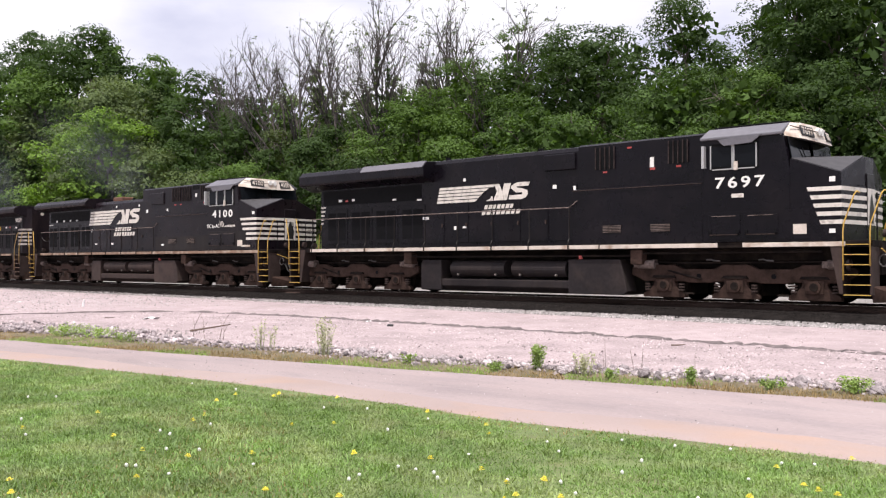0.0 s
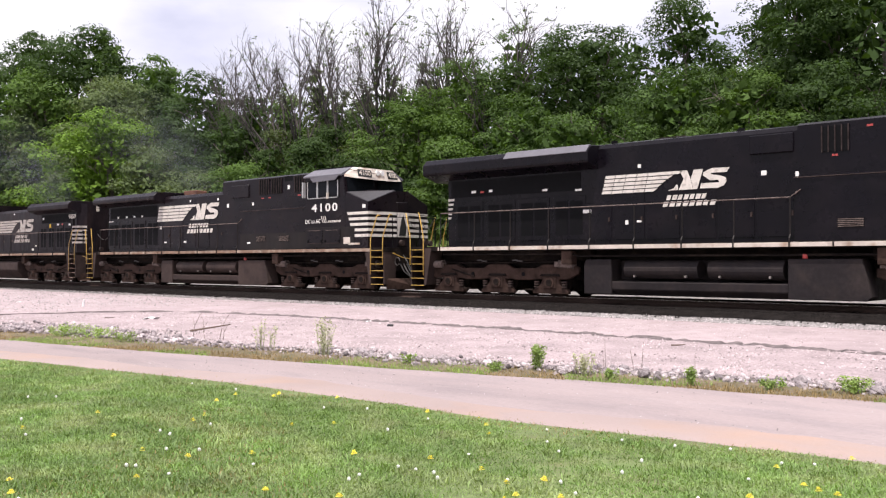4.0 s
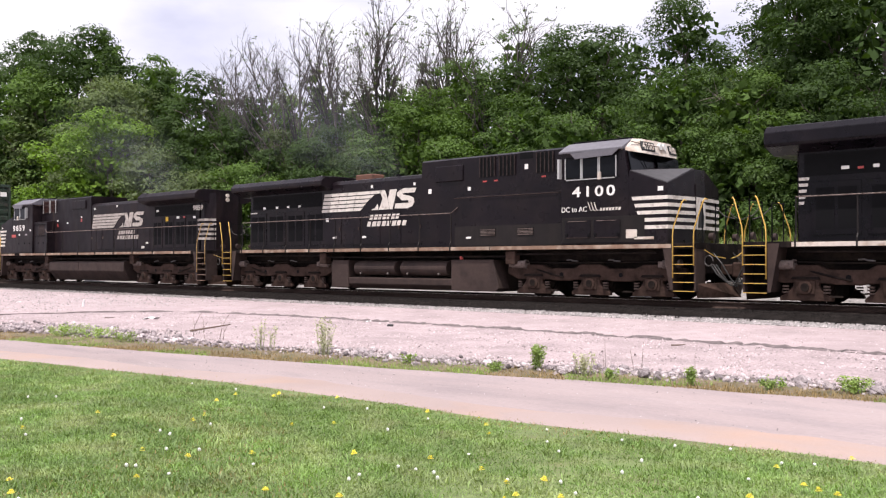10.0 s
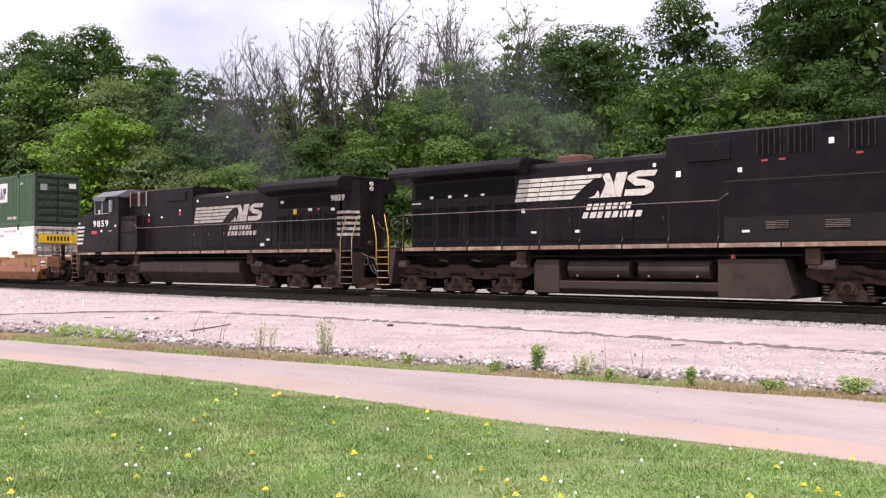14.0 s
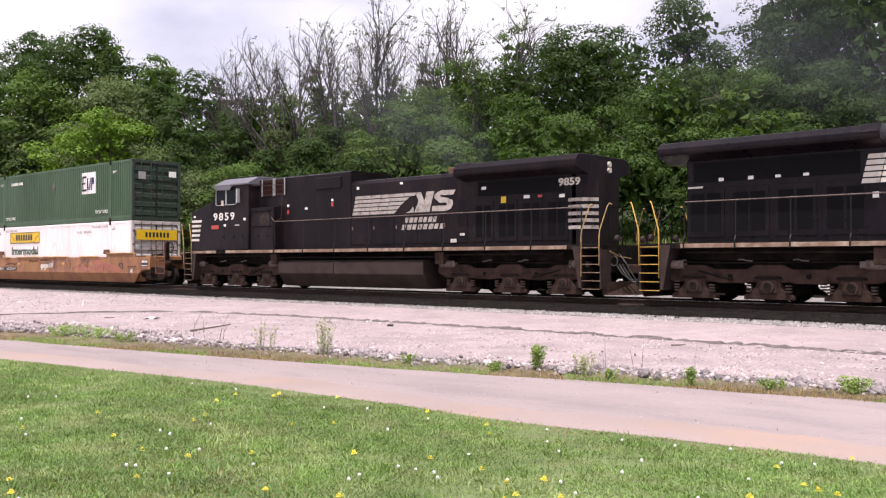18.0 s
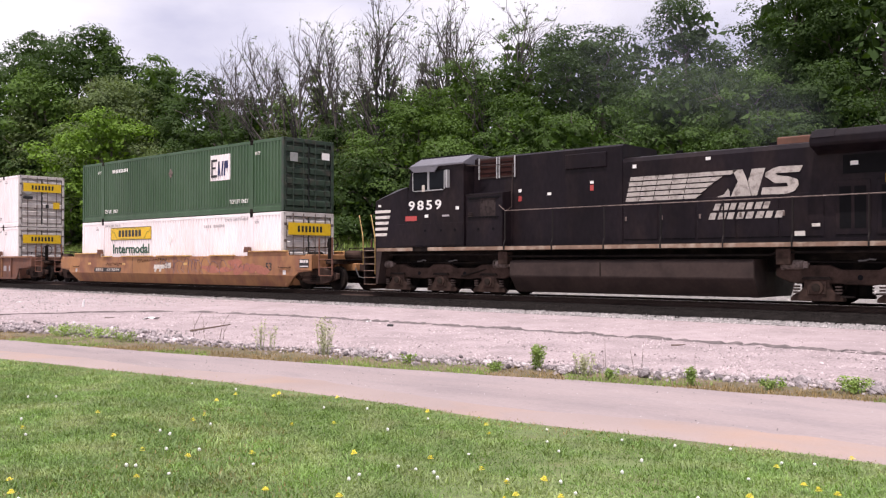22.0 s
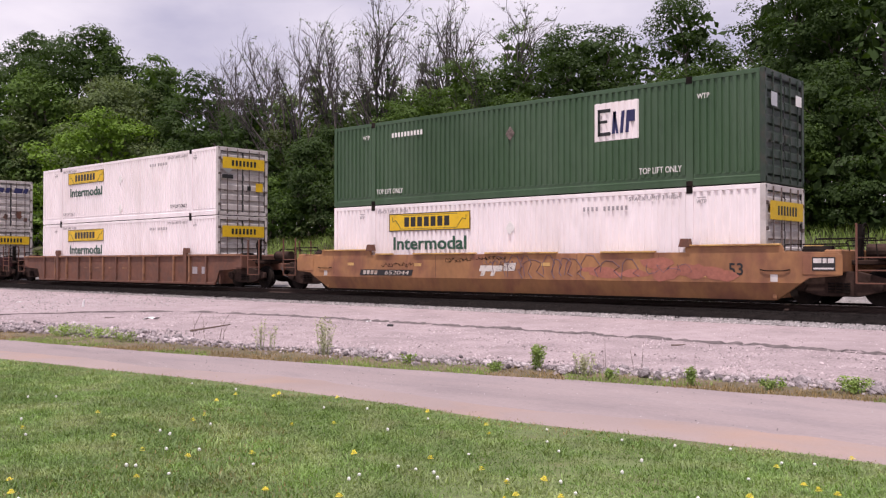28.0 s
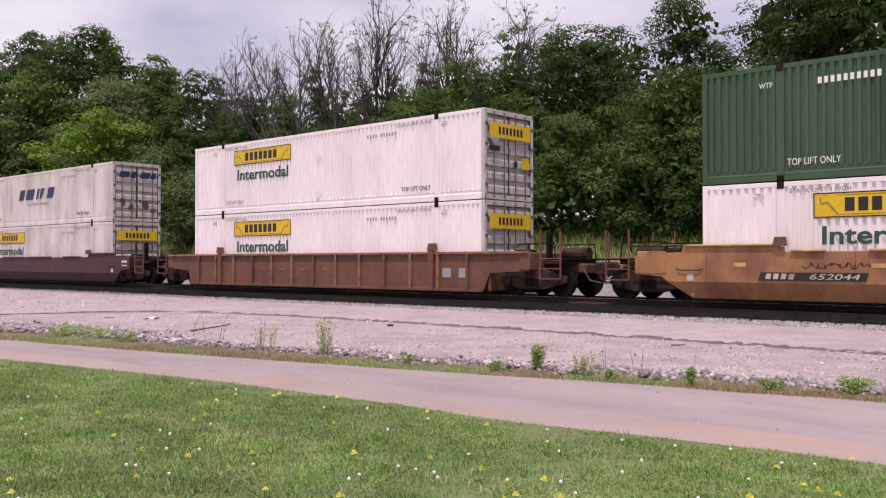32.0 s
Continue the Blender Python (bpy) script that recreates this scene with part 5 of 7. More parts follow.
    for sd in (-1, 1):
        part("door_edge", box(hl - 0.06, hl - 0.02, sd * (W - 0.165), sd * (W - 0.145), 0.12, H - 0.12), M["ink"], K)
    part("header_gap", box(hl - 0.06, hl - 0.018, -W + 0.13, W - 0.13, H - 0.185, H - 0.165), M["ink"], K)
    part("door_gasket", box(hl - 0.05, hl - 0.035, -0.02, 0.02, 0.15, H - 0.17), M["ink"], K)
    y = -W + 0.010
    for e in extras:
        if e == "name":
            lettered_panel(K, -5.22, -1.56, 1.96, 2.56, y)
            side_text(K, "Intermodal", -5.02, y - 0.002, 1.34, 0.42, M["inkgreen"], 3.3, 0.013)
            doorp = part("door_name_panel", box(hl + 0.034, hl + 0.042, -1.08, 1.08, 1.98, 2.46), M["sign"], K, "yellow panel across the doors")
            for i in range(7):
                yy = -0.62 + i * 0.19
                part("panel_bar", box(hl + 0.042, hl + 0.046, yy, yy + 0.11, 2.10, 2.34), M["ink"], doorp)
        elif e == "square":
            s = part("emblem_panel", corrugated(3.062, 4.491, 1.42, 2.50, -W + 0.056, -1), M["cwhite"], K, "white square emblem painted across the ribs")
            for x0, x1, z0, z1 in ((3.20, 3.28, 1.58, 2.30), (3.20, 3.62, 2.22, 2.32), (3.20, 3.52, 1.92, 2.00), (3.20, 3.62, 1.56, 1.66)):
                part("emblem_block", box(x0, x1, y - 0.010, y - 0.006, z0, z1), M["ink"], s)
            for x0, x1, ln in ((3.66, 3.76, 0.05), (3.80, 3.88, -0.10), (3.92, 4.02, 0.06), (4.10, 4.20, 0.04)):
                part("emblem_block", prism([(x0, 1.60), (x1, 1.60), (x1 + ln, 2.22), (x0 + ln, 2.22)], y - 0.010, y - 0.006), M["inkblue"], s)
            part("emblem_block", box(4.22, 4.40, y - 0.010, y - 0.006, 1.90, 2.22), M["inkblue"], s)
            side_text(K, "WTP", 6.25, y, 2.28, 0.14, M["white"], 0.34)
            side_text(K, "WTP", -6.55, y, 2.32, 0.14, M["white"], 0.34)
            side_text(K, "TOP LIFT ONLY", 4.52, y, 0.40, 0.17, M["white"], 1.28)
            side_text(K, "TOP LIFT ONLY", -5.85, y, 0.36, 0.17, M["white"], 1.28)
            for i in range(10):
                part("stencil_bar", box(-5.1 + i * 0.15, -5.1 + i * 0.15 + 0.09, y - 0.004, y, 2.28, 2.44), M["white"], K)
            part("door_label", box(hl + 0.034, hl + 0.040, 0.62, 1.02, 2.12, 2.40), M["white"], K)
            part("door_label", box(hl + 0.034, hl + 0.040, -1.0, -0.62, 1.95, 2.30), M["rod"], K)
        elif e == "slant":
            for i, (x, w) in enumerate(((-2.35, 0.75), (-1.50, 1.15), (-0.22, 0.30), (0.20, 0.70), (1.05, 0.85))):
                part("name_bar", prism([(x, 1.42), (x + w * 0.82, 1.42), (x + w * 0.82 + 0.22, 1.98), (x + 0.22, 1.98)] if i != 3 else [(x, 1.42), (x + 0.24, 1.42), (x + 0.62, 1.98), (x + 0.18, 1.98)], y - 0.006, y), M["inkblue"], K, "navy slanted name bar")
            for i in range(12):
                part("stencil_bar", box(-1.3 + i * 0.22, -1.3 + i * 0.22 + 0.15, y - 0.004, y, 1.10, 1.22), M["inkfade"], K)
            rr = random.Random(8)
            for yy, zz, w, hh in ((-0.75, 0.95, 0.22, 0.30), (-0.30, 0.70, 0.18, 0.22), (0.45, 0.85, 0.26, 0.34), (0.85, 0.55, 0.16, 0.2)):
                ring = [(yy + w * math.cos(a) * rr.uniform(0.5, 1.0), zz + hh * math.sin(a) * rr.uniform(0.5, 1.0)) for a in np.linspace(0, 2 * math.pi, 13)[:-1]]
                part("rust_patch", prism(ring, hl - 0.022, hl - 0.014, "x"), M["wellB"], K, "rust patch on the door")
            dn = part("door_name_bar", prism([(-1.0, 2.14), (-0.5, 2.14), (-0.4, 2.44), (-0.9, 2.44)], hl + 0.034, hl + 0.04, "x"), M["inkblue"], K)
            for a in (-0.38, 0.12, 0.36, 0.68):
                part("door_name_bar", prism([(a, 2.14), (a + 0.24, 2.14), (a + 0.34, 2.44), (a + 0.10, 2.44)], hl + 0.034, hl + 0.04, "x"), M["inkblue"], K)
        elif e == "white_marks":
            side_text(K, "STACK LIMIT 3 HIGH", -5.80, y, 2.60, 0.11, M["inkfade"], 1.45)
            side_text(K, "STACK LIMIT 3 HIGH", 4.20, y, 2.60, 0.11, M["inkfade"], 1.55)
            for x in (-6.72, 6.22):
                side_text(K, "WTP", x, y, 2.44, 0.11, M["inkfade"], 0.28)
                part("stencil_bar", box(x + 0.02, x + 0.26, y - 0.004, y, 2.59, 2.61), M["inkfade"], K)
            if z > 1:
                side_text(K, "TOP LIFT ONLY", 4.40, y, 0.40, 0.15, M["ink"], 1.35)
                side_text(K, "TOP LIFT ONLY", -5.80, y, 0.38, 0.15, M["inkfade"], 1.25)
            for i in range(10):
                part("stencil_bar", box(2.7 + i * 0.14 + (0.12 if i > 3 else 0), 2.7 + i * 0.14 + 0.07 + (0.12 if i > 3 else 0), y - 0.004, y, 2.36, 2.48), M["inkfade"], K)
        elif e == "diamond":
            for x, z0 in ((0.05, 1.95), (0.05, 0.55))[:2 if "doorbits" in extras else 1]:
                part("placard", prism([(x - 0.18, z0), (x, z0 - 0.22), (x + 0.18, z0), (x, z0 + 0.22)], y - 0.012, y), M["palemetal"] if door is M["doorg"] else M["white"], K, "diamond placard holder")
        elif e == "doorbits":
            part("door_label", box(hl + 0.034, hl + 0.040, 0.62, 1.0, 1.05, 1.42), M["sign"], K)
            part("door_label", box(hl + 0.034, hl + 0.040, 0.18, 0.36, 1.08, 1.28), M["ink"], K)
            part("door_label", box(hl + 0.034, hl + 0.040, -1.1, -0.55, 1.55, 1.72), M["ink"], K)
            part("placard", prism([(-0.82, 1.72), (-0.58, 2.0 - 0.05), (-0.82, 2.2 - 0.05), (-1.06, 1.95)], hl + 0.034, hl + 0.04, "x"), M["rod"], K)
    return K


E_X, F_X, G_X = -85.13, -108.64, -131.86
Z_LOW, Z_UP = 0.14, 3.055
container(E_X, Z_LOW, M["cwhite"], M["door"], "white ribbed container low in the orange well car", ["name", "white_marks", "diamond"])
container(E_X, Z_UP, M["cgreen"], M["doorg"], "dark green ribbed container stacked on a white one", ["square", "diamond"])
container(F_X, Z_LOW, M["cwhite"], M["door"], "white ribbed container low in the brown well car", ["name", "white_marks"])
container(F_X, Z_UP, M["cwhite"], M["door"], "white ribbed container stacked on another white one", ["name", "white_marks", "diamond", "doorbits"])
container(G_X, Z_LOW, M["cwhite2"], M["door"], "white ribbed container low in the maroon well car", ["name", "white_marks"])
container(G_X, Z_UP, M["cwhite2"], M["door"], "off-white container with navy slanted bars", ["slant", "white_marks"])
lock_mesh = mesh_of(box(-0.09, 0.09, -0.07, 0.07, 0, 0.034, 0.005), "box_connector", M["under"])
for xc in (E_X, F_X, G_X):
    for x in (-6.02, 6.02):
        for yy in (-1.2, 1.2):
            k = tagged(part("box_connector", lock_mesh, None), "dark steel connector between stacked containers", "connector", "container connectors")
            MOVING.append((k, xc + x, 0, Z_LOW + H, yy))


# ---- well cars ----
WT = {}


def car_truck(car, xc):
    for x in (-0.89, 0.89):
        wheelset(car, xc + x, 0.44, 1)
    if not WT:
        for sd in (-1, 1):
            bm = prism([(-1.22, 0.62), (-0.95, 0.68), (-0.45, 0.82), (0.45, 0.82), (0.95, 0.68), (1.22, 0.62), (1.22, 0.42), (0.92, 0.34), (0.45, 0.22), (-0.45, 0.22), (-0.92, 0.34), (-1.22, 0.42)], sd * 0.96, sd * 1.10, bevel=0.02)
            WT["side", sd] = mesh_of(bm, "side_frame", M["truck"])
            WT["spring", sd] = mesh_of(coil(0, sd * 1.11, 0.30, 0.56, 0.075, bmesh.new()), "spring", M["under"])
            bm = disc(0, sd * 1.13, 0.46, 0.12, 0.10, n=14)
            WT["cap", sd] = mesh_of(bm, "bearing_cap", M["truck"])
        WT["bolster"] = mesh_of(box(-0.2, 0.2, -1.05, 1.05, 0.5, 0.74, 0.03), "truck_bolster", M["under"])
    part("truck_bolster", WT["bolster"], None, car).location.x = xc
    for sd in (-1, 1):
        f = part("side_frame", WT["side", sd], None, car, "brown cast truck side frame")
        f.location.x = xc
        for x in (-0.18, 0, 0.18):
            part("spring", WT["spring", sd], None, f).location.x = x
        for x in (-0.89, 0.89):
            part("bearing_cap", WT["cap", sd], None, f).location.x = x


def well_car(xc, paint, sill, label, style):
    Wc = thing("well_car", label, "rail car", "well cars of the train")
    MOVING.append((Wc, xc, 0))
    part("well_floor", box(-8.3, 8.3, -1.28, 1.28, 0.05, 0.12), M["under"], Wc)
    for sd in (-1, 1):
        a, b = sd * 1.40, sd * 1.46
        if style == "smooth":
            up = [(-9.95, 0.72), (-9.2, 0.66), (-9.0, 0.52), (9.0, 0.52), (9.2, 0.66), (9.95, 0.72), (9.95, 1.20), (9.85, 1.28), (8.6, 1.30), (8.55, 1.46), (5.98, 1.46), (5.98, 1.30), (-5.98, 1.30), (-5.98, 1.46), (-8.55, 1.46), (-8.6, 1.30), (-9.85, 1.28), (-9.95, 1.20)]
            w = part("well_side", prism(up, a, b, bevel=0.008), paint, Wc, "worn painted well side")
            part("lower_side", solid([(-9.0, b, 0.52), (9.0, b, 0.52), (8.35, sd * 1.30, 0.10), (-8.35, sd * 1.30, 0.10), (-9.0, a, 0.52), (9.0, a, 0.52), (8.35, sd * 1.24, 0.10), (-8.35, sd * 1.24, 0.10)],
                                     [(0, 1, 2, 3), (4, 5, 6, 7), (0, 1, 5, 4), (1, 2, 6, 5), (2, 3, 7, 6), (3, 0, 4, 7)]), paint, w, "sloping lower side plate")
            for x0, x1 in ((-5.7, -4.9), (-3.9, -1.2), (-0.8, 1.9), (3.4, 5.1)):
                part("top_flange", box(x0, x1, sd * 1.38, sd * 1.52, 1.30, 1.35, 0.008), sill, w, "yellow top flange")
            for x0, x1 in ((-8.5, -5.98), (5.98, 8.5)):
                part("top_flange", box(x0, x1, sd * 1.36, sd * 1.52, 1.455, 1.50, 0.008), sill, w)
            for s in (-1, 1):
                part("end_block", box(*sorted((s * 9.05, s * 9.98)), sd * 1.46, sd * 1.475, 0.74, 1.22, 0.006), paint, w)
                part("side_rail", tube([(s * 8.6, sd * 1.42, 1.34), (s * 8.62, sd * 1.42, 1.47), (s * 10.1, sd * 1.42, 1.47), (s * 10.12, sd * 1.42, 1.30)], 0.018, 5), M["under"], w, "dark side handrail")
                part("handhold", tube([(s * 8.0, sd * 1.48, 0.86), (s * 8.15, sd * 1.50, 0.83), (s * 8.6, sd * 1.50, 0.83), (s * 8.75, sd * 1.48, 0.86)], 0.014, 5), M["under"], w)
                part("data_plate", box(s * 8.35 - 0.09, s * 8.35 + 0.09, sd * 1.462, sd * 1.468, 0.56, 0.74), M["cwhite2"], w, "small pale data plate")
        else:
            up = [(-9.9, 0.78), (-8.4, 0.70), (-8.1, 0.12), (8.1, 0.12), (8.4, 0.70), (9.9, 0.78), (9.9, 1.36), (-9.9, 1.36)]
            w = part("well_side", prism(up, a - sd * 0.03, b - sd * 0.04, bevel=0.006), paint, Wc, "rust brown ribbed well side")
            part("top_chord", box(-9.9, 9.9, sd * 1.34, sd * 1.50, 1.30, 1.38, 0.01), sill, w, "faded yellow top chord")
            part("bottom_chord", box(-8.1, 8.1, sd * 1.36, sd * 1.48, 0.10, 0.20, 0.01), paint, w)
            for i in range(13):
                x = -7.5 + i * 1.25
                part("side_rib", box(x - 0.05, x + 0.05, sd * 1.42, sd * 1.51, 0.18, 1.30, 0.008), sill if i % 3 else paint, w)
            for x in (-5.95, 5.95):
                part("side_rib", box(x - 0.12, x + 0.12, sd * 1.42, sd * 1.53, 0.12, 1.5, 0.01), paint, w)
            for x in (6.6, 7.3):
                part("data_plate", box(x - 0.18, x + 0.18, sd * 1.424, sd * 1.432, 0.55, 0.85), M["inkfade"], w)
            for x in (-3.1, -1.9, -0.6, 0.7):
                part("stencil_bar", box(x - 0.2, x + 0.2, sd * 1.424, sd * 1.430, 0.74, 0.82), M["wellR"], w)
        for x in (-5.98, 5.98):
            g = part("container_guide", prism([(x - 0.16, 1.44), (x + 0.16, 1.44), (x + 0.12, 1.66), (x - 0.10, 1.66)], sd * 1.36, sd * 1.54), M["wellB"], Wc, "rusty steel container guide")
    for s in (-1, 1):
        d0, d1 = sorted((s * 8.35, s * 10.9))
        part("end_platform", box(d0, d1, -0.75, 0.75, 0.98, 1.10, 0.02), M["truck"], Wc)
        part("end_sill", box(*sorted((s * 9.0, s * 11.15)), -0.32, 0.32, 0.72, 1.0, 0.03), paint, Wc)
        part("cross_bearer", box(*sorted((s * 9.55, s * 9.95)), -1.45, 1.45, 0.80, 1.34, 0.03), paint, Wc)
        part("bulkhead", box(*sorted((s * 8.28, s * 8.38)), -1.36, 1.36, 0.15, 1.34), paint, Wc)
        part("coupler", box(*sorted((s * 11.1, s * 11.75)), -0.13, 0.13, 0.70, 0.98, 0.03), M["truck"], Wc, "brown knuckle coupler")
        part("coupler_head", box(*sorted((s * 11.45, s * 11.80)), -0.2, 0.2, 0.63, 1.05, 0.05), M["truck"], Wc)
        part("end_walkway", box(*sorted((s * 10.55, s * 11.0)), -1.35, 1.35, 1.10, 1.15, 0.01), M["under"], Wc)
        for sd in (-1, 1):
            x0 = s * 10.75
            for x in (s * 10.25, s * 10.98):
                part("end_post", box(x - 0.022, x + 0.022, sd * 1.31, sd * 1.355, 0.55, 1.95, 0.004), M["wellB"], Wc)
            for z in (0.55, 0.85, 1.15):
                part("sill_step", box(*sorted((s * 10.25, s * 10.98)), sd * 1.31, sd * 1.36, z - 0.015, z + 0.015), M["wellB"], Wc)
            part("end_rail", tube([(s * 9.2, sd * 1.1, 1.50), (s * 9.25, sd * 1.1, 1.60), (s * 10.6, sd * 1.1, 1.60), (s * 10.65, sd * 1.1, 1.15)], 0.02, 6), M["under"], Wc)
            part("air_hose", tube([(s * 11.1, sd * 0.3, 0.85), (s * 11.35, sd * 0.34, 0.5), (s * 11.7, sd * 0.24, 0.42)], 0.025, 6), M["rubber"], Wc)
        part("brake_cylinder", tube([(s * 8.75, -0.55, 1.28), (s * 9.45, -0.55, 1.28)], 0.16, 14), M["under"], Wc)
        part("air_tank", tube([(s * 10.0, 0.35, 1.3), (s * 10.9, 0.35, 1.3)], 0.2, 14), M["truck"], Wc)
        car_truck(Wc, s * 9.78)
    br = part("brake_stand", box(10.05, 10.2, -0.75, -0.6, 1.1, 1.95, 0.01), M["under"], Wc)
    hw = bmesh.new()
    ring = [(10.24, -0.67 + 0.25 * math.cos(a), 1.72 + 0.25 * math.sin(a)) for a in np.linspace(0, 2 * math.pi, 17)]
    tube(ring, 0.018, 5, hw)
    for k in range(4):
        tube([(10.22, -0.67, 1.72), (10.24, -0.67 + 0.25 * math.cos(k * 1.57), 1.72 + 0.25 * math.sin(k * 1.57))], 0.012, 4, hw)
    part("brake_wheel", hw, M["under"], br, "spoked brake wheel")
    car_y = -1.47
    if style == "smooth":
        plate(Wc, -6.52, -3.98, 0.59, 0.79, car_y, -1, M["ink"], "number_panel", 0.07)
        plate(Wc, 9.28, 9.82, 0.84, 1.16, car_y - 0.008, -1, M["ink"], "data_plate")
        for a, b, c, d in ((9.31, 9.50, 1.02, 1.13), (9.53, 9.62, 1.02, 1.13), (9.65, 9.79, 1.02, 1.13), (9.31, 9.79, 0.87, 0.91)):
            plate(Wc, a, b, c, d, car_y - 0.015, -1, M["cwhite2"], "data_bar")
    return Wc


E_car = well_car(E_X, M["wellO"], M["wellY"], "orange well car with sprayed paint marks", "smooth")
F_car = well_car(F_X, M["wellB"], M["wellR"], "rust brown well car with ribbed sides", "ribbed")
G_car = well_car(G_X, M["wellM"], M["wellM"], "dark maroon well car", "smooth")
side_text(E_car, "53", 7.18, -1.464, 0.72, 0.30, M["ink"], 0.38, 0.006)
side_text(E_car, "652044", -5.25, -1.478, 0.625, 0.135, M["cream"], 1.15, shear=0.2)
for i in range(4):
    plate(E_car, -6.34 + i * 0.19, -6.34 + i * 0.19 + 0.13, 0.625, 0.76, -1.477, -1, M["cream"], "stencil_bar", 0.03)
# sprayed paint: rounded blue-grey outlines and washed pink patches
rs = random.Random(5)
def scrawl(x, z, w, h, n, r, material):
    """A sprayed scribble: one looping line."""
    pts, ph = [], rs.uniform(0, 6)
    for k in range(n * 6 + 1):
        f = k / (n * 6)
        a = ph + f * n * 2 * math.pi
        pts.append((x + w * f + h * 0.45 * math.cos(a) + rs.uniform(-0.02, 0.02), -1.463, z + h * (0.5 + 0.42 * math.sin(a * (1.0 + 0.13 * math.sin(k * 0.7))) + rs.uniform(-0.1, 0.1))))
    part("spray_line", tube(pts, r, 4), material, E_car)


x = -0.2
while x < 4.4:
    w, top = rs.uniform(0.16, 0.34), rs.uniform(1.08, 1.26)
    pts = [(x - w, rs.uniform(0.58, 0.75)), (x - w * rs.uniform(0.8, 1.2), 1.0), (x - w * 0.4, top), (x + w * 0.3, top - 0.02), (x + w, rs.uniform(0.85, 1.05)), (x + w * 0.4, rs.uniform(0.72, 0.86)), (x + w * rs.uniform(0.7, 1.3), rs.uniform(0.55, 0.66))]
    part("spray_line", tube([(p, -1.463, q) for p, q in pts], 0.013, 4), M["violet"], E_car)
    x += w * rs.uniform(1.3, 2.1)
scrawl(-2.45, 1.02, 1.0, 0.17, 7, 0.008, M["under"])
scrawl(-1.15, 1.10, 1.2, 0.13, 8, 0.008, M["under"])
scrawl(-0.9, 0.95, 1.3, 0.15, 9, 0.008, M["violet"])
scrawl(-0.2, 0.78, 0.5, 0.22, 4, 0.008, M["under"])
for i in range(11):
    x, z = 3.0 + i * 0.42 + rs.uniform(-0.2, 0.2), rs.uniform(0.66, 1.05)
    w, h = rs.uniform(0.28, 0.75), rs.uniform(0.05, 0.20)
    ring = [(x + w * math.cos(a) * rs.uniform(0.7, 1.1), z + h * math.sin(a) * rs.uniform(0.7, 1.2)) for a in np.linspace(0, 2 * math.pi, 11)[:-1]]
    part("spray_patch", prism(ring, -1.4625 - i * 0.0007, -1.459), M["pink"], E_car)
for x0, x1, z0, z1 in ((-1.05, -0.15, 0.76, 0.94), (-1.0, -0.85, 0.62, 0.76), (-0.6, -0.45, 0.62, 0.76), (-0.1, 0.35, 0.78, 1.02)):
    plate(E_car, x0, x1, z0, z1, -1.461, -1, M["worn"], "spray_patch", 0.06)
scrawl(-5.35, 0.88, 1.5, 0.16, 9, 0.007, M["under"])
scrawl(4.9, 0.72, 1.2, 0.3, 4, 0.010, M["violet"])
for x, z in ((-7.0, 0.98), (-3.7, 0.96), (1.5, 0.98), (6.4, 0.70)):
    plate(E_car, x - 0.16, x + 0.16, z - 0.05, z + 0.05, -1.461, -1, M["wellY"], "reflector")
for x in (-7.9, -4.2, -2.9, 0.6, 2.6, 5.2):
    part("side_seam", box(x - 0.008, x + 0.008, -1.464, -1.46, 0.54, 1.28), M["wellB"], E_car)


# ---- wood behind the track ----
rng = np.random.default_rng(11)


def leaf_cloud(centres, radii, count, size, up=0.35, flat=0.75):
    """Quads scattered on the shells of clumps; the leaves look outwards and up. Returns verts, faces."""
    k = rng.choice(len(centres), count, p=radii ** 2 / np.sum(radii ** 2))
    d = rng.normal(size=(count, 3))
    d /= np.linalg.norm(d, axis=1)[:, None]
    d[:, 2] = np.where(d[:, 2] < -0.35, -d[:, 2], d[:, 2])
    rad = radii[k] * rng.uniform(0.45, 1.12, count)
    p = centres[k] + d * rad[:, None] * np.array([1, 1, flat])
    nrm = d * 0.8 + rng.normal(size=(count, 3)) * 0.55 + np.array([0, 0, up])
    nrm /= np.linalg.norm(nrm, axis=1)[:, None]
    a = np.cross(nrm, rng.normal(size=(count, 3)))
    a /= np.linalg.norm(a, axis=1)[:, None]
    b = np.cross(nrm, a)
    s = size * rng.uniform(0.55, 1.3, count)[:, None]
    fold = nrm * s * 0.18
    v = np.stack([p - a * s * 0.5, p + b * s * 0.30 - fold, p + a * s * 0.55, p - b * s * 0.30 - fold], 1).reshape(-1, 3)
    return v, np.arange(count * 4, dtype=np.int32).reshape(-1, 4)


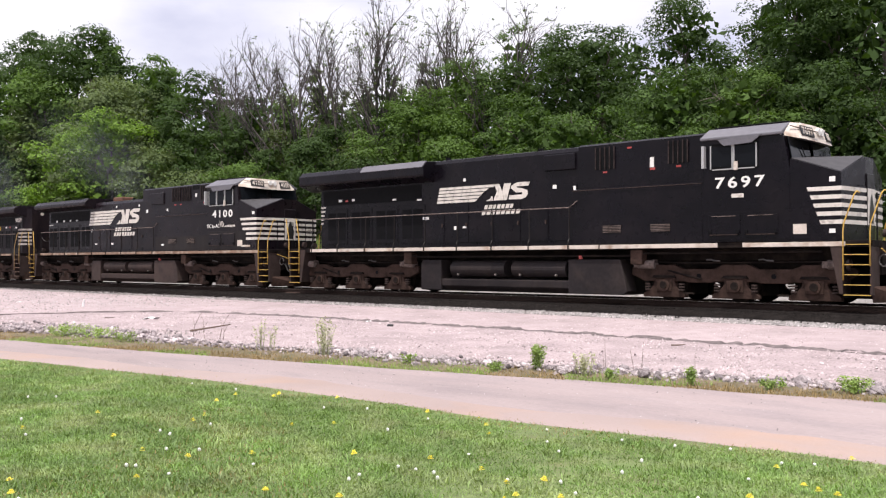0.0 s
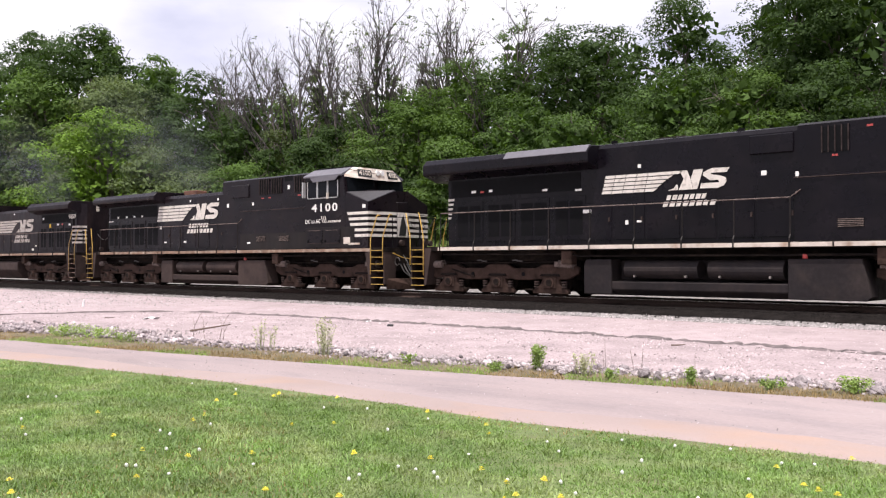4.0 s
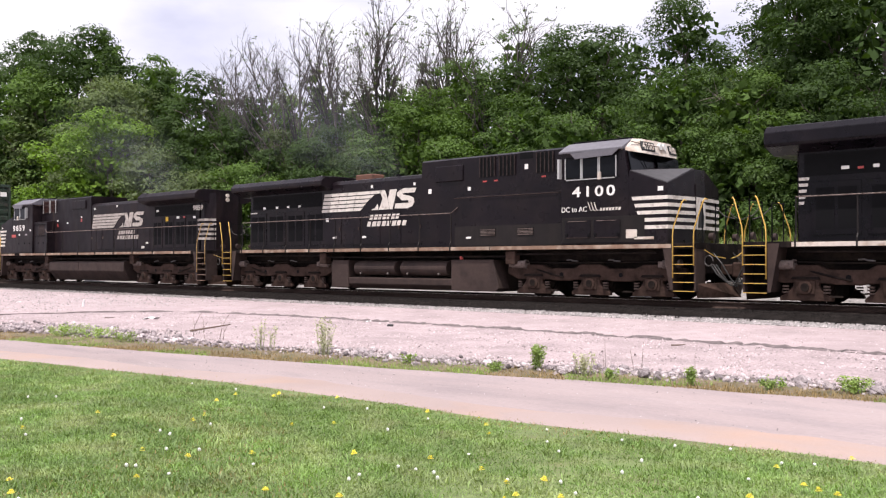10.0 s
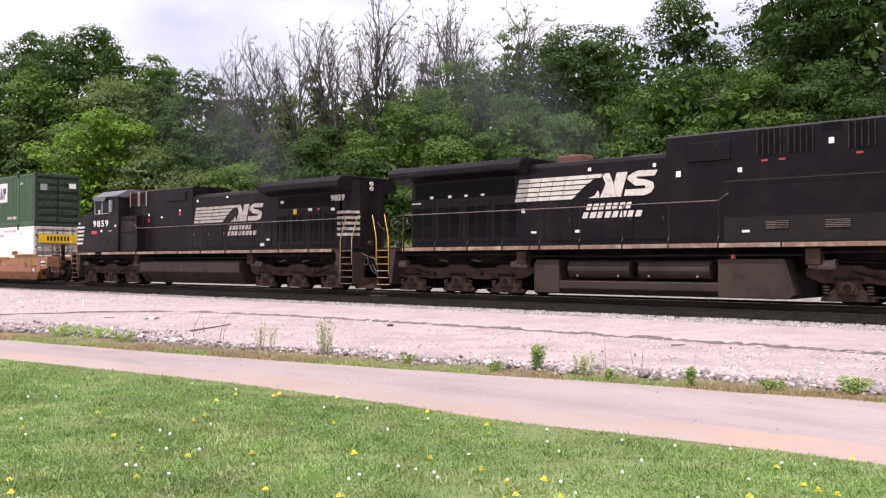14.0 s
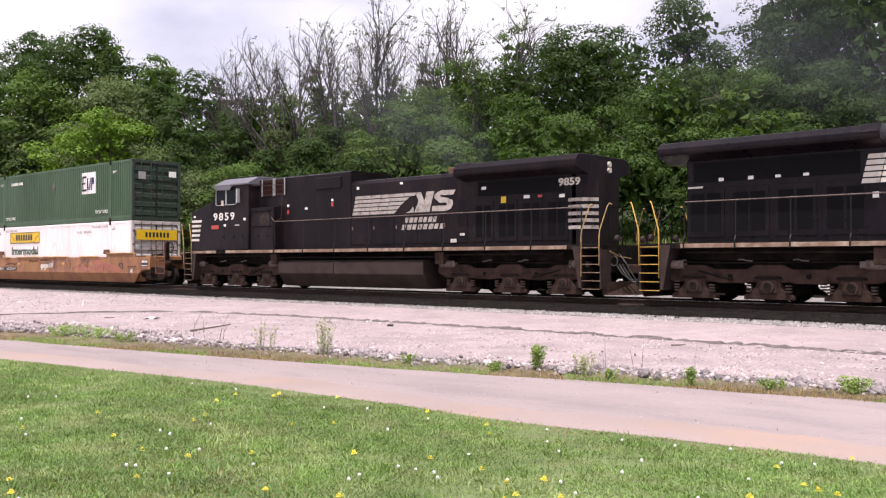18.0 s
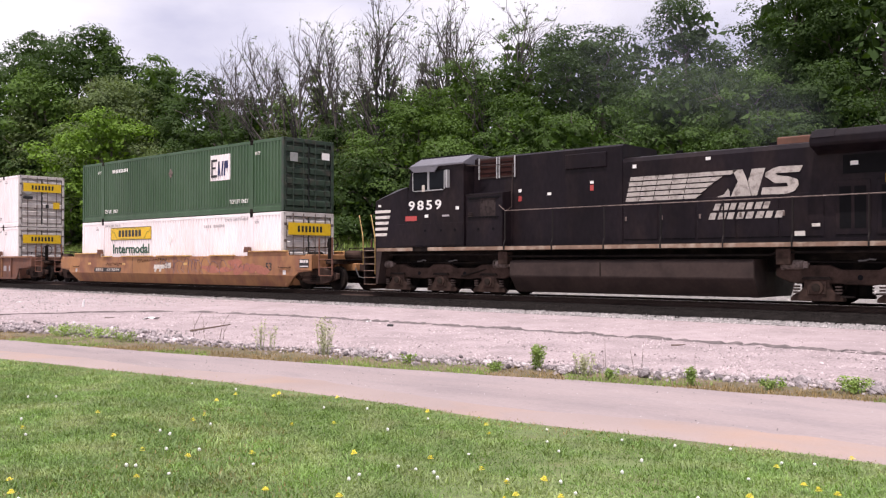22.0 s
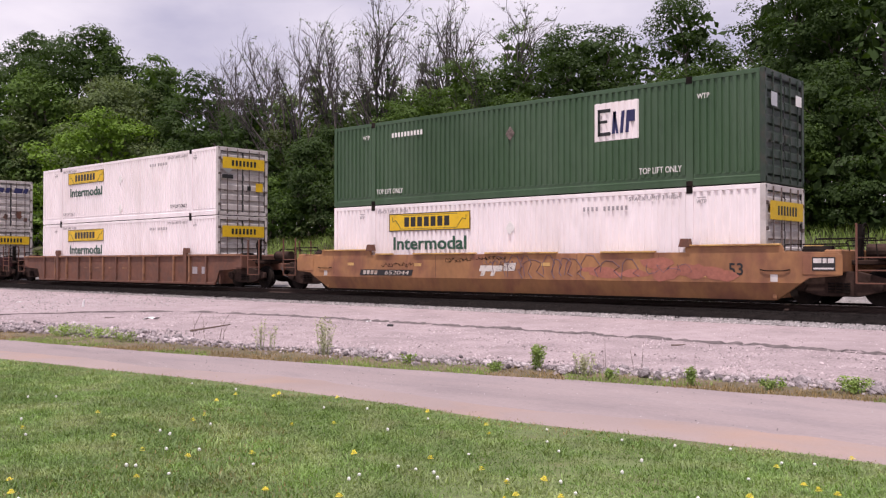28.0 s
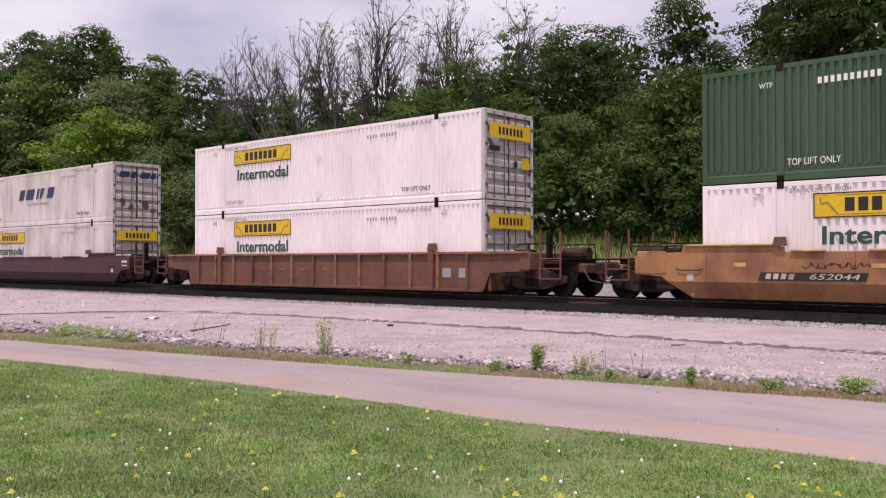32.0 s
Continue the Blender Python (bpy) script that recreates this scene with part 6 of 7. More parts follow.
def leaf_pads(centres, radii, count, size, up, flat):
    """Leaves laid like shingles over the upper side of bumpy pads, with a few loose sprays; the undersides stay nearly bare."""
    k = rng.choice(len(centres), count, p=radii ** 2 / np.sum(radii ** 2))
    d = rng.normal(size=(count, 3))
    d /= np.linalg.norm(d, axis=1)[:, None]
    flip = (d[:, 2] < -0.15) & (rng.uniform(0, 1, count) < 0.8)
    d[:, 2] = np.where(flip, -d[:, 2], d[:, 2])
    az = np.arctan2(d[:, 1], d[:, 0])
    bump = 1 + 0.12 * np.sin(az * 4 + k * 2.1 + d[:, 2] * 5) + 0.08 * np.sin(az * 7 + k * 4.7 - d[:, 2] * 9)
    spray = np.where(rng.uniform(0, 1, count) < 0.06, rng.uniform(1.0, 1.30, count), rng.uniform(0.80, 1.04, count))
    spray = np.where(rng.uniform(0, 1, count) < 0.14, rng.uniform(0.1, 0.7, count), spray)
    rad = radii[k] * bump * spray
    p = centres[k] + d * rad[:, None] * np.array([1, 1, flat])
    nrm = d * np.array([0.85, 0.85, 1.0]) + rng.normal(size=(count, 3)) * 0.20 + np.array([0, 0, up])
    nrm /= np.linalg.norm(nrm, axis=1)[:, None]
    a = np.cross(nrm, rng.normal(size=(count, 3)))
    a /= np.linalg.norm(a, axis=1)[:, None]
    b = np.cross(nrm, a)
    s = size * rng.uniform(0.5, 1.3, count)[:, None]
    fold = nrm * s * 0.16
    v = np.stack([p - a * s * 0.5, p + b * s * 0.32 - fold, p + a * s * 0.55, p - b * s * 0.32 - fold], 1).reshape(-1, 3)
    return v, np.arange(count * 4, dtype=np.int32).reshape(-1, 4)


def limb(bm, p, d, length, r, depth, twist, droop=0.0, kids=(2, 4), seg=4, ends=None, spread=0.75):
    """A bent tapering limb that forks."""
    pts = [p.copy()]
    dd = d.copy()
    for i in range(seg):
        dd = (dd + Vector(rng.normal(0, twist, 3)) + Vector((0, 0, 0.06 - droop))).normalized()
        pts.append(pts[-1] + dd * (length / seg))
    tube(pts, r, 7 if depth > 2 else 4 if depth > 0 else 3, bm, r2=r * (0.45 if depth else 0.2))
    if ends is not None and depth <= 1:
        ends.append(pts[-1])
    if depth:
        for i in range(int(rng.integers(kids[0], kids[1] + 1))):
            q = pts[int(rng.integers(max(1, seg // 2), seg + 1))]
            side = Vector(rng.normal(size=3))
            nd = (dd * (1.15 - spread * 0.5) + (side - dd * side.dot(dd)).normalized() * spread + Vector((0, 0, 0.15))).normalized()
            limb(bm, q, nd, length * rng.uniform(0.45, 0.72), max(0.0075, r * rng.uniform(0.42, 0.6)), depth - 1, twist, droop, kids, max(2, seg - 1), ends, spread)


WOOD = {"d": ("dark green leafy tree in the wood", "tree"), "a": ("green leafy broadleaf tree in the wood", "tree"), "b": ("bright green maple-like tree at the wood's edge", "tree"),
        "o": ("olive green leafy tree in the wood", "tree"), "v": ("tree smothered in hanging green vines", "tree"), "t": ("thin olive tree with stems showing through", "tree")}
# pad radius from and to (shares of the crown's radius), flatness, upward turn of the leaves, share of leaves
HABIT = {"d": (0.25, 0.44, 0.58, 0.22, 1.0), "a": (0.26, 0.44, 0.55, 0.25, 1.0), "b": (0.24, 0.42, 0.50, 0.35, 1.0), "o": (0.30, 0.50, 0.55, 0.25, 0.9), "v": (0.24, 0.42, 0.60, 0.2, 1.0), "t": (0.20, 0.36, 0.60, 0.3, 0.42)}


def leafy_tree(x, y, top, r, kind):
    z0 = hill(x, y) - 0.1
    h = top - z0
    T = thing("tree", WOOD[kind][0], WOOD[kind][1], "trees of the wood")
    dist = math.hypot(x, y + 23.7)
    bm = bmesh.new()
    lean = Vector((rng.normal(0, 0.05), rng.normal(0, 0.05), 1)).normalized()
    tr = max(0.10, h * 0.017)
    ends = []
    tube([(x, y, z0), (x + lean.x * h * 0.3, y + lean.y * h * 0.3, z0 + h * 0.3), (x + lean.x * h * 0.75, y + lean.y * h * 0.75, z0 + h * 0.75)], tr, 8, bm, tr * 0.35)
    for i in range(7):
        f = rng.uniform(0.25, 0.75)
        a = rng.uniform(0, 2 * math.pi)
        limb(bm, Vector((x + lean.x * h * f, y + lean.y * h * f, z0 + h * f)), Vector((math.cos(a), math.sin(a), 0.55)).normalized(), r * rng.uniform(0.5, 0.9), tr * 0.4, 1, 0.14, ends=ends)
    part("trunk", bm, M["bark"], T, "grey-brown trunk with limbs")
    # crown: flattened pads of leaves set on a lobed dome, dark gaps between them, a loose dark core
    low = 0.10 if y < 11 else 0.24
    lo_r, hi_r, flat, up, thin = HABIT[kind]
    n = int(15 + 10 * r)
    q = (np.arange(n) + rng.uniform(0, 1, n)) / n
    zf = low + (1.0 - low) * q ** 0.85
    t_ = (zf - low) / (1 - low)
    prof = np.sqrt(np.clip(1 - np.clip((t_ - 0.38) / 0.62, -0.75, 1) ** 2, 0.02, 1))
    if kind == "v":
        prof = np.clip(1.1 - 0.65 * t_ ** 2, 0.3, 1.1)
    ang = rng.uniform(0, 2 * np.pi, n)
    lobes = 1 + 0.22 * np.sin(ang * 3 + x + zf * 6) + 0.16 * np.sin(ang * 5 + zf * 13 + y)
    rr = r * 1.25 * prof * lobes * rng.uniform(0.6, 1.08, n)
    rad = np.clip(r * rng.uniform(lo_r, hi_r, n) * 1.12, 0.45, 1.8)
    cen = np.stack([x + lean.x * h * zf + rr * np.cos(ang), y + lean.y * h * zf + rr * np.sin(ang), z0 + h * zf - rad * flat * 0.9], 1)
    size = float(np.clip(dist * 0.0031, 0.095, 0.28)) * (1.1 if kind == "b" else 1.0)
    count = int(np.clip(np.sum(rad ** 2) * 6.6 / size ** 2, 2600, 13500 if y < 16.5 else 6500) * thin)
    v, f = leaf_pads(cen, rad, count, size, up, flat)
    # coarse sprays fill the inside of the crown
    m = int((340 + 240 * r) * (0.35 if thin < 0.5 else 1.0))
    zc = low + (0.93 - low) * rng.uniform(0, 1, m)
    tc = (zc - low) / (1 - low)
    wide = np.sqrt(np.clip(1 - np.clip((tc - 0.38) / 0.62, -0.75, 1) ** 2, 0.02, 1))
    ac, qc = rng.uniform(0, 2 * np.pi, m), r * 0.80 * wide * rng.uniform(0, 1, m) ** 0.5
    inner = np.stack([x + lean.x * h * zc + qc * np.cos(ac), y + lean.y * h * zc + qc * np.sin(ac), z0 + h * zc - 0.5], 1)
    v2, f2 = leaf_cloud(inner, np.full(m, 0.3), m, max(0.42, size * 2.2), up=0.25)
    v, f = np.concatenate([v, v2]), np.concatenate([f, f2 + len(v)])
    part("crown", big_mesh("crown", v, f, LEAF[kind]), None, T)


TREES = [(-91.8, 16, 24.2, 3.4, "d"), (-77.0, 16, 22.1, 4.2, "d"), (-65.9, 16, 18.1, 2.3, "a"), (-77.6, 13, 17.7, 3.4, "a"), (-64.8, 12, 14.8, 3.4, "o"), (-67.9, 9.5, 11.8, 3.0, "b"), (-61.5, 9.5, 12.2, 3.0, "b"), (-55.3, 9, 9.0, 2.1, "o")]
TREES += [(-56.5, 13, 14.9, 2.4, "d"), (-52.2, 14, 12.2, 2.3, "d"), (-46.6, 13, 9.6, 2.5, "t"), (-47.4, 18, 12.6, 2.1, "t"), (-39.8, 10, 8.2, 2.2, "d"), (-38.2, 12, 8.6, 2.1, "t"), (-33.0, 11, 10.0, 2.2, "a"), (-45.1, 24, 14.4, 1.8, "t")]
# Dark leaves at x -26.1 and -23.4 put deep shade into the colour.
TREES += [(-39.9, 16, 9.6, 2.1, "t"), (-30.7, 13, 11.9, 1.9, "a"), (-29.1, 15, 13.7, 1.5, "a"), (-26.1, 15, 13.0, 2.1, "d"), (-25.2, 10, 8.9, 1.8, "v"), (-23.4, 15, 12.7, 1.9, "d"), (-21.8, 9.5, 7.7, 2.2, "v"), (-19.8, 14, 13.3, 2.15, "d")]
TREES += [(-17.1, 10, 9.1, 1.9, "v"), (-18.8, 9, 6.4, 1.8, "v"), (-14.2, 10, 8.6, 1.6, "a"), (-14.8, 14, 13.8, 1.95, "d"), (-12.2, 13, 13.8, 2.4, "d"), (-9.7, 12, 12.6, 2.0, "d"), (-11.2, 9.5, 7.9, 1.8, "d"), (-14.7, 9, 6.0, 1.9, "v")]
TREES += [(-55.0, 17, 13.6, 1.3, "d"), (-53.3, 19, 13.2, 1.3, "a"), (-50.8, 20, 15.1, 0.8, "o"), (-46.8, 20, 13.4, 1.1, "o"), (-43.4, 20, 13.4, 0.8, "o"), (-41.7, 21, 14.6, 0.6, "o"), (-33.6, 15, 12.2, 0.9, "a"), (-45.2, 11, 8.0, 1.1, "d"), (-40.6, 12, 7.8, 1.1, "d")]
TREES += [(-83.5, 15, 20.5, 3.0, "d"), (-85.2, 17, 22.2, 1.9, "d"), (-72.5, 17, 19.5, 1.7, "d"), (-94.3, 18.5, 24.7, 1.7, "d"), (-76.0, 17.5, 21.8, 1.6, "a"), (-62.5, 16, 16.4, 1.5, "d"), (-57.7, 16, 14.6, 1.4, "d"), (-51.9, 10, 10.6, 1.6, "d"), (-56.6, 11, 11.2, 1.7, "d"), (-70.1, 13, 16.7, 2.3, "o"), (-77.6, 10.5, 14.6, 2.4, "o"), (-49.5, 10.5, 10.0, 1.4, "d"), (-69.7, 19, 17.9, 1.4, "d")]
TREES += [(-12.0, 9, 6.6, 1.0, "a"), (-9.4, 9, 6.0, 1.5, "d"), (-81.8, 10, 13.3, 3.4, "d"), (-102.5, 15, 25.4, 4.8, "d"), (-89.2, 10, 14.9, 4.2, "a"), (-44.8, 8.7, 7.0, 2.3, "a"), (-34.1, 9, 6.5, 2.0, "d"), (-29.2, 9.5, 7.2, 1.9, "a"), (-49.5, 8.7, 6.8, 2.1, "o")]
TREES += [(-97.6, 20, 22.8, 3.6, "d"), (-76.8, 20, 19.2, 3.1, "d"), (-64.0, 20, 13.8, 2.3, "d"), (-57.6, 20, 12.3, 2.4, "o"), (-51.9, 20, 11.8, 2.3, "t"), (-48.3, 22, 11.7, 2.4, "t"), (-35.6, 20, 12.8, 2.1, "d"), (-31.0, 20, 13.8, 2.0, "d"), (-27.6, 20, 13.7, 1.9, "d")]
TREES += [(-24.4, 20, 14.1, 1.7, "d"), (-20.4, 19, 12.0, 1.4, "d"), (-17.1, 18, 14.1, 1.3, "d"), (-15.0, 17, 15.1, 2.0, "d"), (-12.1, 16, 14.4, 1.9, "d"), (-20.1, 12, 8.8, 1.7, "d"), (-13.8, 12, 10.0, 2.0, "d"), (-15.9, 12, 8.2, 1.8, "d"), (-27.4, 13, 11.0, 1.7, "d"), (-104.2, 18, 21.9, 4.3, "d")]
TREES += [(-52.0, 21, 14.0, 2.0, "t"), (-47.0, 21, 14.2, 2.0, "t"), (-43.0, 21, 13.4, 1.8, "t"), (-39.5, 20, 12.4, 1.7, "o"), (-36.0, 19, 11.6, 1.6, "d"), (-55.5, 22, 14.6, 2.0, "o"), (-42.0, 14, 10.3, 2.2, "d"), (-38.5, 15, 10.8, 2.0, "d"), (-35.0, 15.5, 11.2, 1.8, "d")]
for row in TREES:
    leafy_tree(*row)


def bare_tree(x, y, top, lean, stems, fan, leaves, label):
    """A late-leafing tree: straight ascending stems that lean, narrow forks, fine twigs, some ivy."""
    z0 = hill(x, y) - 0.1
    h = top - z0
    T = thing("bare_tree", label, "tree", "bare trees of the wood")
    bm, ends, ivy = bmesh.new(), [], []
    for i in range(stems):
        side = (i - (stems - 1) / 2) / max(1, stems - 1) * 2 if stems > 1 else 0.0
        hs = h * 1.0 * (1.0 if i == stems // 2 else rng.uniform(0.80, 0.95))
        tx, ty = lean + fan * side + rng.normal(0, 0.15), rng.normal(0, 0.5)
        f = np.linspace(0, 1, 8)
        pts = [Vector((x + tx * q ** 1.25 + rng.normal(0, 0.05), y + ty * q + rng.normal(0, 0.05), z0 + hs * q)) for q in f]
        r = 0.15 if i == stems // 2 else 0.08
        tube(pts, r, 7, bm, r2=0.012)
        for k in range(15):
            q = rng.uniform(0.34, 0.96)
            j = min(6, int(q * 7))
            p = pts[j].lerp(pts[j + 1], q * 7 - j)
            up = (pts[j + 1] - pts[j]).normalized()
            a = rng.uniform(0, 6.28)
            d = (up + Vector((math.cos(a), math.sin(a), 0)) * rng.uniform(0.35, 0.65)).normalized()
            limb(bm, p, d, hs * (1.02 - q) * rng.uniform(0.30, 0.52) + 0.30, r * (1.15 - q) * 0.50 + 0.012, 3, 0.04, kids=(2, 3), seg=3, ends=ends, spread=0.58)
        top_ivy = rng.uniform(0.45, 0.8)
        for q in np.linspace(0.12, top_ivy, 26):
            j = min(6, int(q * 7))
            ivy.append((pts[j].lerp(pts[j + 1], q * 7 - j), 0.30 - 0.16 * q / top_ivy))
    part("limb", bm, M["barkgrey"], T, "grey bare limbs")
    if leaves:
        m = int(leaves * 70)
        cen = np.array([list(e) for e in ends])[rng.choice(len(ends), m)] + rng.normal(0, 0.25, (m, 3))
        v, f = leaf_cloud(cen, rng.uniform(0.08, 0.24, m), 7 * m, 0.12)
        part("thin_leaves", big_mesh("thin_leaves", v, f, LEAF["o"]), None, T, "thin olive leaves on the limbs")
        m = len(ivy)
        cen = np.array([list(e[0]) for e in ivy]) + rng.normal(0, 0.05, (m, 3))
        wide = np.array([e[1] for e in ivy]) * rng.uniform(0.5, 1.35, m) * min(1.0, 0.55 + leaves * 0.4)
        v, f = leaf_cloud(cen, wide, 42 * m, 0.14, flat=1.3)
        part("stem_ivy", big_mesh("stem_ivy", v, f, LEAF["d"]), None, T, "dark ivy round the stem")


BARE = "grey bare-branched tree above the leafy wood"
IVY = "bare tree with thin leaves and ivy on its limbs"
for row in ((-45.4, 12.4, 15.6, -4.8, 3, 1.6, 0.3, BARE),
            (-44.8, 12.8, 15.2, -1.9, 2, 1.0, 0.5, BARE),
            (-41.0, 13.0, 15.2, -2.3, 1, 0.8, 0.2, BARE),
            (-40.3, 12.6, 15.1, -1.5, 1, 0.5, 0.6, IVY),
            (-37.4, 12.6, 15.6, 0.8, 5, 2.0, 2.4, IVY),
            (-36.3, 17, 16.2, -0.3, 2, 0.8, 0.9, IVY),
            (-35.5, 17, 15.2, 0.7, 1, 0.8, 0.3, BARE),
            (-29.2, 12.8, 13.9, 0.3, 2, 1.1, 1.3, IVY),
            (-53.0, 14.0, 15.4, -1.2, 2, 1.1, 0.5, BARE)):
    bare_tree(*row)


def shrub(x, y, h, r, kind, name="shrub", label="leafy green shrub at the foot of the wood", size=0.16, count=None, group="shrubs under the wood"):
    z0 = hill(x, y) if y > 0 else ground_z(x, y)
    S = thing(name, label, "shrub", group)
    bm = bmesh.new()
    for i in range(4):
        a = rng.uniform(0, 6.28)
        tube([(x, y, z0 - 0.05), (x + 0.3 * r * math.cos(a), y + 0.3 * r * math.sin(a), z0 + h * 0.4), (x + 0.6 * r * math.cos(a), y + 0.6 * r * math.sin(a), z0 + h * 0.75)], 0.03 * h / 2, 4, bm, 0.01)
    tagged(part("stem", bm, M["bark"], S), kind="stuff")
    n = int(9 + 4 * r)
    a, q = rng.uniform(0, 6.28, n), r * rng.uniform(0.1, 1, n) ** 0.6
    zf = rng.uniform(0.08, 0.9, n)
    q *= np.sqrt(np.clip(1.15 - zf, 0.1, 1))
    cen = np.stack([x + q * np.cos(a), y + q * np.sin(a), z0 + h * zf], 1)
    rad = rng.uniform(0.22, 0.42, n) * min(r, h * 0.6)
    v, f = leaf_pads(cen, rad, count or int(np.clip(np.sum(rad ** 2) * 11 / size ** 2, 400, 5000)), size, 0.25, 0.7)
    part("foliage", big_mesh("foliage", v, f, LEAF[kind] if kind in LEAF else M[kind]), None, S)


for i in range(34):
    x = -92 + i * 2.55 + rng.uniform(-0.8, 0.8)
    shrub(x, rng.uniform(9.0, 10.4), rng.uniform(1.6, 3.4), rng.uniform(1.1, 1.8), "dvaovd"[i % 6], size=0.15 + 0.0022 * abs(x))
for i in range(15):
    x = -125 + i * 8.5
    shrub(x, rng.uniform(27, 32), rng.uniform(7.5, 9.5), rng.uniform(4.5, 5.5), "odd"[i % 3], name="thicket", label="dark undergrowth deep in the wood", size=0.55, group="undergrowth of the wood")
for i in range(12):
    x = -110 + i * 9.5
    shrub(x, rng.uniform(19, 24), rng.uniform(5, 7.5), rng.uniform(3.5, 4.5), "dod"[i % 3], name="thicket", label="dark undergrowth deep in the wood", size=0.40, group="undergrowth of the wood")


# ---- grass, stones, weeds ----
def blades(xs, ys, zs, hgt, wid, bend):
    """Bent blades of three corners each: a base pair, a middle pair and a tip."""
    n = len(xs)
    a = rng.uniform(0, 2 * np.pi, n)
    cx, sx = np.cos(a), np.sin(a)
    b = rng.uniform(0, 2 * np.pi, n)
    bx, by = np.cos(b) * bend, np.sin(b) * bend
    base = np.stack([xs, ys, zs], 1)
    side = np.stack([cx, sx, np.zeros(n)], 1) * wid[:, None] * 0.5
    mid = base + np.stack([bx * 0.35 * hgt, by * 0.35 * hgt, hgt * 0.62], 1)
    tip = base + np.stack([bx * hgt, by * hgt, hgt * np.sqrt(np.clip(1 - bend ** 2 * 0.6, 0.1, 1))], 1)
    v = np.stack([base - side, base + side, mid + side * 0.8, mid - side * 0.8, tip], 1).reshape(-1, 3)
    i = np.arange(n, dtype=np.int32)[:, None] * 5
    f = np.concatenate([i + np.array([[0, 1, 2]]), i + np.array([[0, 2, 3]]), i + np.array([[3, 2, 4]])], 1).reshape(-1, 3)
    return v, f


def smooth_field(xs, ys, scale, seed):
    """Cheap patchiness from a few sines."""
    g = np.random.default_rng(seed)
    s = np.zeros(len(xs))
    for i in range(7):
        kx, ky, p = g.normal(0, scale), g.normal(0, scale), g.uniform(0, 6.28)
        s += np.sin(xs * kx + ys * ky + p)
    return s / 3.5


def seen_lawn(n, x0, x1, y0, y1):
    """Random places on the lawn within the stretch in front of the camera."""
    x, y = rng.uniform(x0, x1, n), rng.uniform(y0, y1, n)
    fwd = -0.667 * x + 0.745 * (y + 23.7)
    lat = 0.745 * x + 0.667 * (y + 23.7)
    keep = (np.abs(lat) < fwd * 0.54) & (fwd > 5.2) & (y < Y_LAWN(x) + 0.05 * np.sin(x * 2.1) + 0.05 * np.sin(x * 5.3 + 1.0) + 0.05 * np.sin(x * 11.7) + rng.uniform(-0.12, 0.34, n))
    return x[keep], y[keep]


def lawn_z(x, y):
    return np.interp(y - Y_LAWN(x), [-44, 0], [-0.57, Z_LAWN])


gx, gy = seen_lawn(900000, -21, 0.5, -24, -15)
near_w = 1.0 / (1 + ((0.0 - gx) ** 2 + (gy + 23.7) ** 2) / 120.0)
keep = rng.uniform(0, 1, len(gx)) < np.clip(near_w * 2.4, 0.25, 1)
gx, gy = gx[keep][:300000], gy[keep][:300000]
patch = smooth_field(gx, gy, 1.4, 3)
fine_patch = smooth_field(gx, gy, 7.0, 4)
hgt = np.clip(0.024 + 0.010 * patch + 0.012 * fine_patch + rng.exponential(0.010, len(gx)), 0.008, 0.11)
edge_gap = Y_LAWN(gx) - gy
hgt *= np.clip(0.50 + edge_gap * 0.7, 0.48, 1.0) * 0.85
v, f = blades(gx, gy, lawn_z(gx, gy) - 0.005, hgt, rng.uniform(0.005, 0.012, len(gx)), rng.uniform(0.5, 1.15, len(gx)))
tagged(part("lawn_grass", big_mesh("lawn_grass", v, f, M["grass"]), None), "short uneven green lawn grass", "grass", kind="stuff")
gx, gy = seen_lawn(60000, -21, 0.5, -24, -15)
keep = (smooth_field(gx, gy, 0.8, 8) > 0.45) | (Y_LAWN(gx) - gy < rng.uniform(-0.3, 0.55, len(gx)))
gx, gy = gx[keep][:17000], gy[keep][:17000]
v, f = blades(gx, gy, lawn_z(gx, gy), rng.uniform(0.012, 0.045, len(gx)), rng.uniform(0.004, 0.008, len(gx)), rng.uniform(0.4, 1.0, len(gx)))
tagged(part("dry_lawn_grass", big_mesh("dry_lawn_grass", v, f, M["drygrass"]), None), "dry straw blades among the lawn grass", "grass", kind="stuff")
# wider blades on the lawn around and behind the camera
n = 24000
gx, gy = rng.uniform(-34, 14, n), rng.uniform(-36, -15, n)
fwd, lat = -0.667 * gx + 0.745 * (gy + 23.7), 0.745 * gx + 0.667 * (gy + 23.7)
keep = (gy < Y_LAWN(gx) - 0.1) & ((np.abs(lat) > fwd * 0.55) | (fwd < 5.0))
gx, gy = gx[keep], gy[keep]
v, f = blades(gx, gy, lawn_z(gx, gy) - 0.005, rng.uniform(0.02, 0.07, len(gx)), rng.uniform(0.015, 0.035, len(gx)), rng.uniform(0.6, 1.2, len(gx)))
tagged(part("outer_lawn_grass", big_mesh("outer_lawn_grass", v, f, M["grass"]), None), "short green lawn grass round the viewpoint", "grass", kind="stuff")
# coarse tufts
tx, ty = seen_lawn(1500, -18, 0, -23, -15.5)
far_in = Y_LAWN(tx) - ty > 0.35
tx, ty = tx[far_in][:330], ty[far_in][:330]
k = np.repeat(np.arange(len(tx)), 46)
bx, by = tx[k] + rng.normal(0, 0.09, len(k)), ty[k] + rng.normal(0, 0.09, len(k))
v, f = blades(bx, by, lawn_z(bx, by), rng.uniform(0.03, 0.085, len(k)), rng.uniform(0.006, 0.012, len(k)), rng.uniform(0.5, 1.25, len(k)))
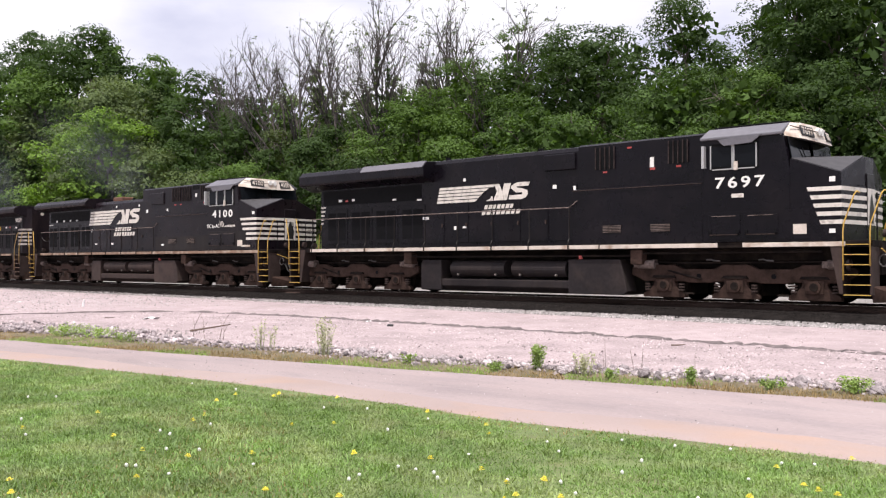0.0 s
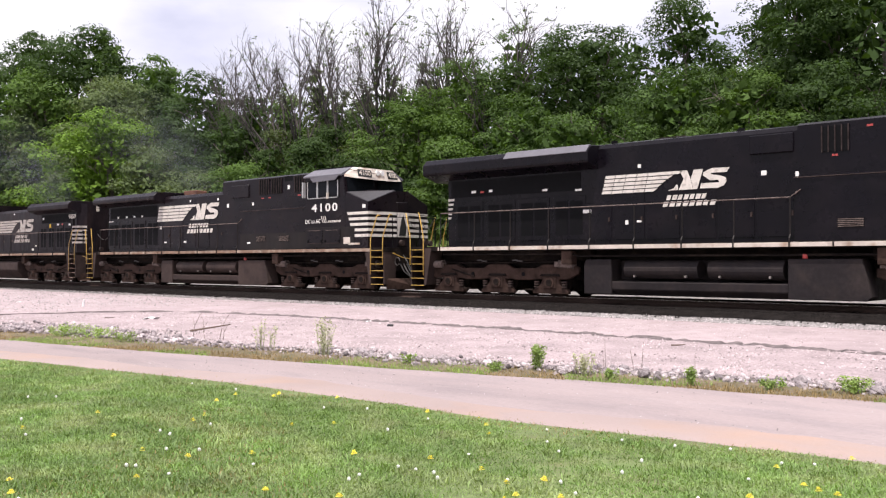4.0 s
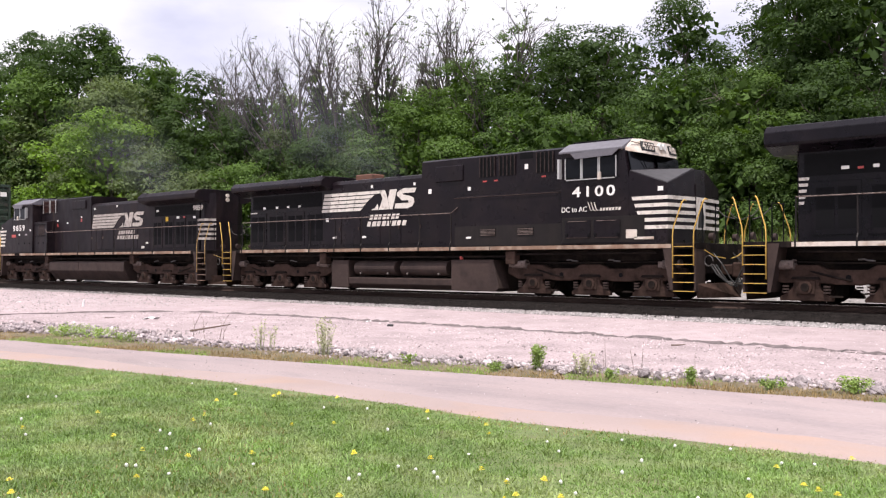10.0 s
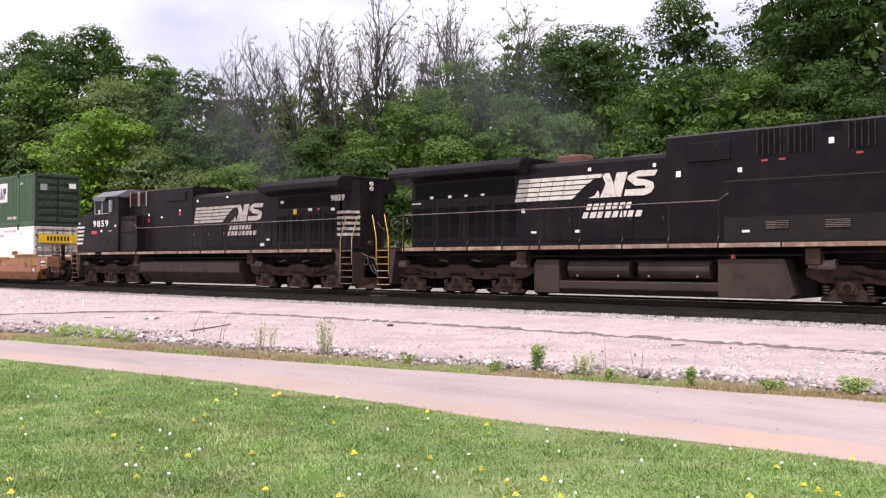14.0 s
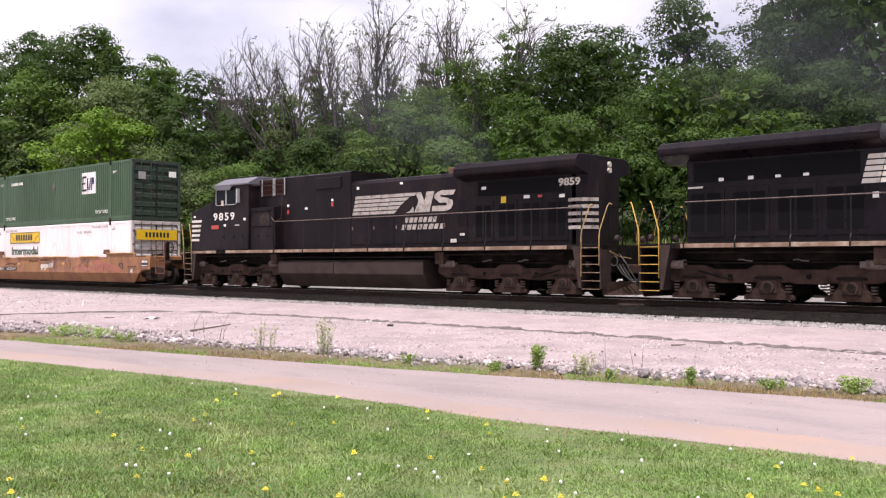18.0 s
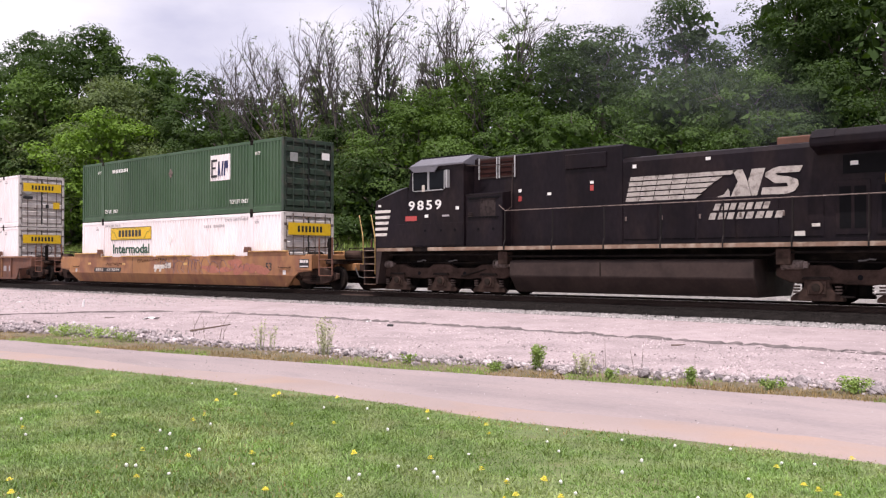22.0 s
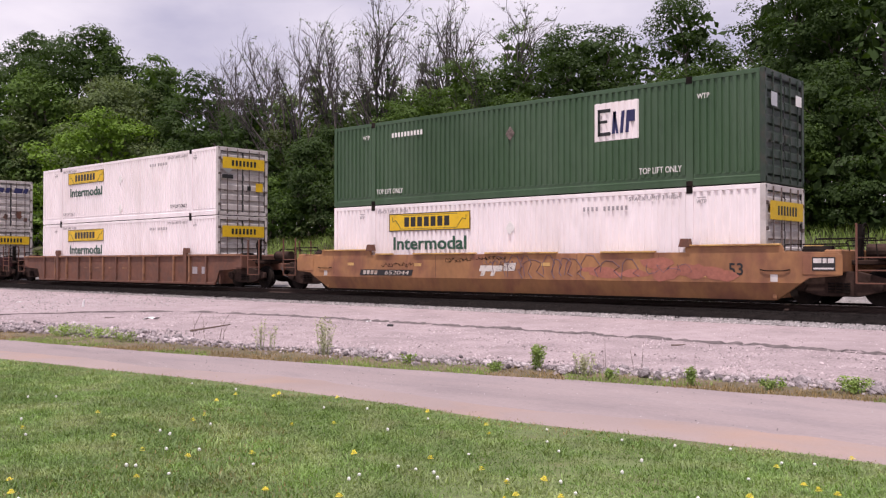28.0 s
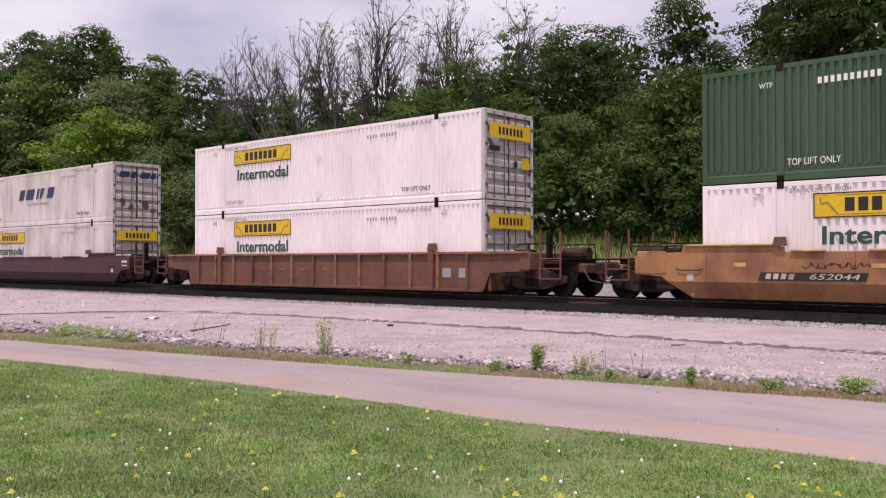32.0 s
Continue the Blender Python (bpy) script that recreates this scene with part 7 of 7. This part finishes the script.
tagged(part("grass_tufts", big_mesh("grass_tufts", v, f, M["grass"]), None), "coarser tufts of grass in the lawn", "grass", kind="stuff")
# verge: grass, dry grass
n = 34000
vx = rng.uniform(-34, 2, n)
u = rng.uniform(0, 1, n)
vy = Y_PATH(vx) + (Y_FOOT(vx) - Y_PATH(vx)) * u ** 1.4 * 0.95 - 0.05
field = smooth_field(vx, vy, 0.9, 5)
keep = (field > -2.5) & (rng.uniform(0, 1, n) < 0.35 + 0.65 * (u < 0.55))
vx, vy, field = vx[keep], vy[keep], field[keep]
for name, sel, mt, lab in (("verge_grass", field > -0.2, "weed", "green grass along the path edge"), ("verge_dry_grass", field <= -0.2, "drygrass", "dry brown grass along the path edge")):
    x, y = vx[sel], vy[sel]
    v, f = blades(x, y, np.full(len(x), -0.63), rng.uniform(0.02, 0.085, len(x)), rng.uniform(0.006, 0.012, len(x)), rng.uniform(0.2, 0.9, len(x)))
    tagged(part(name, big_mesh(name, v, f, M[mt]), None), lab, "grass", kind="stuff")
# grass on the cutting side behind the train
n = 22000
x, y = rng.uniform(-70, 4, n), rng.uniform(5.2, 9.4, n)
z = np.array([hill(a, b) for a, b in zip(x, y)])
v, f = blades(x, y, z, rng.uniform(0.15, 0.5, n), rng.uniform(0.02, 0.04, n), rng.uniform(0.2, 0.8, n))
tagged(part("slope_grass", big_mesh("slope_grass", v, f, M["weed"]), None), "rough grass on the slope behind the track", "grass", kind="stuff")

OCT = np.array([(1, 0, 0), (-1, 0, 0), (0, 1, 0), (0, -1, 0), (0, 0, 1)], float)
OCT_F = np.array([(0, 2, 4), (2, 1, 4), (1, 3, 4), (3, 0, 4)])


def stones(x, y, z, size):
    n = len(x)
    a = rng.uniform(0, 6.28, n)
    ca, sa = np.cos(a), np.sin(a)
    p = OCT[None] * rng.uniform(0.55, 1.25, (n, 5, 1)) * np.array([1, 0.8, 0.68])
    p[:, :4, 2] -= 0.22
    tilt = rng.normal(0, 0.35, n)
    pz = p[:, :, 2] + p[:, :, 0] * tilt[:, None]
    px, py = p[:, :, 0] * ca[:, None] - p[:, :, 1] * sa[:, None], p[:, :, 0] * sa[:, None] + p[:, :, 1] * ca[:, None]
    v = np.stack([px, py, pz], 2) * size[:, None, None] + np.stack([x, y, z], 1)[:, None, :]
    f = (np.arange(n)[:, None, None] * 5 + OCT_F[None]).reshape(-1, 3)
    return v.reshape(-1, 3), f


n = 46000
x = -75 + 80 * rng.uniform(0, 1, n) ** 0.65
y = rng.uniform(-3.0, -1.25, n)
yb = Y_BALLAST(x)
keep = y > yb - 0.25 * rng.uniform(0, 1, n) ** 2
x, y = x[keep], y[keep]
z = np.interp(y, [-2.7, -2.45, -1.75, 0], [-0.45, -0.42, Z_TOP, Z_TOP])
by_rail = y > -2.26 + rng.normal(0, 0.05, len(y))
v, f = stones(x[by_rail], y[by_rail], z[by_rail] + 0.02, rng.uniform(0.020, 0.045, int(by_rail.sum())))
tagged(part("stained_stones", big_mesh("stained_stones", v, f, M["darkstone"]), None), "loose dark ballast stones by the rails", "ballast", kind="stuff")
x, y, z = x[~by_rail], y[~by_rail], z[~by_rail]
v, f = stones(x, y, z + 0.010, rng.uniform(0.018, 0.040, len(x)))
tagged(part("ballast_stones", big_mesh("ballast_stones", v, f, M["stone"]), None), "loose grey crushed ballast stones", "ballast", kind="stuff")
n = 9000
x, y = rng.uniform(-40, 4, n), rng.uniform(2.0, 6.2, n)
v, f = stones(x, y, np.array([hill(a, b) for a, b in zip(x, y)]), rng.uniform(0.025, 0.05, n))
tagged(part("far_ballast_stones", big_mesh("far_ballast_stones", v, f, M["stone"]), None), "grey crushed stones behind the track", "ballast", kind="stuff")
n = 44000
x = rng.uniform(-36, 3, n)
u = rng.uniform(0, 1, n)
y = Y_FOOT(x) + (Y_LIP(x) - Y_FOOT(x)) * u
keep = (rng.uniform(0, 1, n) < 0.55 + 0.45 * (u < 0.25))
x, y = x[keep], y[keep]
v, f = stones(x, y, np.array([ground_z(a, b) for a, b in zip(x, y)]) + 0.004, np.clip(rng.exponential(0.008, len(x)) + 0.007, 0, 0.045))
tagged(part("bank_gravel", big_mesh("bank_gravel", v, f, M["pebble"]), None), "loose pale gravel on the bank", "gravel", kind="stuff")
n = 12000
x = rng.uniform(-30, 3, n)
y = Y_LIP(x) + 0.15 + (Y_BALLAST(x) - Y_LIP(x)) * rng.uniform(0, 1, n)
v, f = stones(x, y, np.array([ground_z(a, b) for a, b in zip(x, y)]) + 0.003, np.clip(rng.exponential(0.005, n) + 0.005, 0, 0.03))
tagged(part("shelf_gravel", big_mesh("shelf_gravel", v, f, M["pebble"]), None), "scattered pale gravel on the packed shelf", "gravel", kind="stuff")
n = 4500
x, y = rng.uniform(-48, -25, n), rng.uniform(-13.0, -2.4, n)
keep = rng.uniform(0, 1, n) < np.clip((-26.5 - x) / 4, 0, 1)
x, y = x[keep], y[keep]
v, f = stones(x, y, np.array([ground_z(a, b) for a, b in zip(x, y)]), rng.uniform(0.02, 0.05, len(x)))
tagged(part("loose_ballast", big_mesh("loose_ballast", v, f, M["stone"]), None), "grey ballast spread at the end of the gravel shelf", "gravel", kind="stuff")

# rocks along the foot of the bank: pieces of one border
# Strip laid under the rocks as painted shade between them.
tagged(strip("rock_bed", M["rockshade"], lambda x: Y_FOOT(x) - 0.32 - 0.12 * noise.noise(Vector((x * 1.6, 2, 0))), lambda x: Y_FOOT(x) + 0.16 + 0.16 * noise.noise(Vector((x * 1.2, 6, 0))), 260, 4, lambda x, y: ground_z(x, y) + 0.014, x0=-29.5, wob=0.05), "dark strip painted as the shade between the rocks", "soil", kind="structure")
ROCKS = []
for k in range(7):
    bm = bmesh.new()
    bmesh.ops.create_icosphere(bm, subdivisions=2, radius=1.0)
    for vv in bm.verts:
        q = vv.co * 1.3 + Vector((k * 9.1, 0, 0))
        vv.co *= 0.82 + 0.5 * noise.noise(q)
        for ax in range(3):
            vv.co[ax] = max(-0.72, min(0.72, vv.co[ax]))
    bmesh.ops.scale(bm, vec=(1, 0.80, 0.76), verts=bm.verts)
    ROCKS.append(mesh_of(bm, "rock", M["rock"]))
border = thing("rock_border", "row of broken grey rocks at the foot of the gravel bank", "rocks", kind="structure")
for i in range(300):
    x = float(-13.0 + 14.5 * rng.uniform(0, 1) ** 0.9 if i % 5 else rng.uniform(-29, -13))
    off = rng.normal(0.02 if x < -12 else -0.20, 0.22 if x < -12 else 0.28) if x > -19 else rng.uniform(-0.3, 1.6)
    y = float(Y_FOOT(x)) + off
    s = float(np.clip(rng.lognormal(-2.68, 0.36), 0.04, 0.14)) * (1.15 if x < -18 else 1.0)
    r = part("rock", ROCKS[int(rng.integers(7))], None, border)
    r.matrix_basis = pose(x, y, ground_z(x, y) + s * 0.28, rng.uniform(-35, 35), rng.uniform(-35, 35), rng.uniform(0, 360)) @ Matrix.Diagonal((s, s, s, 1))

SMALL = []
for k in range(6):
    bm = bmesh.new()
    bmesh.ops.create_icosphere(bm, subdivisions=1, radius=1.0)
    for vv in bm.verts:
        vv.co *= 0.80 + 0.55 * noise.noise(vv.co * 1.4 + Vector((k * 7.3, 2, 0)))
        for ax in range(3):
            vv.co[ax] = max(-0.66, min(0.66, vv.co[ax]))
    bm.verts.index_update()
    SMALL.append((np.array([v.co[:] for v in bm.verts]) * np.array([1, 0.8, 0.72]), np.array([[v.index for v in f.verts] for f in bm.faces])))
    bm.free()


def rock_heap(name, label, xs, ys, sizes):
    """Many small rocks in one mesh."""
    vs, fs, at = [], [], 0
    for i, (x, y, s) in enumerate(zip(xs, ys, sizes)):
        v, f = SMALL[i % 6]
        turn = np.array(pose(0, 0, 0, rng.uniform(-40, 40), rng.uniform(-40, 40), rng.uniform(0, 360)).to_3x3())
        vs.append(v @ turn.T * s + np.array([x, y, ground_z(x, y) + s * 0.25]))
        fs.append(f + at)
        at += len(v)
    tagged(part(name, big_mesh(name, np.concatenate(vs), np.concatenate(fs), M["rockheap"]), None), label, "rocks", kind="stuff")


x = rng.uniform(-34, -16.5, 520)
y = Y_FOOT(x) + rng.uniform(-0.35, 0.30 + 1.7 * np.clip((-16.5 - x) / 7, 0, 1))
rock_heap("far_rocks", "heap of broken grey rocks at the end of the gravel bank", x, y, np.clip(rng.lognormal(-2.55, 0.4, 520), 0.04, 0.16))
x = -16.5 + 18.5 * rng.uniform(0, 1, 620) ** 0.85
y = Y_FOOT(x) + rng.normal(-0.08, 0.20, 620) - 0.08 * (x > -9)
rock_heap("small_rocks", "small broken rocks packed between the larger ones", x, y, np.clip(rng.lognormal(-2.95, 0.35, 620), 0.03, 0.10))
n = 4200
x = rng.uniform(-34, 2, n)
y = Y_FOOT(x) + rng.normal(-0.08, 0.26, n) + np.where(x < -18, rng.uniform(-0.2, 1.8, n), 0)
v, f = stones(x, y, np.array([ground_z(a, b) for a, b in zip(x, y)]) + 0.01, rng.uniform(0.018, 0.055, n))
tagged(part("rubble", big_mesh("rubble", v, f, M["rubble"]), None), "small broken stones among the rocks", "gravel", kind="stuff")


n = 1700
x = rng.uniform(-26, 2, n)
y = Y_LAWN(x) + 0.3 + (Y_PATH(x) - Y_LAWN(x) - 0.35) * rng.uniform(0, 1, n)
v, f = stones(x, y, np.array([ground_z(a, b) for a, b in zip(x, y)]) + 0.016, rng.uniform(0.004, 0.013, n))
tagged(part("path_grit", big_mesh("path_grit", v, f, M["stone"]), None), "loose grit scattered on the path", "gravel", kind="stuff")
# single weeds on bank and verge
def stalks(x, y, h, n, spread, mt, label, leafy=0):
    W_ = thing("weed", label, "weed", "weeds by the path")
    z0 = ground_z(x, y)
    bm = bmesh.new()
    tips = []
    for i in range(n):
        a, q = rng.uniform(0, 6.28), rng.uniform(0, spread)
        p = Vector((x + q * 0.5 * math.cos(a), y + q * 0.5 * math.sin(a), z0 - 0.02))
        t = Vector((x + q * math.cos(a), y + q * math.sin(a), z0 + h * rng.uniform(0.6, 1.0)))
        tube([p, (p + t) / 2 + Vector((0, 0, 0.02)), t], 0.005, 3, bm, 0.002)
        tips += [p.lerp(t, f) for f in (0.35, 0.55, 0.75, 0.9, 1.0)]
    tagged(part("stem", bm, M[mt], W_), kind="stuff")
    if leafy:
        cen = np.array([list(t) for t in tips])
        v, f = leaf_cloud(cen, np.full(len(cen), 0.03 + spread * 0.10), leafy * 2, 0.038, flat=1.0)
        part("leaves", big_mesh("leaves", v, f, M[mt]), None, W_)


stalks(-12.58, -12.85, 0.66, 34, 0.24, "weedgrey", "tall grey-green weed with upright stalks", 240)
stalks(-14.31, -12.95, 0.60, 10, 0.14, "weedgrey", "thin pale weed with upright stalks", 90)
stalks(-14.0, -12.9, 0.45, 7, 0.10, "weedgrey", "thin pale weed with upright stalks", 60)
stalks(-8.36, -12.20, 0.36, 18, 0.24, "weed", "bushy bright green weed among the rocks", 520)
stalks(-7.52, -12.20, 0.30, 22, 0.18, "weedgrey", "feathery grey-green weed among the rocks", 160)
stalks(-5.80, -12.20, 0.24, 12, 0.10, "weed", "low leafy green weed at the path edge", 220)
stalks(-4.78, -11.95, 0.14, 10, 0.16, "weed", "low leafy green weed at the path edge", 150)
stalks(-3.87, -11.60, 0.20, 16, 0.28, "weed", "low leafy green weed at the path edge", 280)
stalks(-6.95, -12.4, 0.13, 9, 0.12, "weed", "low leafy green weed at the path edge", 120)
stalks(-8.75, -12.75, 0.13, 9, 0.15, "weed", "low leafy green weed at the path edge", 120)
stalks(-10.4, -12.9, 0.15, 9, 0.15, "weed", "low leafy green weed at the path edge", 120)
stalks(-20.2, -14.0, 0.22, 22, 0.60, "weed", "patch of green weeds among the rocks", 420)
stalks(-19.15, -13.7, 0.20, 18, 0.40, "weed", "patch of green weeds among the rocks", 300)
stalks(-17.9, -13.8, 0.18, 12, 0.35, "weed", "patch of green weeds among the rocks", 200)
stalks(-7.48, -11.65, 0.50, 2, 0.25, "stick", "dry bare weed stalk on the bank")
stalks(-7.0, -11.5, 0.50, 2, 0.15, "stick", "dry bare weed stalk on the bank")
stalks(-6.2, -11.3, 0.40, 1, 0.1, "stick", "dry bare weed stalk on the bank")
for x, y, h, lean in ((-17.3, -12.5, 0.62, 0.30), (-17.0, -12.4, 0.50, -0.22), (-16.6, -12.3, 0.66, 0.42), (-16.4, -12.35, 0.40, 0.15)):
    tw = thing("weed", "thin dry curved twig standing on the bank", "weed", "weeds by the path")
    z = ground_z(x, y)
    part("stem", tube([(x, y, z - 0.02), (x + lean * 0.25, y, z + h * 0.45), (x + lean * 0.6, y + 0.05, z + h * 0.8), (x + lean * 1.1, y + 0.06, z + h)], 0.006, 4, r2=0.002), M["stick"], tw)
    part("side_twig", tube([(x + lean * 0.25, y, z + h * 0.45), (x - lean * 0.2, y + 0.04, z + h * 0.75)], 0.004, 4, r2=0.002), M["stick"], tw)


def litter(name, label, category, bm, material, x, y, rz=0.0, lift=0.0):
    ob = tagged(part(name, bm, material), label, category)
    ob.matrix_basis = pose(x, y, ground_z(x, y) + lift, 0, 0, rz)


def bent_sheet(w, d, lift):
    return prism([(-w / 2, 0), (-w * 0.1, lift), (w * 0.25, lift * 0.4), (w / 2, lift * 1.2), (w / 2, lift * 1.2 + 0.012), (w * 0.25, lift * 0.4 + 0.012), (-w * 0.1, lift + 0.012), (-w / 2, 0.012)], -d / 2, d / 2)


def stick(points, r):
    return tube(points, r, 5, r2=r * 0.5)


litter("plastic_bottle", "crushed white plastic bottle standing on the gravel", "litter", tube([(0, 0, 0), (0.01, 0, 0.12), (0.03, 0, 0.19), (0.04, 0, 0.24)], 0.045, 10, r2=0.02), M["paper"], -29.9, -8.62)
litter("paper_scrap", "torn white paper sheet on the gravel bank", "litter", bent_sheet(0.50, 0.22, 0.07), M["paper"], -23.36, -9.92, 20)
litter("paper_scrap", "torn white paper sheet on the gravel bank", "litter", bent_sheet(0.22, 0.12, 0.02), M["paper"], -35.0, -8.55, 40)
litter("paper_scrap", "small white litter scrap on the gravel", "litter", bent_sheet(0.12, 0.08, 0.02), M["paper"], -17.85, -6.75, 70)
litter("branch", "dark dry branch lying on the gravel", "branch", stick([(-0.45, 0, 0.01), (0.0, 0.05, 0.08), (0.5, 0.02, 0.16)], 0.026), M["stick"], -18.59, -11.22, 45, 0.01)
litter("branch", "dry stick lying on the gravel", "branch", stick([(-0.25, 0, 0.015), (0.05, 0.03, 0.03), (0.3, 0, 0.04)], 0.014), M["stick"], -24.66, -10.49, 0, 0.01)
litter("branch", "dry stick lying on the gravel", "branch", stick([(-0.14, 0, 0.015), (0.05, 0.03, 0.03), (0.16, 0, 0.05)], 0.016), M["stick"], -8.31, -7.76, 0, 0.01)
litter("dark_stone", "black stone lying on the gravel", "stone", ROCKS[2].copy(), None, -16.25, -7.54, 30, 0.02)
litter("dark_stone", "black stone lying among the weeds", "stone", ROCKS[4].copy(), None, -17.23, -12.92, 60, 0.02)
for ob in [o for o in scene.objects if o.name.startswith("dark_stone")]:
    ob.data.materials.clear()
    ob.data.materials.append(M["rubber"])
    ob.matrix_basis = ob.matrix_basis @ Matrix.Diagonal((0.11, 0.09, 0.08, 1))
# dandelions and clover heads in the lawn
bm = tube([(0, 0, 0), (0.005, 0, 0.05), (0, 0, 0.075)], 0.0025, 4)
STEM = mesh_of(bm, "flower_stem", M["weed"])
bm = bmesh.new()
for k in range(3):
    for i in range(11):
        a = 2 * math.pi * i / 11 + k * 0.3
        r, z = 0.019 - 0.005 * k, 0.078 + 0.004 * k
        vs = [bm.verts.new((0, 0, z)), bm.verts.new((r * math.cos(a - 0.2), r * math.sin(a - 0.2), z + 0.003 * k)), bm.verts.new((r * 1.12 * math.cos(a), r * 1.12 * math.sin(a), z + 0.004 * k)), bm.verts.new((r * math.cos(a + 0.2), r * math.sin(a + 0.2), z + 0.003 * k))]
        bm.faces.new(vs)
PETALS = mesh_of(bm, "petals", M["petal"])
bm = bmesh.new()
bmesh.ops.create_icosphere(bm, subdivisions=1, radius=0.011, matrix=Matrix.Translation((0, 0, 0.075)))
PUFF = mesh_of(bm, "seed_head", M["puff"])
fx, fy = seen_lawn(4000, -17, 0, -23.5, -15.5)
fx, fy = fx[:190], fy[:190]
fld = smooth_field(fx, fy, 0.5, 21)
for i, (x, y) in enumerate(zip(fx, fy)):
    if (x < -9 and i % 3) or y > Y_LAWN(x) - 0.4:
        continue
    white = i % 5 in (1, 3)
    if not white and i % 3 == 0:
        continue
    fl = thing("clover" if white else "dandelion", "small white clover head in the lawn" if white else "yellow dandelion in the lawn", "flower", "flowers in the lawn")
    fl.matrix_basis = pose(x, y, float(lawn_z(x, y)), rng.uniform(-12, 12), rng.uniform(-12, 12), rng.uniform(0, 360)) @ Matrix.Diagonal((1.3, 1.3, rng.uniform(1.0, 1.7), 1))
    part("flower_stem", STEM, None, fl)
    part("flower_head", PUFF if white else PETALS, None, fl)


# ---- thin exhaust over the stacks: soft wisps that travel with the train ----
def smoke_material():
    m = bpy.data.materials.new("thin_exhaust")
    m.use_nodes = True
    n, l = m.node_tree.nodes, m.node_tree.links
    n.clear()
    uv, mp, g = n.new("ShaderNodeTexCoord"), n.new("ShaderNodeMapping"), n.new("ShaderNodeTexGradient")
    g.gradient_type = "SPHERICAL"
    mp.inputs["Location"].default_value, mp.inputs["Scale"].default_value = (-1, -1, 0), (2, 2, 2)
    ns = n.new("ShaderNodeTexNoise")
    ns.inputs["Scale"].default_value, ns.inputs["Detail"].default_value = 1.1, 4
    a, b = n.new("ShaderNodeMath"), n.new("ShaderNodeMath")
    a.operation = b.operation = "MULTIPLY"
    b.inputs[1].default_value = 0.22
    tr, df, mx, out = n.new("ShaderNodeBsdfTransparent"), n.new("ShaderNodeBsdfDiffuse"), n.new("ShaderNodeMixShader"), n.new("ShaderNodeOutputMaterial")
    df.inputs["Color"].default_value = (0.20, 0.21, 0.25, 1)
    l.new(uv.outputs["UV"], mp.inputs["Vector"]), l.new(mp.outputs["Vector"], g.inputs["Vector"])
    l.new(uv.outputs["Object"], ns.inputs["Vector"])
    l.new(g.outputs["Fac"], a.inputs[0]), l.new(ns.outputs["Fac"], a.inputs[1]), l.new(a.outputs[0], b.inputs[0])
    l.new(b.outputs[0], mx.inputs[0]), l.new(tr.outputs[0], mx.inputs[1]), l.new(df.outputs[0], mx.inputs[2]), l.new(mx.outputs[0], out.inputs["Surface"])
    return m


SMOKE = smoke_material()
for xs in (-42.8, -57.6):
    for dx, z, size in ((-0.8, 4.9, 1.1), (-2.6, 6.2, 1.8), (-5.4, 7.4, 2.6)):
        sm = thing("exhaust_smoke", "thin blue-grey diesel exhaust drifting behind the stack", "smoke", "exhaust wisps")
        MOVING.append((sm, xs + dx, 0, z, 0.6))
        for k in range(2):
            bm = bmesh.new()
            uvl = bm.loops.layers.uv.new("UVMap")
            vs = [bm.verts.new(q) for q in ((-size * 1.5, 0, -size), (size * 1.5, 0, -size), (size * 1.5, 0, size), (-size * 1.5, 0, size))]
            for lp, q in zip(bm.faces.new(vs).loops, ((0, 0), (1, 0), (1, 1), (0, 1))):
                lp[uvl].uv = q
            w = part("wisp", bm, SMOKE, sm)
            w.matrix_basis = pose(0.5 * k, 0.7 * k, 0.3 * k, 12 * k, 25, 40 - 70 * k)
            w.visible_shadow = False


# ---- the train moves, its wheels turn ----
def motions():
    times_ = [i * 1.0 for i in range(33)]
    for entry in MOVING:
        ob, x, turn = entry[:3]
        z = entry[3] if len(entry) > 3 else 0.0
        y = entry[4] if len(entry) > 4 else 0.0
        walk(ob, [(t, pose(x + run(t), y, z, 0, 0, turn)) for t in times_])
    for w, x, r, sense in WHEELS:
        rows, t = [], 0.0
        while t < 32.0:
            rows.append((t, pose(x, 0, r, 0, sense * math.degrees(run(t) / r), 0)))
            speed = (run(t + 0.1) - run(t)) / 0.1
            t = round(t + round(1.30 * r / speed * 30) / 30, 4)
        rows.append((32.0, pose(x, 0, r, 0, sense * math.degrees(run(32.0) / r), 0)))
        walk(w, rows)


motions()
